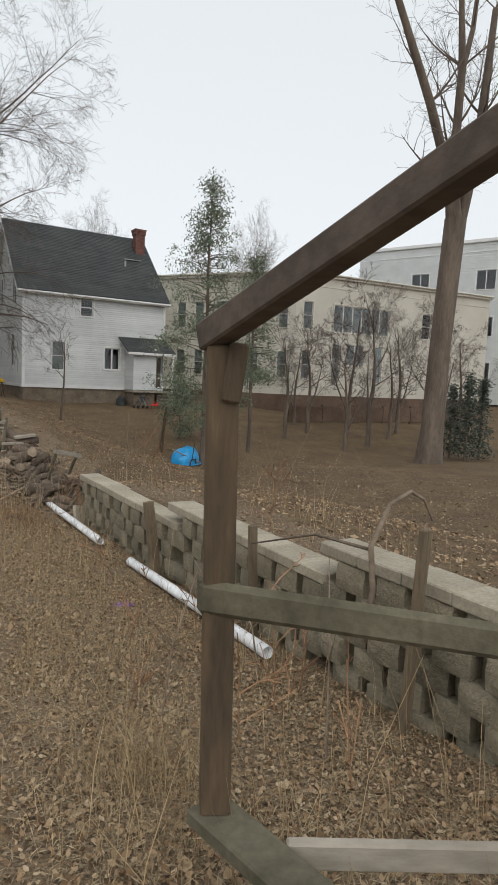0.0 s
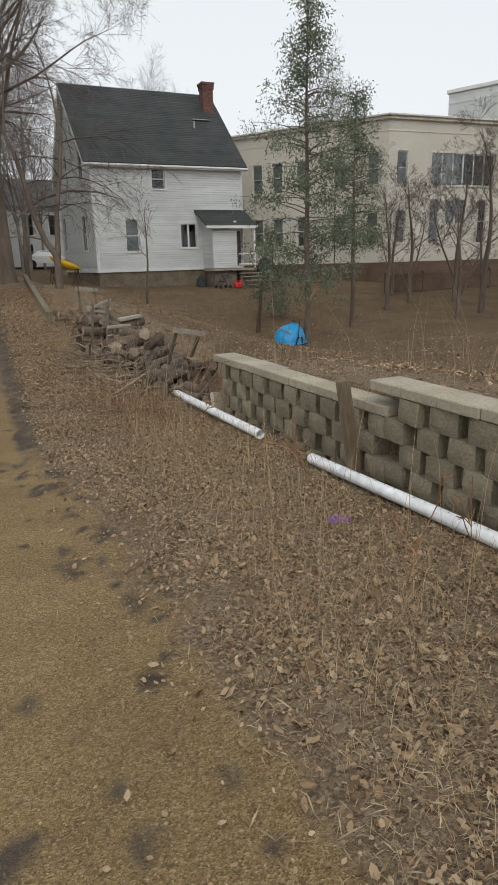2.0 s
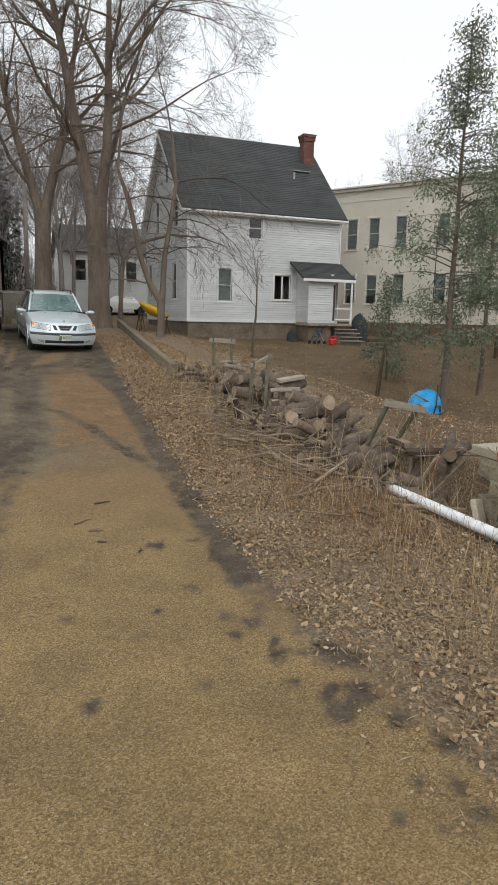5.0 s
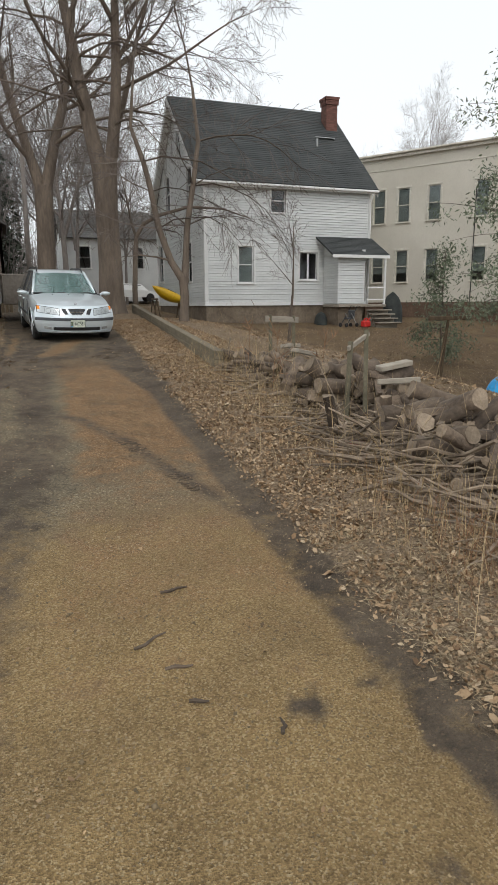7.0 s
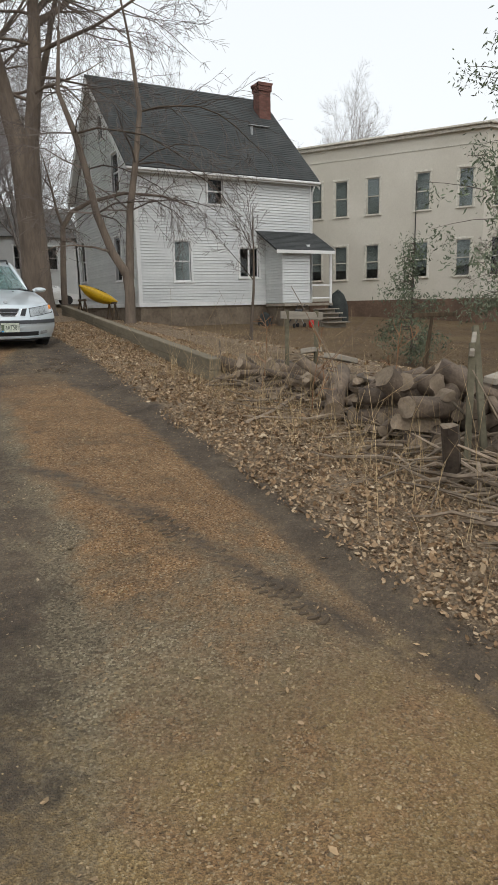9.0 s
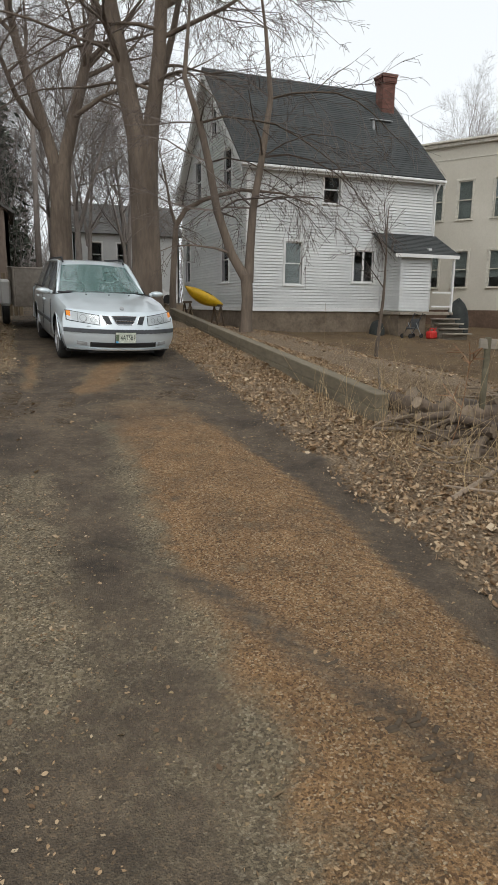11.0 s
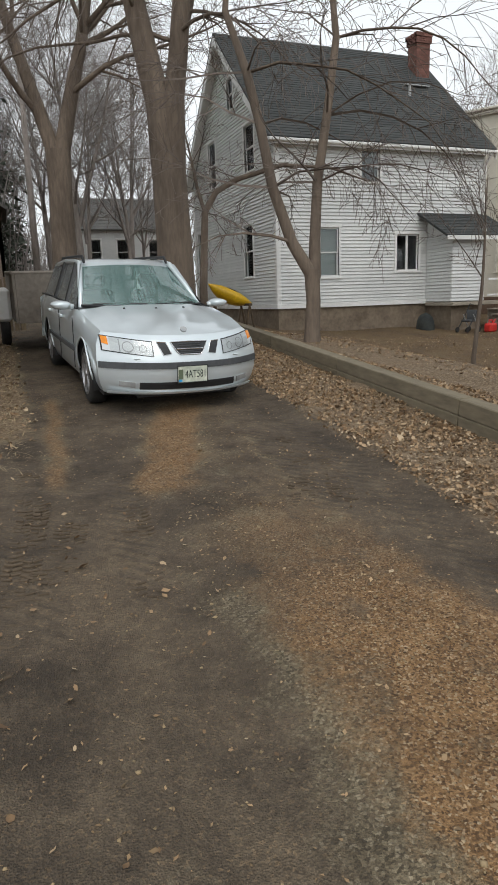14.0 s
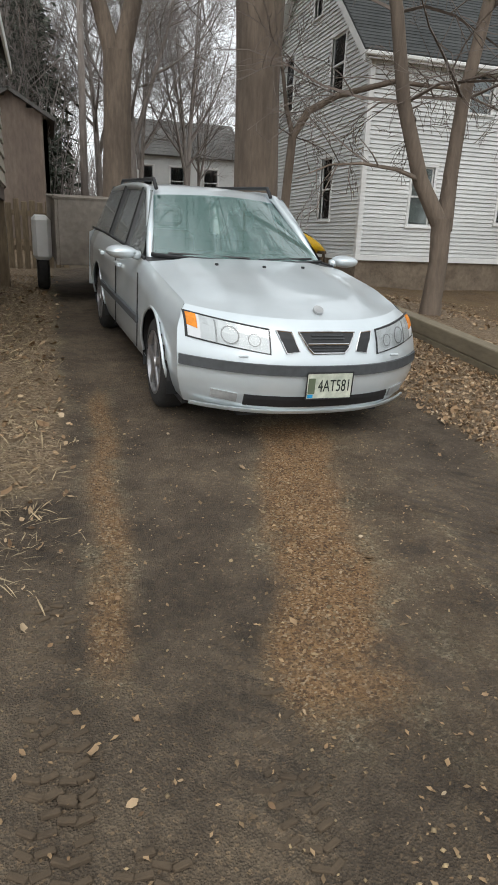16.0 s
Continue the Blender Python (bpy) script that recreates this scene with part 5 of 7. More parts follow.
    zz = [(-0.19, 0.718), (0.0, 0.722), (0.19, 0.718), (0.16, 0.67), (0.135, 0.63), (0.105, 0.604), (-0.105, 0.604), (-0.135, 0.63), (-0.16, 0.67), (-0.19, 0.718)]
    part("grille_rim", Geo().tube([(x, nose_y(x, z) - 0.008, z) for x, z in zz], 0.0065, 6), M_CHROME, car, "chrome grille rim")
    part("grille_bar", Geo().cbox((-0.14, nose_y(0, 0.655) - 0.016, 0.648), (0.14, nose_y(0, 0.655) - 0.004, 0.661), 0.003), M_CHROME, car)
    for z in (0.622, 0.638, 0.684, 0.702):
        part("grille_slat", Geo().cbox((-0.11, nose_y(0, z) - 0.011, z - 0.003), (0.11, nose_y(0, z) - 0.004, z + 0.003), 0.001), M_GREYPLASTIC, car)
    part("badge", Geo().tube([(0, 0.235, 0.812), (0, 0.225, 0.826)], 0.033, 20), M_GALV, car, "round bonnet badge")
    plate = part("licence_plate", Geo().cbox((-0.152, -0.032, 0.345), (0.152, -0.024, 0.5), 0.003), M_PLATE, car, "pale licence plate")
    part("plate_frame", Geo().tube([(-0.155, -0.03, 0.343), (0.155, -0.03, 0.343), (0.155, -0.03, 0.502), (-0.155, -0.03, 0.502), (-0.155, -0.03, 0.343)], 0.006, 6), M_BLACK, plate)
    part("plate_picture", Geo().box((-0.146, -0.0335, 0.375), (-0.1, -0.0325, 0.47)), M_CEDAR, plate)
    part("plate_sticker", Geo().box((-0.146, -0.0338, 0.352), (-0.11, -0.0325, 0.372)), M_BLUE, plate)
    lettering("4AT581", 0.098, 0.001, plate, pose(0.032, -0.0335, 0.42, 90) @ Matrix.Diagonal((0.7, 1.05, 1, 1)), M_INK, "plate_number")
    for x, y in ((-0.35, 1.22), (0.0, 1.15), (0.35, 1.22)):
        part("washer_nozzle", Geo().cbox((x - 0.012, y, top_z(y) + 0.05 - 0.03 * abs(x)), (x + 0.012, y + 0.02, top_z(y) + 0.075 - 0.03 * abs(x)), 0.003), M_BLACK, car)
    for x0, x1 in ((-0.62, -0.02), (0.06, 0.6)):
        part("wiper", Geo().tube([(x0, screen(x0 / 0.73, 0.03, 0.02)[1], 0.985), (x1, screen(x1 / 0.73, 0.04, 0.02)[1], 0.992)], 0.009, 5), M_BLACK, car)
    return car


build_car()


# ---- trees ----
class Bark:
    """Limbs of a tree as tapered tubes in arrays."""

    def __init__(self, seed):
        self.rng = random.Random(seed)
        self.big, self.small = Geo(), Geo()

    def limb(self, start, direction, length, r0, level, most, curl=0.25, lift=0.12, droop=0.0, density=1.0):
        rng = self.rng
        seg = max(3, min(9, int(length / 0.5)))
        p, d = Vector(start), Vector(direction).normalized()
        pts, radii = [p.copy()], [r0]
        for i in range(seg):
            wob = Vector((rng.uniform(-1, 1), rng.uniform(-1, 1), rng.uniform(-1, 1))) * curl
            d = (d + wob * (0.5 if level == 0 else 0.8) + Vector((0, 0, lift if level < 2 else lift * 0.3 - droop))).normalized()
            p = p + d * (length / seg)
            pts.append(p.copy())
            radii.append(max(0.004, r0 * (1 - (0.9 if level else 0.86) * (i + 1) / seg)))
        sides = 10 if r0 > 0.15 else 6 if r0 > 0.04 else 3
        (self.big if r0 > 0.03 else self.small).tube(pts, radii, sides, caps=False)
        if level >= most:
            return pts
        count = max(2, int((3 + 3.2 * length ** 0.5) * density * (1.0 if level else 0.8)))
        for k in range(count):
            f = rng.uniform(0.3 if level == 0 else 0.15, 1.0)
            j = min(seg - 1, int(f * seg))
            q = pts[j].lerp(pts[j + 1], f * seg - j if f < 1 else 1)
            along = (pts[j + 1] - pts[j]).normalized()
            side = along.orthogonal().normalized()
            side.rotate(Matrix.Rotation(rng.uniform(0, 6.28), 3, along))
            nd = along * rng.uniform(0.5, 1.0) + side * rng.uniform(0.5, 1.1)
            self.limb(q, nd, length * rng.uniform(0.32, 0.58) * (1.15 - 0.5 * f), max(0.005, min(r0 * 0.5, radii[j] * rng.uniform(0.35, 0.6))), level + 1, most, curl, lift, droop, density)
        return pts


def finish_tree(name, label, bark, place, group="", bark_mat=M_BARK, twig_mat=M_TWIG):
    t = thing(name, label, "tree", place, group)
    part("trunk", bark.big, bark_mat, t, smooth=True)
    if bark.small.v:
        part("crown_twigwork", bark.small, twig_mat, t)
    return t


def trunk_of(b, pts, radii):
    b.big.tube(pts, radii, 16, caps=False)


def build_big_forked_tree():
    b = Bark(11)
    flare = [(0, 0, -0.2), (0, 0, 0.15), (0.02, 0, 0.6), (0.03, 0, 1.6), (0.0, 0, 3.2), (0.0, 0, 4.6)]
    trunk_of(b, flare, [0.62, 0.5, 0.42, 0.375, 0.355, 0.4])
    b.limb((-0.12, 0, 4.4), (-0.22, 0.1, 1), 9.0, 0.27, 0, 4, 0.1, 0.12, 0.02, 1.0)
    b.limb((0.16, 0, 4.4), (0.14, -0.05, 1), 9.5, 0.22, 0, 4, 0.1, 0.12, 0.02, 1.0)
    b.limb((0.2, 0.05, 4.9), (0.35, 0.3, 1), 7.5, 0.12, 0, 4, 0.16, 0.08, 0.05, 0.9)
    b.limb((0.47, -0.05, 6.8), (1.0, -0.4, 0.6), 5.2, 0.06, 1, 4, 0.25, 0.02, 0.1, 1.3)
    b.limb((0.62, -0.1, 7.8), (0.9, 0.4, 0.8), 5.0, 0.055, 1, 4, 0.25, 0.02, 0.1, 1.3)
    b.limb((-0.5, 0.15, 6.3), (-0.8, -0.5, 1.0), 6.0, 0.08, 1, 4, 0.22, 0.04, 0.06, 1.0)
    b.limb((1.0, -0.1, 9.6), (0.62, 0.0, 0.85), 8.6, 0.075, 1, 4, 0.14, 0.0, 0.06, 1.1)
    b.limb((0.9, -0.1, 9.0), (0.8, -0.3, 0.75), 7.6, 0.065, 1, 4, 0.16, 0.0, 0.06, 1.1)
    for k in range(16):
        a, z = b.rng.uniform(0, 6.28), b.rng.uniform(5.6, 10.5)
        base = (-0.12 - 0.2 * (z - 4.4), 0.08 * (z - 4.4), z) if k % 2 else (0.16 + 0.13 * (z - 4.4), -0.05 * (z - 4.4), z)
        b.limb(base, (math.cos(a), math.sin(a), b.rng.uniform(0.2, 0.7)), b.rng.uniform(3.0, 5.5), 0.045, 2, 4, 0.3, 0, 0.16, 1.1)
    finish_tree("bare_tree", "large bare forked deciduous tree beside the drive", b, pose(1.38, 29.85, land_z(1.38, 29.85)))


def build_leaning_twin():
    b = Bark(5)
    trunk_of(b, [(0, 0, -0.15), (0, 0, 0.2), (0.03, 0, 0.7), (0.0, 0, 1.25)], [0.17, 0.14, 0.125, 0.135])
    for pts, radii in (([(0.0, 0, 1.15), (-0.32, 0.1, 1.7), (-0.62, 0.2, 2.6), (-0.78, 0.3, 3.6), (-0.95, 0.4, 4.4), (-1.25, 0.5, 5.3), (-1.1, 0.6, 6.6)], [0.115, 0.1, 0.088, 0.08, 0.074, 0.052, 0.03]),
                       ([(0.05, 0, 1.1), (0.12, 0.1, 1.8), (0.2, 0.15, 2.7), (0.42, 0.2, 3.8), (0.6, 0.2, 5.0), (0.5, 0.3, 6.4)], [0.115, 0.096, 0.085, 0.075, 0.06, 0.038])):
        trunk_of(b, pts, radii)
        b.limb(pts[-1], Vector(pts[-1]) - Vector(pts[-2]), 4.2, radii[-1], 1, 4, 0.22, 0.08, 0.04, 1.2)
        for i, (p, r) in enumerate(zip(pts[2:], radii[2:])):
            for k in range(2):
                a = b.rng.uniform(0, 6.28)
                b.limb(p, (math.cos(a), 0.6 * math.sin(a), 0.25), b.rng.uniform(1.6, 3.2), r * 0.32, 2, 4, 0.38, 0.02, 0.1, 1.0)
    # long drooping limbs
    b.limb((-0.95, 0.4, 4.4), (0.8, -0.5, 0.6), 4.4, 0.032, 2, 4, 0.32, 0, 0.16, 1.2)
    b.limb((0.6, 0.2, 5.0), (1.0, -0.2, 0.4), 4.2, 0.032, 2, 4, 0.32, 0, 0.16, 1.2)
    b.limb((0.2, 0.15, 2.7), (1.0, -0.2, 0.7), 3.0, 0.024, 2, 4, 0.35, 0, 0.16, 1.1)
    b.limb((-0.62, 0.2, 2.6), (0.9, -0.4, 0.5), 3.0, 0.028, 2, 4, 0.3, 0, 0.2, 1.2)
    b.limb((0.42, 0.2, 3.8), (1.0, -0.3, 0.3), 3.4, 0.03, 2, 4, 0.3, 0, 0.18, 1.2)
    b.limb((-0.3, 0.1, 1.7), (-1.0, -0.2, 0.5), 2.0, 0.04, 2, 4, 0.3, 0, 0.1, 1.0)
    finish_tree("bare_tree", "small leaning twin-stemmed bare tree in front of the white house", b, pose(2.97, 26.5, land_z(2.97, 26.5)))


def build_right_tree():
    b = Bark(23)
    trunk_of(b, [(0, 0, -0.2), (0, 0, 0.3), (0.06, 0, 1.4), (0.2, 0, 5.0), (0.55, 0, 9.9)], [0.66, 0.55, 0.46, 0.42, 0.43])
    for pts, radii in (([(0.75, 0, 9.6), (1.3, 0, 12.0), (1.75, 0.1, 14.2), (2.2, 0.2, 18.5)], [0.25, 0.22, 0.19, 0.12]),
                       ([(0.5, 0, 9.6), (0.3, 0, 10.6), (0.15, 0, 11.7)], [0.33, 0.29, 0.27]),
                       ([(0.1, 0, 11.2), (-1.2, 0.1, 14.0), (-3.3, 0.2, 17.6), (-4.3, 0.3, 20.5)], [0.2, 0.17, 0.12, 0.07]),
                       ([(0.18, 0, 11.5), (0.25, 0, 13.4), (0.2, -0.1, 15.6), (-0.4, -0.2, 19.5)], [0.2, 0.17, 0.15, 0.07]),
                       ([(0.2, -0.1, 15.4), (0.75, 0, 17.2), (1.0, 0, 20.0)], [0.12, 0.1, 0.06])):
        trunk_of(b, pts, radii)
        for p, r in zip(pts[1:], radii[1:]):
            for k in range(3):
                a = b.rng.uniform(0, 6.28)
                b.limb(p, (math.cos(a), math.sin(a), 0.9), b.rng.uniform(2.2, 4.0), r * 0.3, 1, 3, 0.2, 0.1, 0.0, 0.9)
    finish_tree("bare_tree", "tall bare forked tree on the far side of the yard", b, pose(19.1, 17.9, land_z(19.1, 17.9)))


def build_left_tree():
    b = Bark(29)
    trunk_of(b, [(0, 0, -0.3), (0, 0, 0.4), (0.05, 0, 1.6), (0.1, 0, 3.6), (0.15, 0, 5.0)], [0.6, 0.46, 0.4, 0.36, 0.38])
    b.limb((0.05, 0, 4.8), (-0.3, 0.1, 1), 10.0, 0.24, 0, 4, 0.12, 0.08, 0.02, 1.0)
    b.limb((0.25, 0, 4.9), (0.25, -0.1, 1), 10.0, 0.26, 0, 4, 0.12, 0.08, 0.02, 1.0)
    b.limb((-0.28, 0.1, 6.0), (-0.9, -0.3, 0.9), 7.0, 0.11, 1, 4, 0.22, 0.05, 0.08, 1.1)
    b.limb((0.64, -0.15, 6.6), (0.8, -0.4, 0.8), 6.0, 0.09, 1, 4, 0.24, 0.03, 0.1, 1.1)
    finish_tree("bare_tree", "old forked bare tree behind the trailer", b, pose(-0.15, 38.0, land_z(-0.15, 38.0)))


def build_arching_tree():
    b = Bark(31)
    pts = [(0, 0, -0.2), (0.0, 0, 0.8), (0.06, 0, 1.8), (0.12, 0, 2.6), (0.4, -0.05, 3.05), (0.95, -0.1, 3.35), (2.0, -0.3, 3.65), (3.2, -0.5, 3.6), (4.2, -0.6, 3.3)]
    trunk_of(b, pts, [0.11, 0.095, 0.085, 0.08, 0.07, 0.06, 0.048, 0.032, 0.014])
    for p in pts[3:]:
        for k in range(2):
            a = b.rng.uniform(0, 6.28)
            b.limb(p, (math.cos(a), 0.6 * math.sin(a), 0.3), b.rng.uniform(0.9, 2.0), 0.018, 2, 4, 0.4, 0, 0.22, 1.0)
    b.limb((0.12, 0, 2.6), (-0.3, 0.2, 1), 2.6, 0.05, 1, 4, 0.2, 0.05, 0.02, 1.0)
    finish_tree("bare_tree", "thin arching bare tree beside the gable wall", b, pose(2.45, 31.3, land_z(2.45, 31.3)))


def build_yard_sapling():
    b = Bark(37)
    b.limb((0, 0, -0.1), (0.02, 0, 1), 3.6, 0.055, 0, 3, 0.14, 0.1, 0, 0.9)
    finish_tree("sapling", "slim orange-brown bare sapling before the porch", b, pose(6.1, 26.0, land_z(6.1, 26.0)))


def foliage_sprays(places, rng, size=0.28, count=7, hang=0.5, loose=0.55):
    """Sprays of narrow pointed leaf scales round the given places."""
    n = len(places) * count
    c = np.repeat(np.array(places), count, 0) + np.array([[rng.gauss(0, size * loose) for _ in range(3)] for _ in range(n)])
    d = np.array([[rng.gauss(0, 1), rng.gauss(0, 1), rng.gauss(-hang, 0.5)] for _ in range(n)])
    d /= np.linalg.norm(d, axis=1)[:, None]
    w = np.cross(d, np.array([[rng.gauss(0, 1), rng.gauss(0, 1), rng.gauss(0, 1)] for _ in range(n)]))
    w /= np.linalg.norm(w, axis=1)[:, None] + 1e-6
    ln = np.array([rng.uniform(0.5, 1.2) * size for _ in range(n)])[:, None]
    wd = ln * np.array([rng.uniform(0.09, 0.2) for _ in range(n)])[:, None]
    v = np.stack([c, c + d * ln * 0.4 + w * wd, c + d * ln, c + d * ln * 0.45 - w * wd], 1).reshape(-1, 3)
    f = np.arange(4 * n).reshape(n, 4)
    return v, f


def build_cedar(place, height, seed, spread_low, sprays, label, bare=0.12):
    rng = random.Random(seed)
    b = Bark(seed)
    pts = [(0.03 * math.sin(i * 1.3), 0.03 * math.cos(i), height * i / 12) for i in range(13)]
    b.big.tube([(0, 0, -0.2)] + pts, [height * 0.0125] + [height * 0.0105 * (1 - i / 12.5) + 0.006 for i in range(13)], 8, caps=False)
    spots = []
    k = int(height * 13)
    for i in range(k):
        f = bare + (1 - bare) * (i + rng.random()) / k
        z = f * height
        reach = spread_low * (1 - f) ** 0.95 * rng.uniform(0.45, 1.2) + 0.12 + 0.25 * rng.random()
        if f < bare + 0.18:
            reach *= 0.75
        a = rng.uniform(0, 6.28)
        start = Vector((0, 0, z))
        d = Vector((math.cos(a), math.sin(a), rng.uniform(0.1, 0.7)))
        p = start.copy()
        line = [p.copy()]
        for s in range(5):
            d = (d + Vector((rng.uniform(-0.2, 0.2), rng.uniform(-0.2, 0.2), -0.12))).normalized()
            p = p + d * reach / 5
            line.append(p.copy())
            if s > 0 and rng.random() < 1.0 - 0.62 * f:
                spots.append(tuple(p + Vector((rng.gauss(0, 0.1), rng.gauss(0, 0.1), rng.gauss(-0.05, 0.1)))))
        b.small.tube(line, [0.022, 0.018, 0.014, 0.01, 0.007, 0.004], 4, caps=False)
    v, f = foliage_sprays(spots, rng, 0.125, int(sprays * 1.7), 0.9, 1.1)
    t = thing("cedar_tree", label, "tree", place)
    part("trunk", b.big, M_BARK, t, smooth=True)
    part("branchwork", b.small, M_TWIG, t)
    part("crown", np_mesh("crown", v, f, M_CEDAR), None, t, "sparse drooping green foliage")
    return t


build_big_forked_tree()
build_leaning_twin()
build_right_tree()
build_left_tree()
build_arching_tree()
build_yard_sapling()
build_cedar(pose(9.75, 20.1, land_z(9.75, 20.1)), 10.2, 31, 3.3, 34, "tall sparse cedar with drooping green foliage in the yard", 0.17)
build_cedar(pose(13.2, 22.6, land_z(13.2, 22.6)), 8.4, 37, 2.2, 24, "smaller thin cedar standing behind the tall one", 0.35)
build_cedar(pose(11.3, 25.5, land_z(11.3, 25.5)), 3.6, 41, 1.1, 22, "young low cedar beside the tall one", 0.1)


def build_background_trees():
    rng = random.Random(77)
    models = []
    for k, (h, r) in enumerate(((10, 0.14), (12, 0.19), (9, 0.11))):
        b = Bark(100 + k)
        b.limb((0, 0, -0.2), (rng.uniform(-0.05, 0.05), 0, 1), h, r, 0, 3, 0.1, 0.14, 0, 1.6)
        b.limb((0, 0, h * 0.3), (0.35, 0.1, 1), h * 0.7, r * 0.6, 0, 3, 0.14, 0.12, 0, 1.3)
        models.append(finish_tree("bare_tree", "bare grey tree in the woods behind the drive", b, pose(0, 0, 0), group="bare woodland trees", bark_mat=M_HAZEBARK, twig_mat=M_HAZETWIG))
    spots = [(-12.5, 37.0), (-6.8, 39.5), (-5.5, 41), (-7.6, 44), (1.5, 47), (-3.9, 48), (-8.5, 46), (0.6, 53), (-6.5, 53), (-2.0, 57), (3.2, 58), (-11, 56), (4.4, 50.5), (-4.5, 62), (2, 66),
             (7.5, 62), (-15, 50), (-9, 64), (12, 66), (17.5, 62), (26, 64), (31, 66), (36, 62), (-13, 40), (-9.5, 34), (5.6, 56.5), (-0.6, 63), (-7, 58), (-3.3, 52.5)]
    for i, (x, y) in enumerate(spots):
        m = pose(x, y, land_z(x, y), 0, 0, rng.uniform(0, 360)) @ Matrix.Diagonal((1, 1, rng.uniform(0.9, 1.25), 1))
        if i < 3:
            models[i].matrix_world = m
        else:
            copy_thing(models[i % 3], m)
    # saplings in front of the cream building
    b = Bark(300)
    b.limb((0, 0, -0.1), (0, 0, 1), 5.6, 0.13, 0, 4, 0.25, 0.1, 0, 1.0)
    b.limb((0, 0, 0.8), (0.4, 0.2, 1), 3.6, 0.06, 0, 4, 0.25, 0.1, 0, 1.0)
    s0 = finish_tree("sapling", "thin bare sapling along the yard fence line", b, pose(19.4, 26.9, land_z(19.4, 26.9)), group="bare saplings")
    for x, y, s in ((17.0, 25.5, 0.9), (21.8, 26.4, 1.15), (23.5, 25.0, 0.95), (20.6, 23.4, 1.2), (25.5, 26.5, 1.1), (18.5, 22.6, 0.85), (23.0, 21.5, 1.1), (26.5, 23.0, 1.0), (20.0, 29.0, 0.8)):
        copy_thing(s0, pose(x, y, land_z(x, y), 0, 0, rng.uniform(0, 360)) @ Matrix.Diagonal((s, s, s, 1)))


build_background_trees()


def build_fir(x, y, h, seed):
    rng = random.Random(seed)
    g = Geo().tube([(0, 0, -0.2), (0, 0, h * 0.95)], [h * 0.02, 0.02], 8)
    spots = []
    for i in range(int(h * 26) if h > 6 else int(h * 60)):
        f = rng.uniform(0.08, 1.0)
        a = rng.uniform(0, 6.28)
        r = h * 0.2 * (1.02 - f) * rng.uniform(0.3, 1.0)
        spots.append((r * math.cos(a), r * math.sin(a), f * h - 0.12 * r))
    v, fc = foliage_sprays(spots, rng, h * 0.055, 9, 0.4)
    t = thing("conifer", "dark evergreen conifer at the edge of the yard", "tree", pose(x, y, land_z(x, y)), group="dark conifers")
    part("trunk", g, M_BARK, t)
    part("crown", np_mesh("crown", v, fc, M_FIR), None, t)


for fx, fy, fh, fs in ((-2.35, 50.0, 10.2, 1), (-9.5, 43.0, 12.0, 2), (21.6, 18.2, 3.8, 3), (23.0, 18.6, 3.6, 4), (22.2, 19.6, 3.4, 6), (-3.2, 58.0, 15.0, 5)):
    build_fir(fx, fy, fh, fs)


def build_thicket():
    """Far brushwood that closes the view between the trunks."""
    rng = random.Random(55)
    g = Geo()
    for i in range(4600):
        x, y = rng.uniform(-45, 16), rng.uniform(70, 96)
        if i % 5 == 0:
            x, y = rng.uniform(-26, -1.0), rng.uniform(44, 60)
        h = rng.uniform(3.0, 8.5)
        z = land_z(x, y)
        a = rng.uniform(0, 6.28)
        k = rng.uniform(0.1, 0.35) * h
        r = rng.uniform(0.02, 0.06)
        mid = Vector((x + 0.4 * k * math.cos(a), y, z + h * 0.5))
        tip = Vector((x + k * math.cos(a), y + k * math.sin(a), z + h))
        g.tube([(x, y, z - 0.1), mid, tip], [r, r * 0.7, r * 0.2], 3, caps=False)
        for _ in range(3):
            b = rng.uniform(0, 6.28)
            g.tube([mid.lerp(tip, rng.random() * 0.7), mid + Vector((math.cos(b) * 0.9, math.sin(b) * 0.9, rng.uniform(0.4, 1.8)))], [r * 0.4, r * 0.15], 3, caps=False)
    solo("far_thicket", g, M_HAZETWIG, "grey-brown bare thicket far behind the drive", "thicket", kind="stuff")


build_thicket()


# ---- wood pile: split logs, boards and brushwood ----
def log_mesh(rng, length, r, split):
    """A log along local x with uneven bark and paler sawn ends."""
    n = 12
    g = Geo()
    base = [rng.uniform(0.88, 1.1) for _ in range(n)]
    prof = []
    for k in range(n):
        a = 2 * math.pi * k / n
        q = base[k]
        if split and math.sin(a) > 0.1:
            q = min(q, 0.12 / max(0.12, math.sin(a)) + 0.1)
        prof.append((q * math.cos(a), q * math.sin(a)))
    rings = []
    for i, f in enumerate((0, 0.3, 0.65, 1.0)):
        bend = 0.06 * math.sin(f * math.pi) * r
        rings.append([((f - 0.5) * length + rng.uniform(-0.01, 0.01), y * r * rng.uniform(0.93, 1.07), z * r * rng.uniform(0.93, 1.07) + bend) for y, z in prof])
    vs = [p for ring in rings for p in ring]
    g.add(vs, [(i * n + k, i * n + (k + 1) % n, (i + 1) * n + (k + 1) % n, (i + 1) * n + k) for i in range(3) for k in range(n)] + [tuple(range(n)), tuple(3 * n + k for k in range(n - 1, -1, -1))])
    me = g.mesh("log", M_LOGBARK)
    me.materials.append(M_LOGEND)
    for p in me.polygons:
        if len(p.vertices) > 4:
            p.material_index = 1
        elif not split:
            p.use_smooth = True
    if split:
        for p in me.polygons:
            if p.normal.z > 0.75:
                p.material_index = 1
    return me


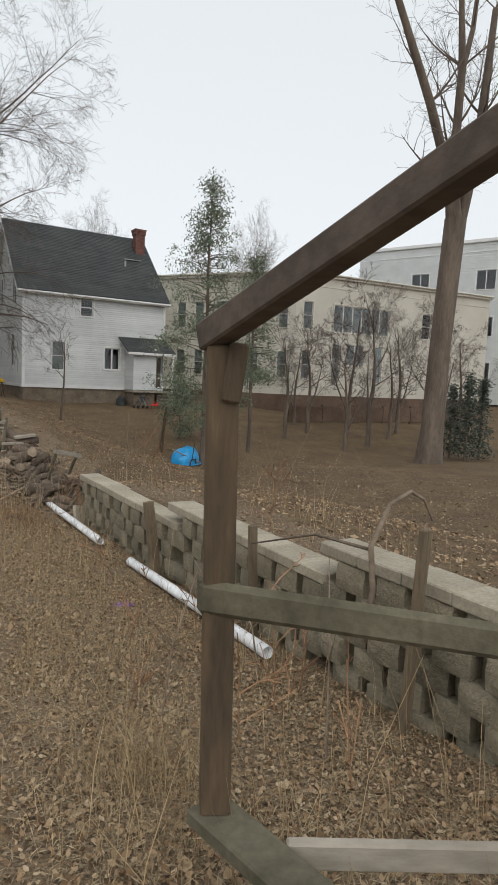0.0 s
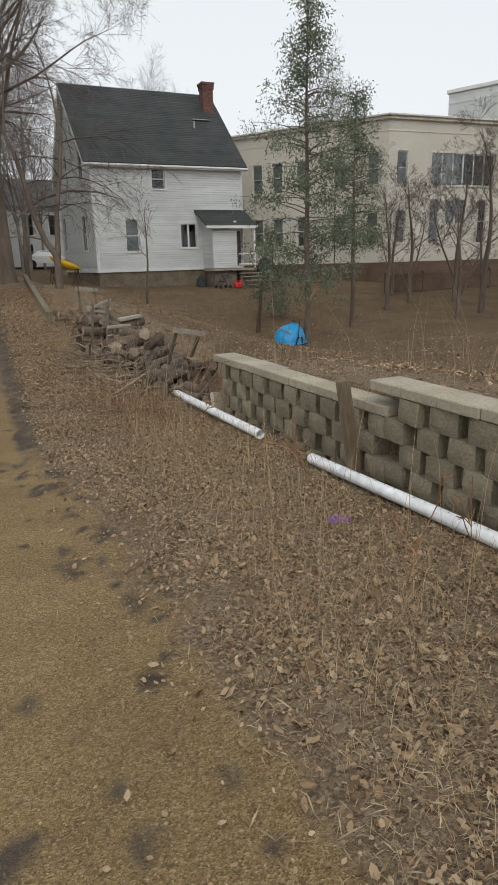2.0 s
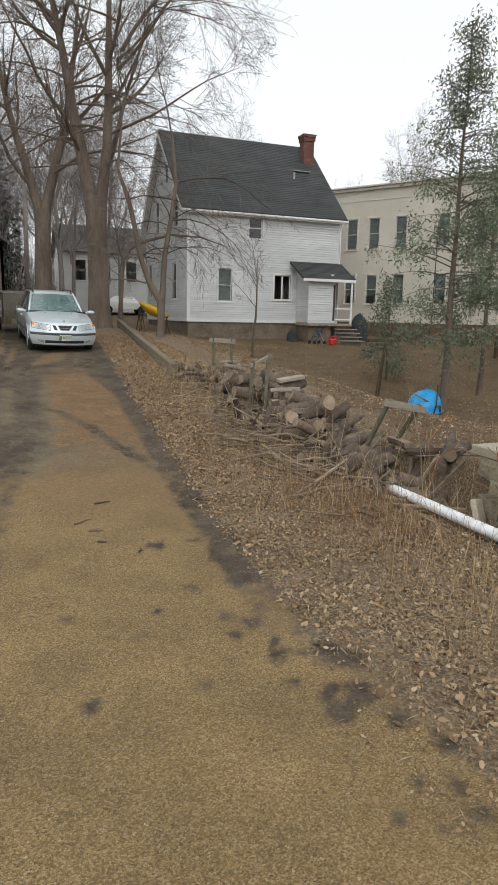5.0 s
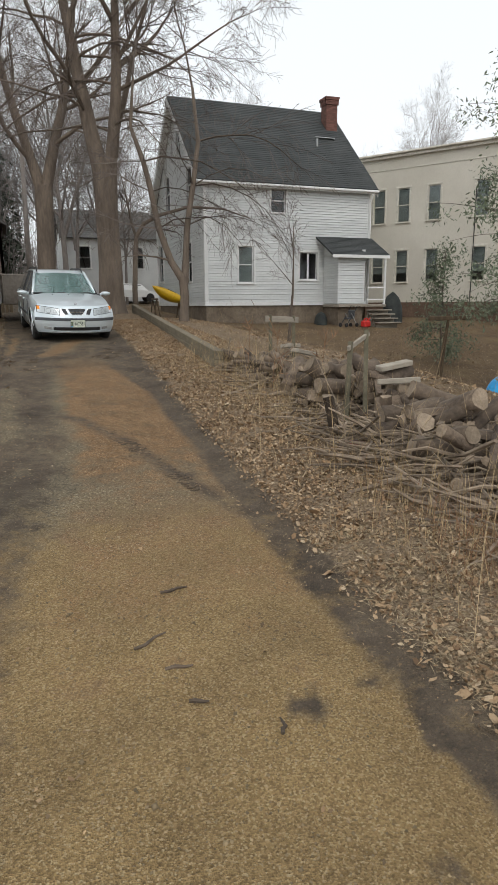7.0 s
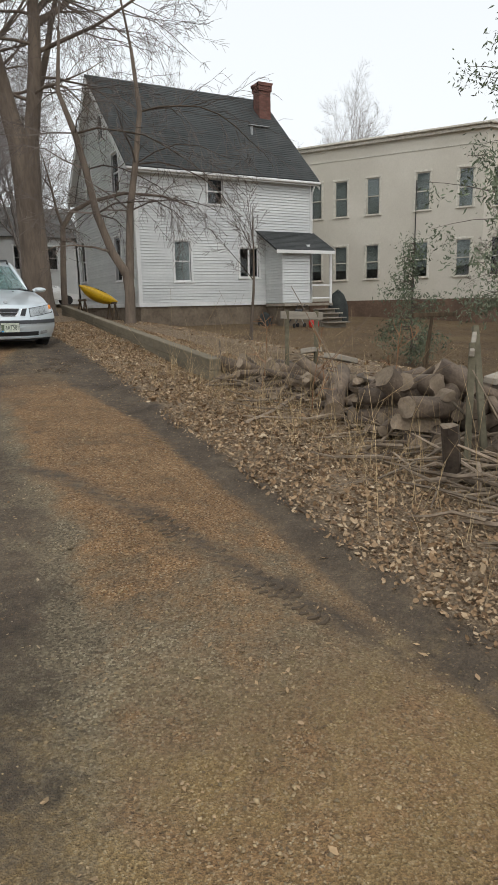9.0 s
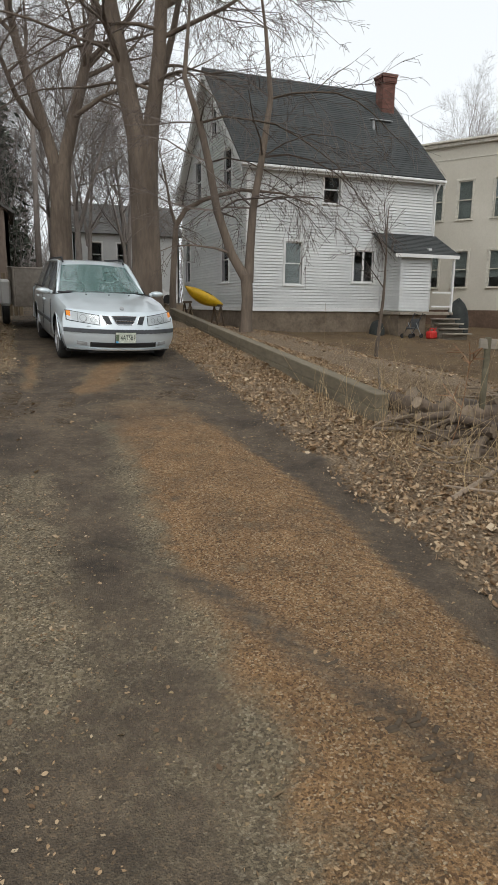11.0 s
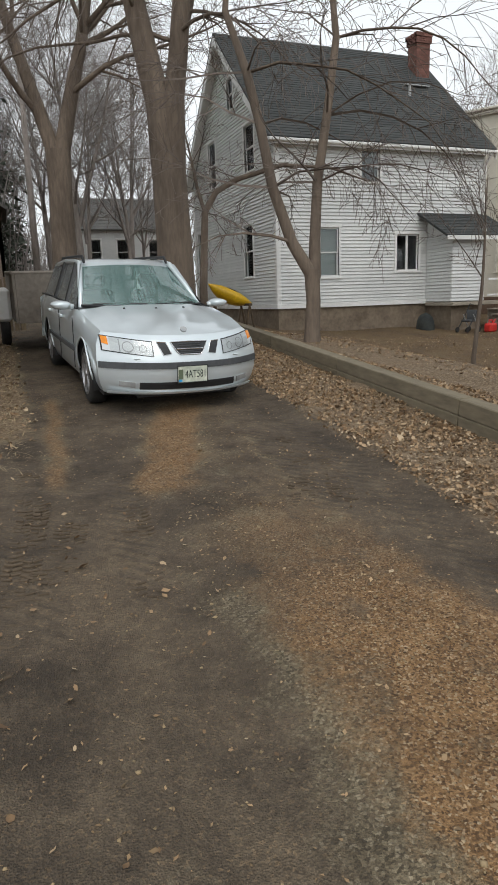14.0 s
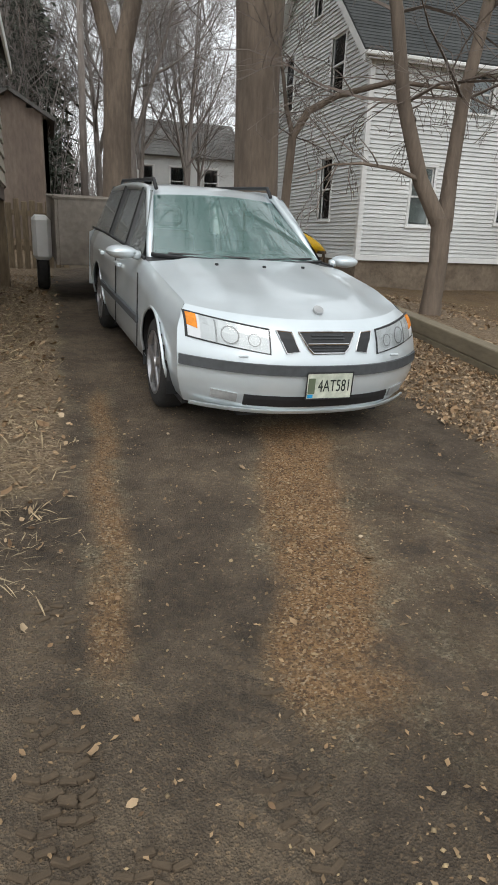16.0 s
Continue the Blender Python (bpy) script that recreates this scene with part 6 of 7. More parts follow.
def build_wood_pile():
    rng = random.Random(8)
    shapes = [(log_mesh(rng, rng.uniform(0.38, 0.8), rng.uniform(0.035, 0.1), k % 3 == 0)) for k in range(36)]
    sizes = [max(abs(v.co.z) for v in me.vertices) for me in shapes]
    thin = sorted(range(len(shapes)), key=lambda k: sizes[k])[:12]
    spots = []
    y = 10.9
    while y < 18.6:
        high = float(np.interp(y, [10.9, 12.0, 13.2, 15.2, 16.4, 17.6, 18.6], [0.12, 0.3, 0.56, 0.6, 0.38, 0.34, 0.12]))
        mid = float(np.interp(y, [10.9, 13, 15, 18.6], [2.5, 2.22, 2.2, 2.05]))
        layers = max(1, int(high / 0.125))
        for layer in range(layers):
            wide = 0.5 * (1 - 0.8 * layer / (layers + 0.6))
            for x in np.arange(mid - wide, mid + wide + 0.01, 0.29):
                spots.append((x + rng.uniform(-0.1, 0.1), y + rng.uniform(-0.1, 0.1), layer))
        y += 0.21
    spots = [(x, yy, layer) for x, yy, layer in spots if not (x < 2.0 and 13.65 < yy < 14.75)]
    for x, yy, layer in spots:
        k = rng.choice(thin) if yy > 15.4 and rng.random() < 0.85 else rng.randrange(len(shapes))
        r = sizes[k]
        ob = new("log", shapes[k])
        yaw = rng.gauss(20, 42)
        ob.matrix_world = pose(x, yy, land_z(x, yy) + r * 0.8 + layer * 0.12, rng.uniform(0, 360), rng.gauss(0, 15), yaw)
        tagged(ob, "weathered grey-brown firewood log in a heap", "log", "heaped firewood logs")
    # upright round in front, pale sawn face
    for x, yy, yaw, tilt in ((1.34, 14.15, 30, 70), (1.75, 13.2, -50, 55), (1.95, 12.9, -20, 65), (1.85, 13.9, 60, 75)):
        ob = new("log", shapes[3])
        ob.matrix_world = pose(x, yy, land_z(x, yy) + 0.2, 0, tilt, yaw)
        tagged(ob, "pale split log standing on end before the heap", "log", "heaped firewood logs")
    # weathered planks lying on the heap
    for x, yy, z, yaw, w, ln in ((2.15, 16.6, 0.44, 20, 0.2, 0.4), (2.3, 17.4, 0.42, 40, 0.15, 0.45), (2.4, 14.6, 0.6, 10, 0.12, 0.5), (2.0, 13.9, 0.58, -30, 0.1, 0.45)):
        g = Geo().cbox((-ln / 2, -w / 2, -0.03), (ln / 2, w / 2, 0.03), 0.008)
        ob = solo("plank", g, M_GREYWOOD, "grey weathered plank lying on the wood heap", "plank", group="loose planks")
        ob.matrix_world = pose(x, yy, land_z(x, yy) + z, rng.uniform(-12, 12), rng.uniform(-14, 14), yaw)
    g = Geo()
    for i in range(420):
        cy = rng.gauss(13.0, 1.1) if i < 300 else rng.uniform(10.5, 18.5)
        cx = 1.75 + rng.gauss(0, 0.35) if i < 300 else rng.uniform(1.2, 2.8)
        hgt = 0.3 * math.exp(-(((cy - 13.1) / 1.2) ** 2 + ((cx - 1.9) / 0.5) ** 2)) + 0.05
        ln, a, rise = rng.uniform(0.3, 1.3), rng.gauss(2.4, 0.7), rng.gauss(0, 0.22)
        d = Vector((math.cos(a), math.sin(a), rise))
        c = Vector((cx, cy, land_z(cx, cy) + rng.uniform(0.02, hgt)))
        pts = []
        for f in (-0.5, -0.15, 0.2, 0.5):
            p = c + d * ln * f + Vector((rng.gauss(0, 0.03), rng.gauss(0, 0.03), rng.gauss(0, 0.03)))
            p.z = max(p.z, land_z(p.x, p.y) + 0.01)
            pts.append(p)
        r = rng.uniform(0.006, 0.024)
        g.tube(pts, [r, r * 0.9, r * 0.75, r * 0.4], 5)
    solo("brushwood", g, M_STICK, "tangle of dead branches thrown before the wood heap", "brushwood", kind="stuff")
    # half brick
    solo("brick", Geo().cbox((-0.1, -0.05, -0.03), (0.1, 0.05, 0.03), 0.008, pose(1.35, 13.6, land_z(1.35, 13.6) + 0.05, 5, 8, 20)), M_BRICK, "orange-red brick lying among the sticks", "brick")


build_wood_pile()


# ---- timber racks, stakes and posts ----
def build_rack(name, tops, feet, label, board=0.09):
    r = thing(name, label, "rack", group="wooden post racks")
    for (tx, ty, tz), (fx, fy) in zip(tops, feet):
        part("post", beam(Geo(), (fx, fy, land_z(fx, fy) - 0.15), (tx, ty, tz), 0.05, 0.045, 0.005), M_MOSSWOOD, r)
    a, b = Vector(tops[0]), Vector(tops[1])
    d = (b - a).normalized() * 0.08
    part("crossboard", beam(Geo(), a - d + Vector((0, 0, -0.06)), b + d + Vector((0, 0, -0.06)), 0.035, board, 0.005), M_GREYWOOD, r)


build_rack("post_rack", [(2.42, 11.7, -0.22), (2.78, 11.6, -0.29)], [(2.27, 12.25), (2.58, 12.2)], "leaning weathered wooden rack of two posts and a board")
build_rack("post_rack", [(1.6, 14.25, 0.06), (2.0, 14.6, 0.16)], [(1.5, 14.15), (1.78, 14.2)], "grey wooden rack standing in the log heap", 0.05)
build_rack("post_rack", [(1.95, 17.4, 0.3), (2.3, 17.3, 0.28)], [(1.98, 17.45), (2.36, 17.4)], "grey wooden post rack behind the log heap")


def build_stakes():
    for x, y, top, w, lean, label in ((2.36, 6.5, -0.28, 0.115, -7, "weathered square timber stake before the block wall"), (2.34, 4.23, -0.07, 0.085, -2, "weathered square timber stake before the block wall"),
                                      (2.3, 2.3, 0.34, 0.085, 2, "weathered square timber stake before the block wall")):
        z = land_z(x, y) - 0.2
        g = Geo().cbox((-w / 2, -w / 2 + 0.015, 0), (w / 2, w / 2 - 0.015, top - z), 0.008, pose(x, y, z, lean, lean * 0.6, 14))
        solo("stake", g, M_STAKE, label, "stake", group="timber stakes")
    f = thing("yard_post", "thin dark twin stakes carrying a board in the yard", "post")
    z = land_z(9.4, 23.0)
    for dx, tx in ((0.0, 0.12), (-0.12, 0.22)):
        part("stake", Geo().tube([(9.3 + dx, 22.8, z - 0.2), (9.3 + dx + tx * 0.5, 22.75, z + 0.9), (9.3 + dx + tx, 22.7, z + 1.8)], [0.04, 0.035, 0.03], 6), M_DARKWOOD, f)
    part("board", Geo().cbox((8.75, 22.66, z + 1.74), (10.2, 22.72, z + 1.85), 0.01), M_DARKWOOD, f, "dark weathered cross board")
    # looped vine by the wall
    pts = [(2.2, 2.6, -0.5), (2.25, 2.6, -0.15), (2.3, 2.7, 0.12), (2.55, 2.8, 0.38), (2.85, 2.9, 0.44), (3.05, 2.95, 0.36), (3.1, 2.9, 0.2)]
    g = Geo().tube(pts, [0.024, 0.022, 0.02, 0.018, 0.016, 0.012, 0.008], 7)
    g.tube([(2.3, 2.7, 0.1), (2.2, 3.2, 0.1), (2.0, 3.8, -0.1)], [0.014, 0.01, 0.006], 5)
    solo("vine", g, M_STICK, "bare looping woody vine over the block wall", "vine", smooth=True)


build_stakes()


# ---- yard things ----
def build_blue_sled():
    t = thing("blue_tub", "upturned bright blue plastic tub with dark poles in the yard", "tub", pose(9.0, 19.9, land_z(9.0, 19.9), 0, 0, 25))
    rows = []
    for f in np.linspace(0, 1, 9):
        row = []
        for a in np.linspace(0, 2 * math.pi, 25):
            k = (1 - f ** 2.6) ** 0.5 if f < 1 else 0.02
            wob = 1 + 0.05 * math.sin(3 * a + 1) + 0.03 * math.sin(7 * a + f * 5)
            row.append((0.62 * k * wob * math.cos(a), 0.42 * k * wob * math.sin(a), 0.04 + 0.62 * f * (1 + 0.06 * math.cos(a))))
        rows.append(row)
    part("shell", Geo().grid(rows), M_BLUE, t, smooth=True)
    part("rim", Geo().tube([(0.65 * math.cos(a), 0.45 * math.sin(a), 0.04) for a in np.linspace(0, 2 * math.pi, 28)], 0.025, 6), M_BLUE, t)
    part("pole", Geo().tube([(-0.85, -0.1, 0.62), (0.2, -0.48, 0.1)], 0.02, 6), M_GREYWOOD, t)
    part("pole", Geo().tube([(-0.2, -0.46, 0.2), (0.1, -0.3, 0.78)], 0.018, 6), M_BLACK, t)
    part("stand", Geo().tube([(-0.3, -0.44, 0.0), (-0.25, -0.47, 0.24), (0.0, -0.47, 0.24), (0.05, -0.45, 0.0)], 0.02, 6), M_BLACK, t)


build_blue_sled()


def build_kayak():
    k = thing("yellow_kayak", "yellow plastic kayak resting on dark trestles by the house", "kayak", pose(4.95, 36.6, 0.86, 0, 22, 12))
    rows = []
    for f in np.linspace(-1, 1, 17):
        w = max(0.02, (1 - abs(f) ** 2.2))
        rows.append([(0.9 * f, 0.36 * w * math.cos(a), (0.24 * w * math.sin(a)) + 0.1 * f * f) for a in np.linspace(0, 2 * math.pi, 15)])
    part("hull", Geo().grid(rows), M_YELLOW, k, smooth=True)
    part("cockpit_rim", Geo().tube([(0.3 * math.cos(a), 0.2 * math.sin(a), 0.2) for a in np.linspace(0, 6.28, 18)], 0.02, 6), M_BLACK, k)
    for x in (4.3, 5.5):
        z = land_z(x, 36.5)
        t = thing("trestle", "dark wooden trestle under the kayak", "trestle", group="kayak trestles")
        part("beam", Geo().cbox((x - 0.05, 36.1, 0.66 - 0.1 * (x - 4.3)), (x + 0.05, 37.1, 0.74 - 0.1 * (x - 4.3)), 0.008), M_DARKWOOD, t)
        for y in (36.2, 37.0):
            part("leg", beam(Geo(), (x - 0.15, y, z - 0.05), (x, y, 0.68 - 0.1 * (x - 4.3)), 0.06, 0.05), M_DARKWOOD, t)
            part("leg", beam(Geo(), (x + 0.15, y, z - 0.05), (x, y, 0.68 - 0.1 * (x - 4.3)), 0.06, 0.05), M_DARKWOOD, t)


build_kayak()


def build_porch_clutter():
    def lump(name, x, y, sx, sy, sz, mat, label, cat, seed):
        rng = random.Random(seed)
        rows = []
        for f in np.linspace(0, 1, 8):
            k = (1 - f ** 3) ** 0.5 if f < 1 else 0.03
            rows.append([(sx * k * math.cos(a) * (1 + 0.08 * math.sin(2 * a + seed)), sy * k * math.sin(a), sz * f * (1 + 0.05 * math.sin(3 * a))) for a in np.linspace(0, 6.2832, 18)])
        ob = solo(name, Geo().grid(rows), mat, label, cat, smooth=True)
        ob.matrix_world = pose(x, y, land_z(x, y) - 0.03, 0, 0, rng.uniform(0, 90))
        return ob

    lump("covered_grill", 16.0, 35.6, 0.55, 0.45, 1.45, M_SOFA, "dark covered grill beside the back steps", "grill", 1)
    lump("covered_grill", 12.1, 35.7, 0.4, 0.3, 0.6, M_SOFA, "dark covered bin against the foundation", "bin", 2)
    can = thing("fuel_can", "bright red plastic fuel can on the ground", "can", pose(13.55, 34.0, land_z(13.55, 34.0), 0, 0, 20))
    part("body", Geo().cbox((-0.22, -0.14, 0), (0.22, 0.14, 0.3), 0.05), M_RED, can)
    part("handle", Geo().tube([(-0.15, 0, 0.28), (-0.1, 0, 0.4), (0.1, 0, 0.4), (0.15, 0, 0.28)], 0.025, 6), M_RED, can)
    part("spout", Geo().tube([(0.16, 0, 0.28), (0.3, 0, 0.42)], 0.025, 6), M_RED, can)
    push = thing("pushchair", "folded black and grey pushchair near the back steps", "pushchair", pose(12.75, 34.2, land_z(12.75, 34.2), 0, 0, 15))
    for y in (-0.2, 0.2):
        part("frame", Geo().tube([(-0.3, y, 0.08), (0.1, y, 0.55), (0.35, y, 0.95), (0.55, y, 0.9)], 0.018, 6), M_BLACK, push)
        part("frame", Geo().tube([(0.35, y, 0.08), (0.0, y, 0.6)], 0.018, 6), M_GALV, push)
        for x in (-0.3, 0.35):
            part("wheel", Geo().tube([(x, y - 0.02, 0.09), (x, y + 0.02, 0.09)], 0.09, 14), M_TYRE, push)
    part("seat", Geo().cbox((-0.15, -0.18, 0.35), (0.2, 0.18, 0.42), 0.02).cbox((0.15, -0.18, 0.4), (0.24, 0.18, 0.75), 0.02), M_GREYPLASTIC, push)
    bag = lump("plastic_scrap", 1.6, 5.7, 0.16, 0.1, 0.04, M_PURPLE, "purple plastic scrap lying in the leaves", "scrap", 4)
    st = thing("concrete_slab", "broken pale concrete piece leaning by the wall end", "rubble")
    part("slab", Geo().cbox((-0.15, -0.03, -0.05), (0.15, 0.03, 0.3), 0.01, pose(2.38, 9.9, land_z(2.38, 9.9), -18, 12, 30)), M_CAP, st)


build_porch_clutter()


# ---- trailer behind the car ----
def build_trailer():
    z = land_z(-1.2, 28.2)
    t = thing("box_trailer", "grey steel box trailer with white mudguard behind the car", "trailer", pose(-1.15, 28.3, z, 3, 0, 2))
    for lo, hi in (((-0.85, -1.15, 0.45), (-0.81, 1.15, 1.22)), ((0.81, -1.15, 0.45), (0.85, 1.15, 1.22)), ((-0.81, -1.15, 0.45), (0.81, -1.11, 1.22)), ((-0.81, 1.11, 0.45), (0.81, 1.15, 1.22))):
        part("side", Geo().cbox(lo, hi, 0.008), M_TRAILER, t)
    part("floor", Geo().box((-0.81, -1.11, 0.45), (0.81, 1.11, 0.5)), M_GREYWOOD, t)
    part("top_rail", Geo().tube([(-0.84, -1.14, 1.23), (0.84, -1.14, 1.23), (0.84, 1.14, 1.23), (-0.84, 1.14, 1.23), (-0.84, -1.14, 1.23)], 0.025, 6), M_TRAILER, t)
    for s in (-1, 1):
        part("mudguard", Geo().cbox((s * 0.98 - 0.12, -0.32, 0.42), (s * 0.98 + 0.12, 0.32, 0.98), 0.05), M_TRIM, t, "white mudguard")
        w = part("tyre", Geo().tube([(s * 0.98 - 0.08, 0, 0.3), (s * 0.98 - 0.05, 0, 0.3), (s * 0.98 + 0.05, 0, 0.3), (s * 0.98 + 0.08, 0, 0.3)], [0.26, 0.3, 0.3, 0.26], 24), M_TYRE, t)
        part("rim", Geo().tube([(s * 0.98 + s * 0.075, 0, 0.3), (s * 0.98 + s * 0.085, 0, 0.3)], 0.15, 16), M_TRAILER, w)
    part("drawbar", Geo().tube([(0, -1.1, 0.42), (0, -2.0, 0.42)], 0.04, 6), M_BLACK, t)


build_trailer()


# ---- raised outbuilding at the drive's left edge, pole, fence, shed ----
def build_outbuilding():
    x1, y0, y1, span = -2.56, 24.0, 28.6, 5.0
    zf, ze = 1.42, 3.1
    g = thing("outbuilding", "raised outbuilding with white gable front and grey board side", "outbuilding")
    boarded_wall(g, pose(x1 - span, y0, 0), span, zf, ze + 1.9, [], 0.15, 0.02, M_SIDING, lambda z: (0.0, span) if z < ze else ((z - ze) * 1.25, span - (z - ze) * 1.25))
    boarded_wall(g, pose(x1, y0, 0, 0, 0, 90), y1 - y0, zf, ze, [], 0.18, 0.02, M_SIDEBOARD)
    for place, ln in ((pose(x1, y1, 0, 0, 0, 180), span), (pose(x1 - span, y1, 0, 0, 0, -90), y1 - y0)):
        part("wall", wall_geo(ln, zf, ze, [], 0), M_SHED, g).matrix_local = place
    part("floor", Geo().box((x1 - span + 0.02, y0 + 0.02, zf - 0.16), (x1 - 0.02, y1 - 0.02, zf - 0.002)), M_SHED, g)
    part("corner_board", Geo().cbox((x1 - 0.09, y0 - 0.055, zf - 0.1), (x1 + 0.035, y0 - 0.036, ze - 0.02), 0.004), M_TRIM, g)
    mid, rz = x1 - span / 2, ze + 2.0
    for xe in (x1 + 0.16, x1 - span - 0.16):
        shingle_roof("roof", [(xe, y0 - 0.35, ze - 0.05), (xe, y1 + 0.3, ze - 0.05), (mid, y1 + 0.3, rz), (mid, y0 - 0.35, rz)], g, 0.16, 0.06)
        part("rake_board", beam(Geo(), (xe, y0 - 0.37, ze - 0.16), (mid, y0 - 0.37, rz - 0.11), 0.035, 0.2), M_TRIM, g)
        part("eave_board", Geo().cbox((xe - 0.015, y0 - 0.35, ze - 0.22), (xe + 0.015, y1 + 0.3, ze - 0.08), 0.004), M_TRIM, g)
    for px, py in ((x1 - 0.09, y0 + 0.05), (x1 - 0.09, y1 - 0.1), (x1 - span + 0.1, y0 + 0.05), (x1 - span + 0.1, y1 - 0.1)):
        part("post", Geo().cbox((px - 0.065, py - 0.065, land_z(px, py) - 0.3), (px + 0.065, py + 0.065, zf - 0.161), 0.008), M_STAKE, g, "brown weathered timber post")
    part("back_panel", Geo().box((x1 - 1.5, y0 + 0.5, -0.6), (x1 - 1.4, y1 - 0.3, zf - 0.165)), M_SHED, g)


build_outbuilding()


def build_pole():
    z = land_z(-0.62, 45.0)
    p = thing("utility_pole", "slim weathered grey timber utility pole among the trees", "pole", pose(-0.62, 45.0, z))
    part("shaft", Geo().tube([(0, 0, -0.4), (0.05, 0, 4.5), (0.12, 0, 9.3)], [0.15, 0.13, 0.1], 12), M_HAZEBARK, p, smooth=True)


build_pole()


def build_fence():
    f = thing("picket_fence", "brown weathered wooden picket fence behind the trailer", "fence")
    y = 31.4
    rng = random.Random(3)
    x = -8.0
    while x < -1.75:
        z = land_z(x, y)
        part("picket", Geo().cbox((x, y - 0.012, z - 0.1), (x + 0.1, y + 0.012, z + 1.15 + rng.uniform(-0.04, 0.06)), 0.01), M_STAKE, f)
        x += 0.135
    for dz in (0.3, 0.9):
        part("rail", beam(Geo(), (-8.0, y + 0.04, land_z(-8, y) + dz), (-1.75, y + 0.04, land_z(-1.75, y) + dz), 0.05, 0.09), M_STAKE, f)
    for x in (-8.0, -5.9, -3.8, -1.75):
        part("post", Geo().cbox((x - 0.05, y + 0.05, land_z(x, y) - 0.2), (x + 0.05, y + 0.15, land_z(x, y) + 1.25), 0.01), M_STAKE, f)
    # low rail fence behind the saplings
    f = thing("board_fence", "low brown board fence before the cream building", "fence")
    for i in range(7):
        x = 20.0 + i * 2.4
        z = land_z(x, 29.6)
        part("post", Geo().cbox((x, 29.6, z - 0.2), (x + 0.1, 29.7, z + 1.1), 0.01), M_DARKWOOD, f)
        part("board", Geo().cbox((x + 0.05, 29.56, z + 0.1), (x + 2.42, 29.598, z + 1.0), 0.008), M_BROWN, f)


build_fence()


def simple_house(name, x0, y0, w, d, z0, ze, rise, wall_mat, label, windows):
    h = thing(name, label, "house")
    front = pose(x0, y0, 0)
    part("wall", wall_geo(w, z0, ze, windows, 0).mesh("wall", wall_mat, False, True), None, h).matrix_local = front
    for o in windows:
        window_on(h, front, *o, M_TRIM)
    half = d / 2
    for place in (pose(x0, y0 + d, 0, 0, 0, -90), pose(x0 + w, y0, 0, 0, 0, 90)):
        part("wall", wall_geo(d, z0, ze + rise, [], 0.3, limit=lambda z: (0.0, d) if z < ze else ((z - ze) / rise * half, d - (z - ze) / rise * half)).mesh("wall", wall_mat, False, True), None, h).matrix_local = place
    part("wall", wall_geo(w, z0, ze, [], 0), wall_mat, h).matrix_local = pose(x0 + w, y0 + d, 0, 0, 0, 180)
    for ya in (y0 - 0.3, y0 + d + 0.3):
        shingle_roof("roof", [(x0 - 0.3, ya, ze - 0.1), (x0 + w + 0.3, ya, ze - 0.1), (x0 + w + 0.3, y0 + half, ze + rise + 0.1), (x0 - 0.3, y0 + half, ze + rise + 0.1)], h, 0.45, 0.1, M_FARROOF)
    return h


simple_house("far_house", 3.0, 66, 8.5, 8, 0.8, 6.2, 2.6, M_SIDING, "white house beyond the bare trees", [(1.2, 2.2, 3.6, 5.4), (3.4, 4.4, 3.6, 5.4), (5.8, 6.8, 3.6, 5.4), (3.2, 4.2, 1.4, 2.8)])
simple_house("shed", 0.0, 0.0, 4.0, 2.3, 0.2, 4.5, 0.65, M_HAZESHED, "dark brown garden shed behind the fence", []).matrix_world = pose(-1.85, 43.0, 0, 0, 0, 90)
simple_house("shed", -13.5, 36.0, 6.0, 6, 0.4, 3.2, 1.6, M_SHED, "dark brown outbuilding in the trees", [])


def build_far_car():
    c = thing("parked_car", "white saloon car parked on the far street", "car", pose(7.4, 59.5, land_z(7.4, 59.5) + 0.25, 0, 0, 90))
    prof = [(-2.1, 0.35), (-2.15, 0.7), (-1.2, 0.85), (-0.7, 1.35), (0.7, 1.4), (1.3, 0.95), (2.1, 0.85), (2.15, 0.4)]
    g = Geo()
    vs = []
    for s in (-1, 1):
        vs += [(s * (0.62 if z > 1.1 else 0.85), y, z) for y, z in prof]
    n = len(prof)
    g.add(vs, [tuple(range(n)), tuple(range(2 * n - 1, n - 1, -1))] + [(i, (i + 1) % n, n + (i + 1) % n, n + i) for i in range(n)])
    part("body", g, M_TRIM, c, "white painted body")
    for s in (-1, 1):
        part("window", Geo().add([(s * 0.8, -1.0, 0.9), (s * 0.8, 1.1, 0.95), (s * 0.66, 0.65, 1.32), (s * 0.66, -0.62, 1.28)], [(0, 1, 2, 3)]), M_BLACK, c)
        for y in (-1.35, 1.35):
            part("wheel", Geo().tube([(s * 0.72, y, 0.32), (s * 0.9, y, 0.32)], 0.32, 18), M_TYRE, c)


build_far_car()


# ---- litter: leaves, pebbles, dry stalks ----
def scatter(rng, n, x_lo, x_hi, y_lo, y_hi, keep):
    """Random spots, kept with the chance that keep(x, y) gives."""
    x, y = rng.uniform(x_lo, x_hi, n), rng.uniform(y_lo, y_hi, n)
    m = rng.uniform(0, 1, n) < keep(x, y)
    return x[m], y[m]


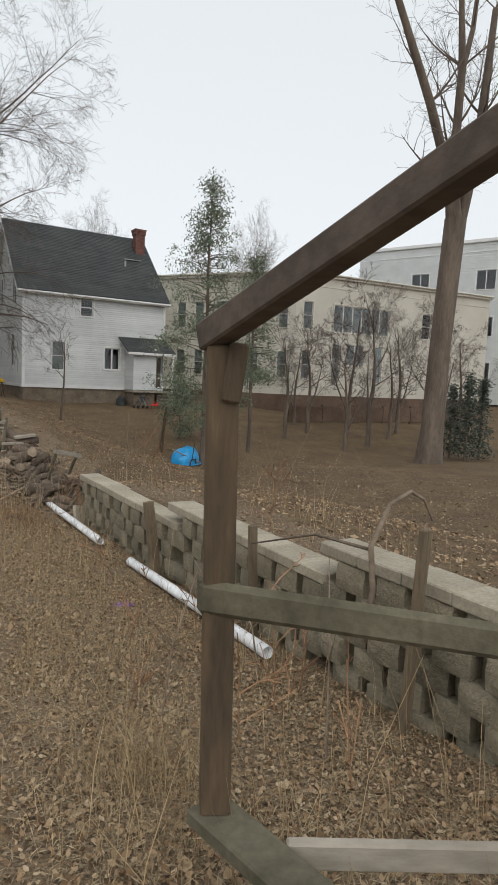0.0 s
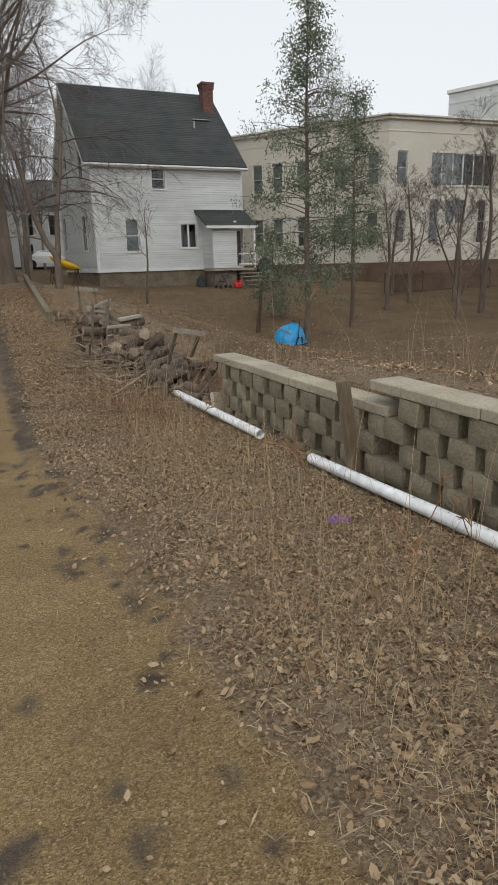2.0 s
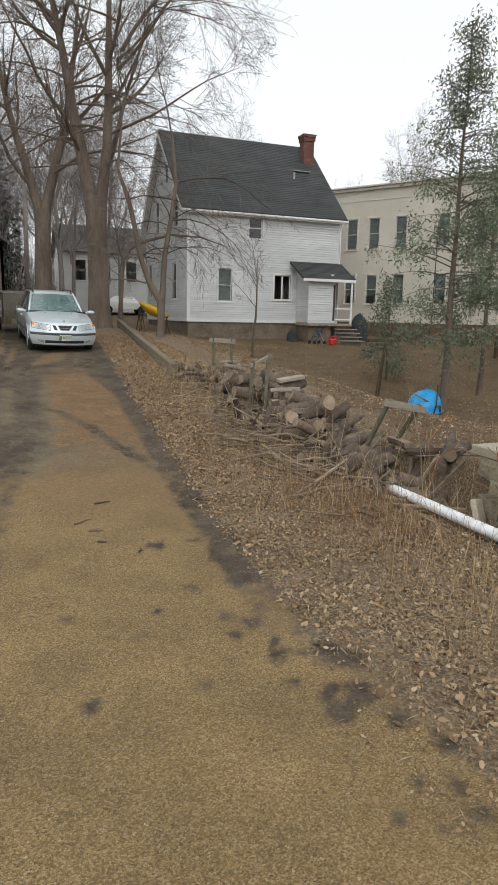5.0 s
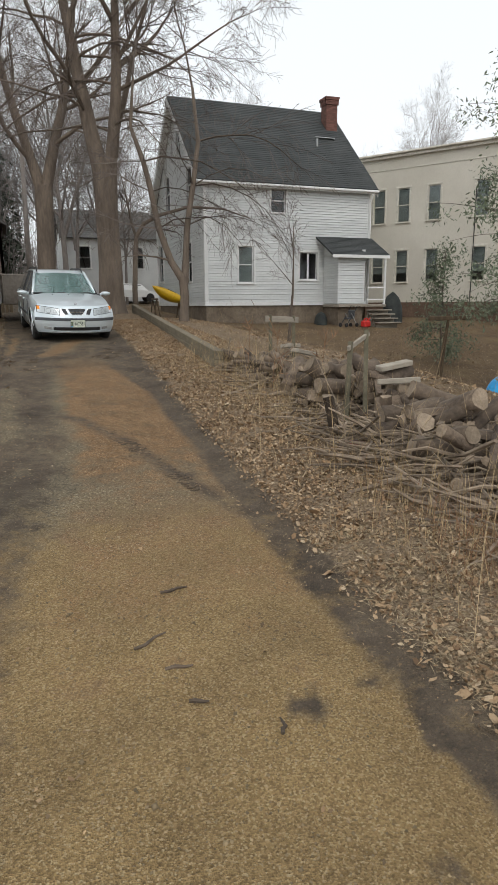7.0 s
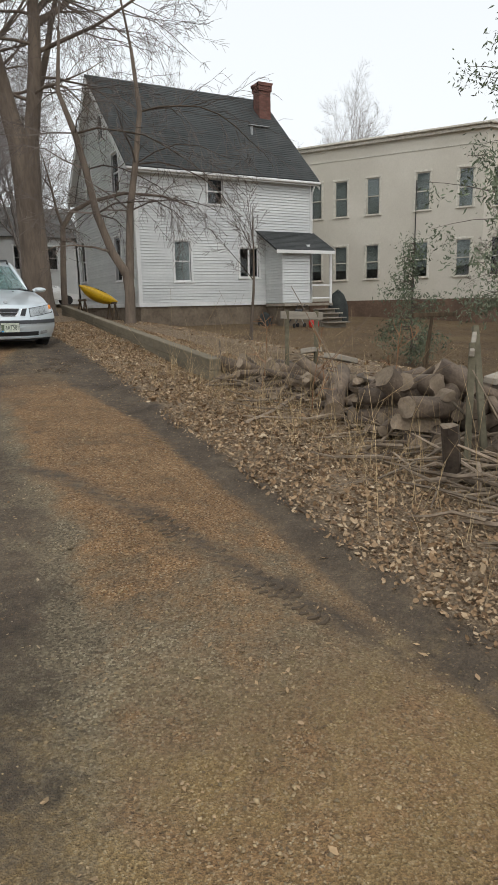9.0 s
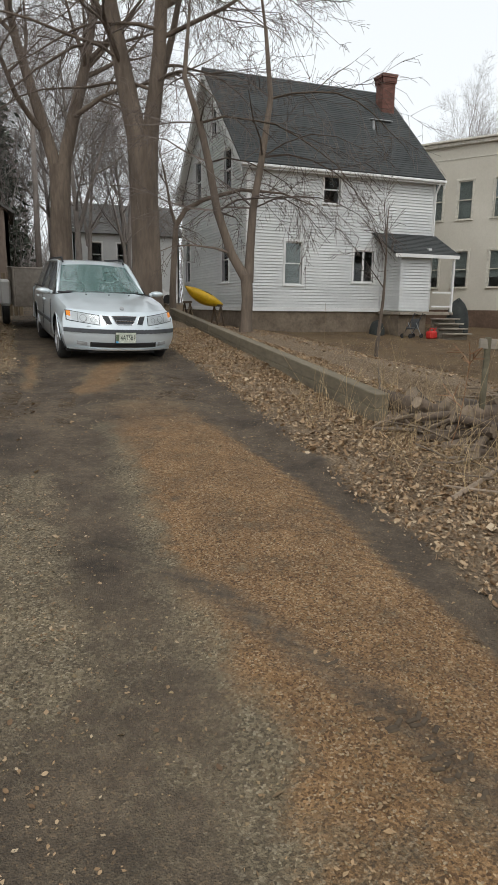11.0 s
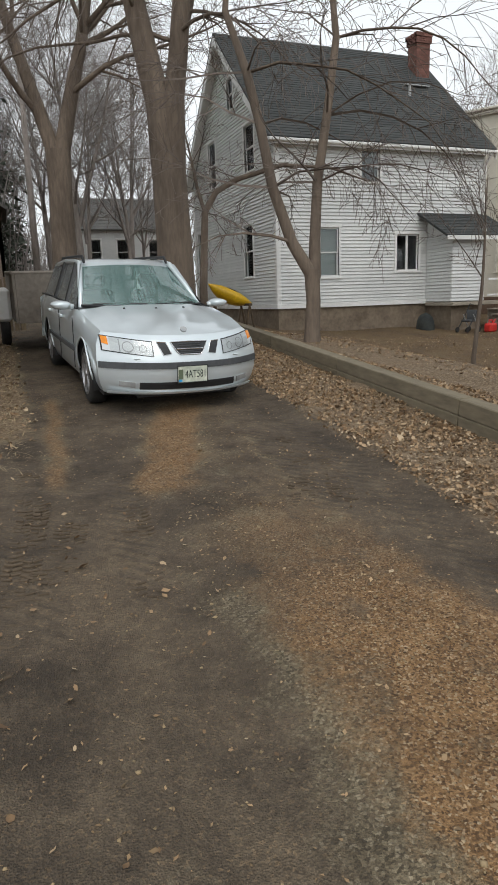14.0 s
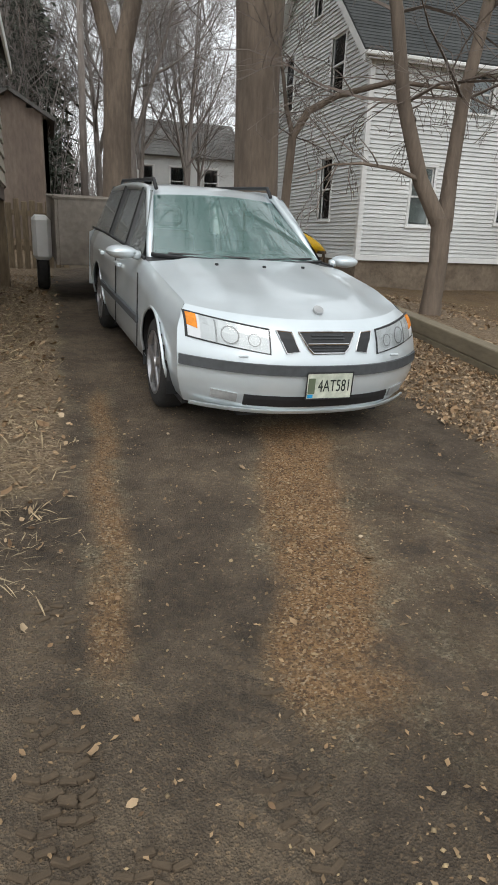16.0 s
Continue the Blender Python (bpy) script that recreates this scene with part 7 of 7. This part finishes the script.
def turned(rng, n, tilt):
    """Random turns: yaw all round, tilt by up to about tilt radians."""
    a, b, c = rng.uniform(0, 6.283, n), rng.normal(0, tilt, n), rng.normal(0, tilt, n)
    ca, sa, cb, sb, cc, sc = np.cos(a), np.sin(a), np.cos(b), np.sin(b), np.cos(c), np.sin(c)
    rx = np.zeros((n, 3, 3))
    rx[:, 0, 0], rx[:, 1, 1], rx[:, 1, 2], rx[:, 2, 1], rx[:, 2, 2] = 1, cb, -sb, sb, cb
    ry = np.zeros((n, 3, 3))
    ry[:, 1, 1], ry[:, 0, 0], ry[:, 0, 2], ry[:, 2, 0], ry[:, 2, 2] = 1, cc, sc, -sc, cc
    rz = np.zeros((n, 3, 3))
    rz[:, 2, 2], rz[:, 0, 0], rz[:, 0, 1], rz[:, 1, 0], rz[:, 1, 1] = 1, ca, -sa, sa, ca
    return rz @ ry @ rx


def strew(name, shape, faces, x, y, size, tilt, lift, mat, label, category, seed, flat=1.0):
    rng = np.random.default_rng(seed)
    n = len(x)
    s = size * rng.lognormal(0, 0.38, n)
    v = np.einsum("nij,kj->nki", turned(rng, n, tilt), np.array(shape) * (1, 1, flat)) * s[:, None, None]
    v += np.stack([x, y, land(x, y) + lift + rng.uniform(0, abs(lift), n)], -1)[:, None, :]
    k = len(shape)
    f = (np.array(faces)[None] + (np.arange(n) * k)[:, None, None]).reshape(-1, len(faces[0]))
    tagged(new(name, np_mesh(name, v.reshape(-1, 3), f, mat)), label, category, kind="stuff")


LEAF = [(-0.5, 0, 0.06), (-0.15, 0.3, 0.12), (0.25, 0.24, 0.02), (0.55, 0, 0.16), (0.25, -0.26, 0.06), (-0.15, -0.3, 0.1), (0, 0, -0.03)]
LEAF_FACES = [(0, 6, 1), (1, 6, 2), (2, 6, 3), (3, 6, 4), (4, 6, 5), (5, 6, 0)]
STRAW = [(-0.5, -0.02, 0), (0.0, -0.03, 0.05), (0.5, 0.01, 0), (0.0, 0.03, 0.05)]
STRAW_FACES = [(0, 1, 3), (1, 2, 3)]
CHIP = [(-0.5, -0.1, 0), (-0.1, -0.28, 0.1), (0.5, 0.05, 0.02), (-0.05, 0.26, 0.06)]
CHIP_FACES = [(0, 1, 3), (1, 2, 3)]
STONE = [(-0.5, 0, 0), (0, -0.45, 0.05), (0.5, 0.05, 0), (0.05, 0.45, -0.05), (0.02, 0, 0.4), (0, 0, -0.4)]
STONE_FACES = [(0, 1, 4), (1, 2, 4), (2, 3, 4), (3, 0, 4), (1, 0, 5), (2, 1, 5), (3, 2, 5), (0, 3, 5)]


def build_litter():
    rng = np.random.default_rng(12)

    def bank(x, y):
        e = edge_x(y)
        return ((0.1 * step(x, e - 0.5, e - 0.1) + 0.9 * step(x, e - 0.1, e + 0.6)) * (1 - step(y, 7, 9.5)) + step(x, e - 0.12, e + 0.1) * step(y, 7, 9.5)) * (0.75 + 0.25 * np.sin(3.1 * x + 1.7 * y) * np.sin(2.3 * y - x))

    x, y = scatter(rng, 190000, -0.9, 2.45, 0.2, 27, bank)
    strew("fallen_leaves", LEAF, LEAF_FACES, x, y, 0.0245, 0.55, 0.008, M_LEAF, "deep brown and pale fallen leaves along the drive", "leaves", 1)
    x, y = scatter(rng, 75000, 2.8, 16, -2, 34, lambda x, y: np.exp(-((x - 2.8) / 7.5)) + 0.25)
    strew("fallen_leaves", LEAF, LEAF_FACES, x, y, 0.034, 0.4, 0.005, M_LEAF, "scattered brown leaves on the yard grass", "leaves", 2)
    x, y = scatter(rng, 22000, -6, -1.85, 6, 30, lambda x, y: np.maximum(step(-x, 2.5, 3.4), step(-x, 1.85, 2.2) * step(y, 21, 22.4)) * 0.7 + 0.06 * step(y, 15, 19))
    strew("fallen_leaves", LEAF, LEAF_FACES, x, y, 0.033, 0.4, 0.008, M_LEAF, "pale fallen leaves along the muddy verge", "leaves", 3)
    x, y = scatter(rng, 26000, -4.2, -1.8, 19.5, 29, lambda x, y: np.maximum(step(-x, 2.4, 3.0), step(-x, 1.9, 2.25) * step(y, 20.6, 22.0)))
    strew("flattened_straw", STRAW, STRAW_FACES, x, y, 0.07, 0.3, 0.012, M_STRAW, "pale flattened straw along the muddy verge", "straw", 9)
    x, y = scatter(rng, 120000, -0.6, 2.4, 0.3, 12, bank)
    strew("flattened_straw", STRAW, STRAW_FACES, x, y, 0.042, 0.25, 0.012, M_STRAW, "fine flattened straw among the leaves", "straw", 6)
    x, y = scatter(rng, 70000, -2.6, 0.7, 7, 24, lambda x, y: 0.03 + 0.75 * zone_masks(x, y)[3] * (1 - 0.85 * zone_masks(x, y)[2]) + 0.06 * step(y, 14, 18))
    strew("wood_chips", CHIP, CHIP_FACES, x, y, 0.0145, 0.25, 0.002, M_CHIP, "small orange-brown chips trodden into the drive", "wood chips", 4)
    x, y = scatter(rng, 5000, -2.6, 0.7, 9, 24, lambda x, y: 0.1 + 0.3 * np.exp(-(((y - 19.4) / 1.2) ** 2)))
    strew("fallen_leaves", LEAF, LEAF_FACES, x, y, 0.02, 0.4, 0.003, M_LEAF, "few small leaves trodden into the drive", "leaves", 7)

    x, y = scatter(rng, 5200, -3.0, -1.3, 13.6, 17.2, lambda x, y: 0.85 * step(-x, 1.6, 1.95) * (0.5 + 0.5 * np.sin(5 * x + 2 * y) * np.sin(3.1 * y - 2 * x)) + 0.05)
    strew("fallen_leaves", LEAF, LEAF_FACES, x, y, 0.013, 0.3, 0.002, M_LEAF, "small pale leaf scraps lying on the olive gravel", "leaves", 8)

    def gravel(x, y):
        m = zone_masks(x, y)
        return (1 - m[0]) * (1 - 0.85 * m[2]) * (0.25 + 0.75 * step(-y, -14, -11) + 0.35 * m[3])

    x, y = scatter(rng, 90000, -3.0, 0.4, 0.5, 24, gravel)
    strew("drive_pebbles", STONE, STONE_FACES, x, y, 0.0105, 0.4, -0.001, M_PEBBLE, "small tan pebbles bedded in the drive", "gravel", 5, 0.6)
    # dry stalks and grass tufts
    r = random.Random(21)
    g = Geo()
    for i in range(1900):
        if i < 420:
            y0 = r.uniform(0.6, 8)
            x0 = float(edge_x(y0)) + r.uniform(0.5, 3.0)
        elif i < 1000:
            y0 = r.gauss(11.0, 1.6)
            x0 = 1.35 + r.gauss(0, 0.5)
        elif i < 1250:
            y0, x0 = r.uniform(14.5, 19.5), 1.6 + r.gauss(0, 0.3)
        elif i >= 1500:
            y0, x0 = r.uniform(12.0, 18.8), 1.15 + r.gauss(0, 0.28)
        else:
            y0, x0 = r.uniform(3, 16), 2.9 + abs(r.gauss(0, 1.2))
        if x0 < float(edge_x(y0)) + 0.25 or (2.35 < x0 < 2.85 and y0 < 10.2):
            continue
        h = r.uniform(0.12, 0.5) if r.random() < 0.85 else r.uniform(0.5, 1.15)
        a = r.uniform(0, 6.28)
        lean = r.uniform(0.05, 0.5) if i < 1500 else r.uniform(0.2, 1.2)
        h *= 1.0 if i < 1500 else 0.75
        z0 = land_z(x0, y0)
        g.tube([(x0, y0, z0 - 0.02), (x0 + lean * 0.3 * h * math.cos(a), y0 + lean * 0.3 * h * math.sin(a), z0 + h * 0.55), (x0 + lean * h * math.cos(a), y0 + lean * h * math.sin(a), z0 + h)], [0.0022, 0.0017, 0.0008], 3, caps=False)
    solo("dry_stalks", g, M_DRYGRASS, "thin dry weed stalks among the leaves", "stalks", kind="stuff")
    g, weeds = Geo(), Geo()
    for i in range(3600):
        cx, cy = ((0.55 + r.gauss(0, 0.16), 2.3 + r.gauss(0, 0.22)) if i % 12 == 0 else (0.45 + r.gauss(0, 0.4), r.uniform(0.8, 4.5)) if i % 3 == 0 else (1.35 + r.gauss(0, 0.34), r.gauss(10.9, 0.8)) if i % 3 == 1 else (1.2 + r.gauss(0, 0.5), r.uniform(4, 9)))
        if cx < float(edge_x(cy)) + 0.2 or (2.35 < cx < 2.85 and cy < 10.2):
            continue
        h, a, k = r.uniform(0.06, 0.24) if i % 12 else r.uniform(0.1, 0.32), r.uniform(0, 6.28), r.uniform(0.2, 1.1)
        (weeds if i % 3 == 1 else g).tube([(cx, cy, land_z(cx, cy) - 0.01), (cx + math.cos(a) * h * k * 0.35, cy + math.sin(a) * h * k * 0.35, land_z(cx, cy) + h * 0.65), (cx + math.cos(a) * h * k, cy + math.sin(a) * h * k, land_z(cx, cy) + h)], [0.002, 0.0017, 0.0006] if i % 3 == 1 else [0.0012, 0.001, 0.0005], 3, caps=False)
    solo("dry_grass", g, M_DRYGRASS, "low tufts of dry straw-coloured grass", "grass", kind="stuff")
    solo("dead_weeds", weeds, M_REDWEED, "red-brown patch of dead weeds before the wood heap", "weeds", kind="stuff")
    # bare branching weeds
    for k, (x0, y0, h) in enumerate(((1.25, 2.6, 0.8), (1.7, 2.9, 0.95), (1.55, 1.9, 0.7), (2.05, 3.1, 0.75), (0.75, 3.2, 0.6), (1.2, 4.4, 0.7), (1.95, 4.6, 0.6), (1.75, 6.3, 0.8), (2.2, 9.2, 0.95), (1.4, 8.1, 0.55), (2.25, 10.6, 0.9), (3.1, 5.2, 0.9), (3.2, 8.6, 1.0), (1.5, 16.2, 0.9), (1.75, 15.4, 0.8), (1.45, 17.2, 0.8))):
        w = Bark(700 + k)
        w.limb((0, 0, -0.03), (w.rng.uniform(-0.25, 0.25), w.rng.uniform(-0.25, 0.25), 1), h, 0.0055, 1, 3, 0.22, 0.1, 0.0, 0.7)
        ob = solo("bare_weed", w.small, M_REDWEED, "thin branching bare weed standing in the leaves", "weed", group="bare weeds")
        ob.matrix_world = pose(x0, y0, land_z(x0, y0))
    # thin canes standing in the bank
    for x0, y0, h, a in ((1.05, 13.2, 1.0, 2.2), (1.5, 15.6, 1.3, 2.6), (0.9, 3.0, 0.9, 0.5), (1.6, 2.2, 1.1, 1.0), (1.9, 3.4, 0.8, 2.0), (2.9, 9.2, 1.2, 1.2), (2.2, 10.6, 1.4, 1.5), (1.5, 10.9, 0.9, 2.5)):
        z0 = land_z(x0, y0)
        d = Vector((math.cos(a), math.sin(a), 0))
        gg = Geo().tube([(x0, y0, z0 - 0.05), Vector((x0, y0, z0 + h * 0.5)) + d * 0.12 * h, Vector((x0, y0, z0 + h)) + d * 0.4 * h], [0.008, 0.006, 0.003], 5)
        gg.tube([Vector((x0, y0, z0 + h * 0.5)) + d * 0.12 * h, Vector((x0, y0, z0 + h * 0.8)) - d * 0.15 * h], [0.004, 0.002], 4)
        solo("bare_cane", gg, M_STICK, "thin bare weed cane standing in the leaves", "cane", group="bare canes")


build_litter()


# ---- tyre marks: rows of low mud lugs ----
def build_tyre_marks(line, seed):
    r = random.Random(seed)
    g = Geo()
    line = [Vector((*p, 0)) for p in line]
    k = 0
    for a, b in zip(line, line[1:]):
        d = (b - a).normalized()
        w = Vector((-d.y, d.x, 0))
        for s in np.arange(0, (b - a).length, 0.05):
            k += 1
            for u, skew in ((-0.066, 24), (-0.022, -18), (0.022, 18), (0.066, -24)):
                if r.random() < 0.3:
                    continue
                p = a + d * (s + (0.025 if u > 0 else 0)) + w * (u + r.gauss(0, 0.003))
                m = Matrix.Translation((p.x, p.y, land_z(p.x, p.y) + r.uniform(-0.002, 0.003))) @ pose(0, 0, 0, r.gauss(0, 4), r.gauss(0, 4), math.degrees(math.atan2(d.y, d.x)) + skew + r.gauss(0, 5))
                g.cbox((-0.009, -0.024, -0.012), (0.009, 0.024, r.uniform(-0.001, 0.005)), 0.003, m)
    solo("tyre_marks", g, M_MUD, "tyre tread pressed into the brown mud", "tyre marks", kind="stuff")


build_tyre_marks([(-2.42, 18.1), (-2.22, 19.1), (-2.1, 20.0), (-2.12, 20.8)], 1)
build_tyre_marks([(-2.26, 18.9), (-1.98, 19.4), (-1.9, 19.8)], 2)
build_tyre_marks([(-0.3, 19.5), (0.02, 20.3), (0.22, 21.3)], 3)
build_tyre_marks([(-0.6, 19.5), (-0.2, 20.3), (0.02, 21.2)], 4)
build_tyre_marks([(-1.66, 18.9), (-1.56, 19.6), (-1.5, 20.4)], 5)
build_tyre_marks([(-0.46, 13.1), (-0.63, 13.6), (-0.82, 14.45), (-1.0, 14.95)], 6)


# ---- few dark twigs lying on the gravel ----
def build_drive_twigs():
    r = random.Random(61)
    for x, y, yaw, ln in ((-1.09, 11.5, 4, 0.16), (-1.25, 10.76, -3, 0.13), (-1.33, 11.02, 22, 0.2), (-1.23, 10.49, -30, 0.09), (-0.96, 10.22, 70, 0.1), (-1.6, 6.6, 12, 0.14), (-1.35, 5.4, -10, 0.2)):
        pts = []
        for f in (-0.5, -0.2, 0.15, 0.5):
            px, py = x + ln * f * math.cos(math.radians(yaw)) + r.gauss(0, 0.005), y + ln * f * math.sin(math.radians(yaw)) + r.gauss(0, 0.008)
            pts.append((px, py, land_z(px, py) + 0.006))
        solo("twig", Geo().tube(pts, [0.008, 0.01, 0.008, 0.004], 6), M_LOGBARK, "short dark twig lying on the gravel", "twig", group="twigs on the drive")


build_drive_twigs()
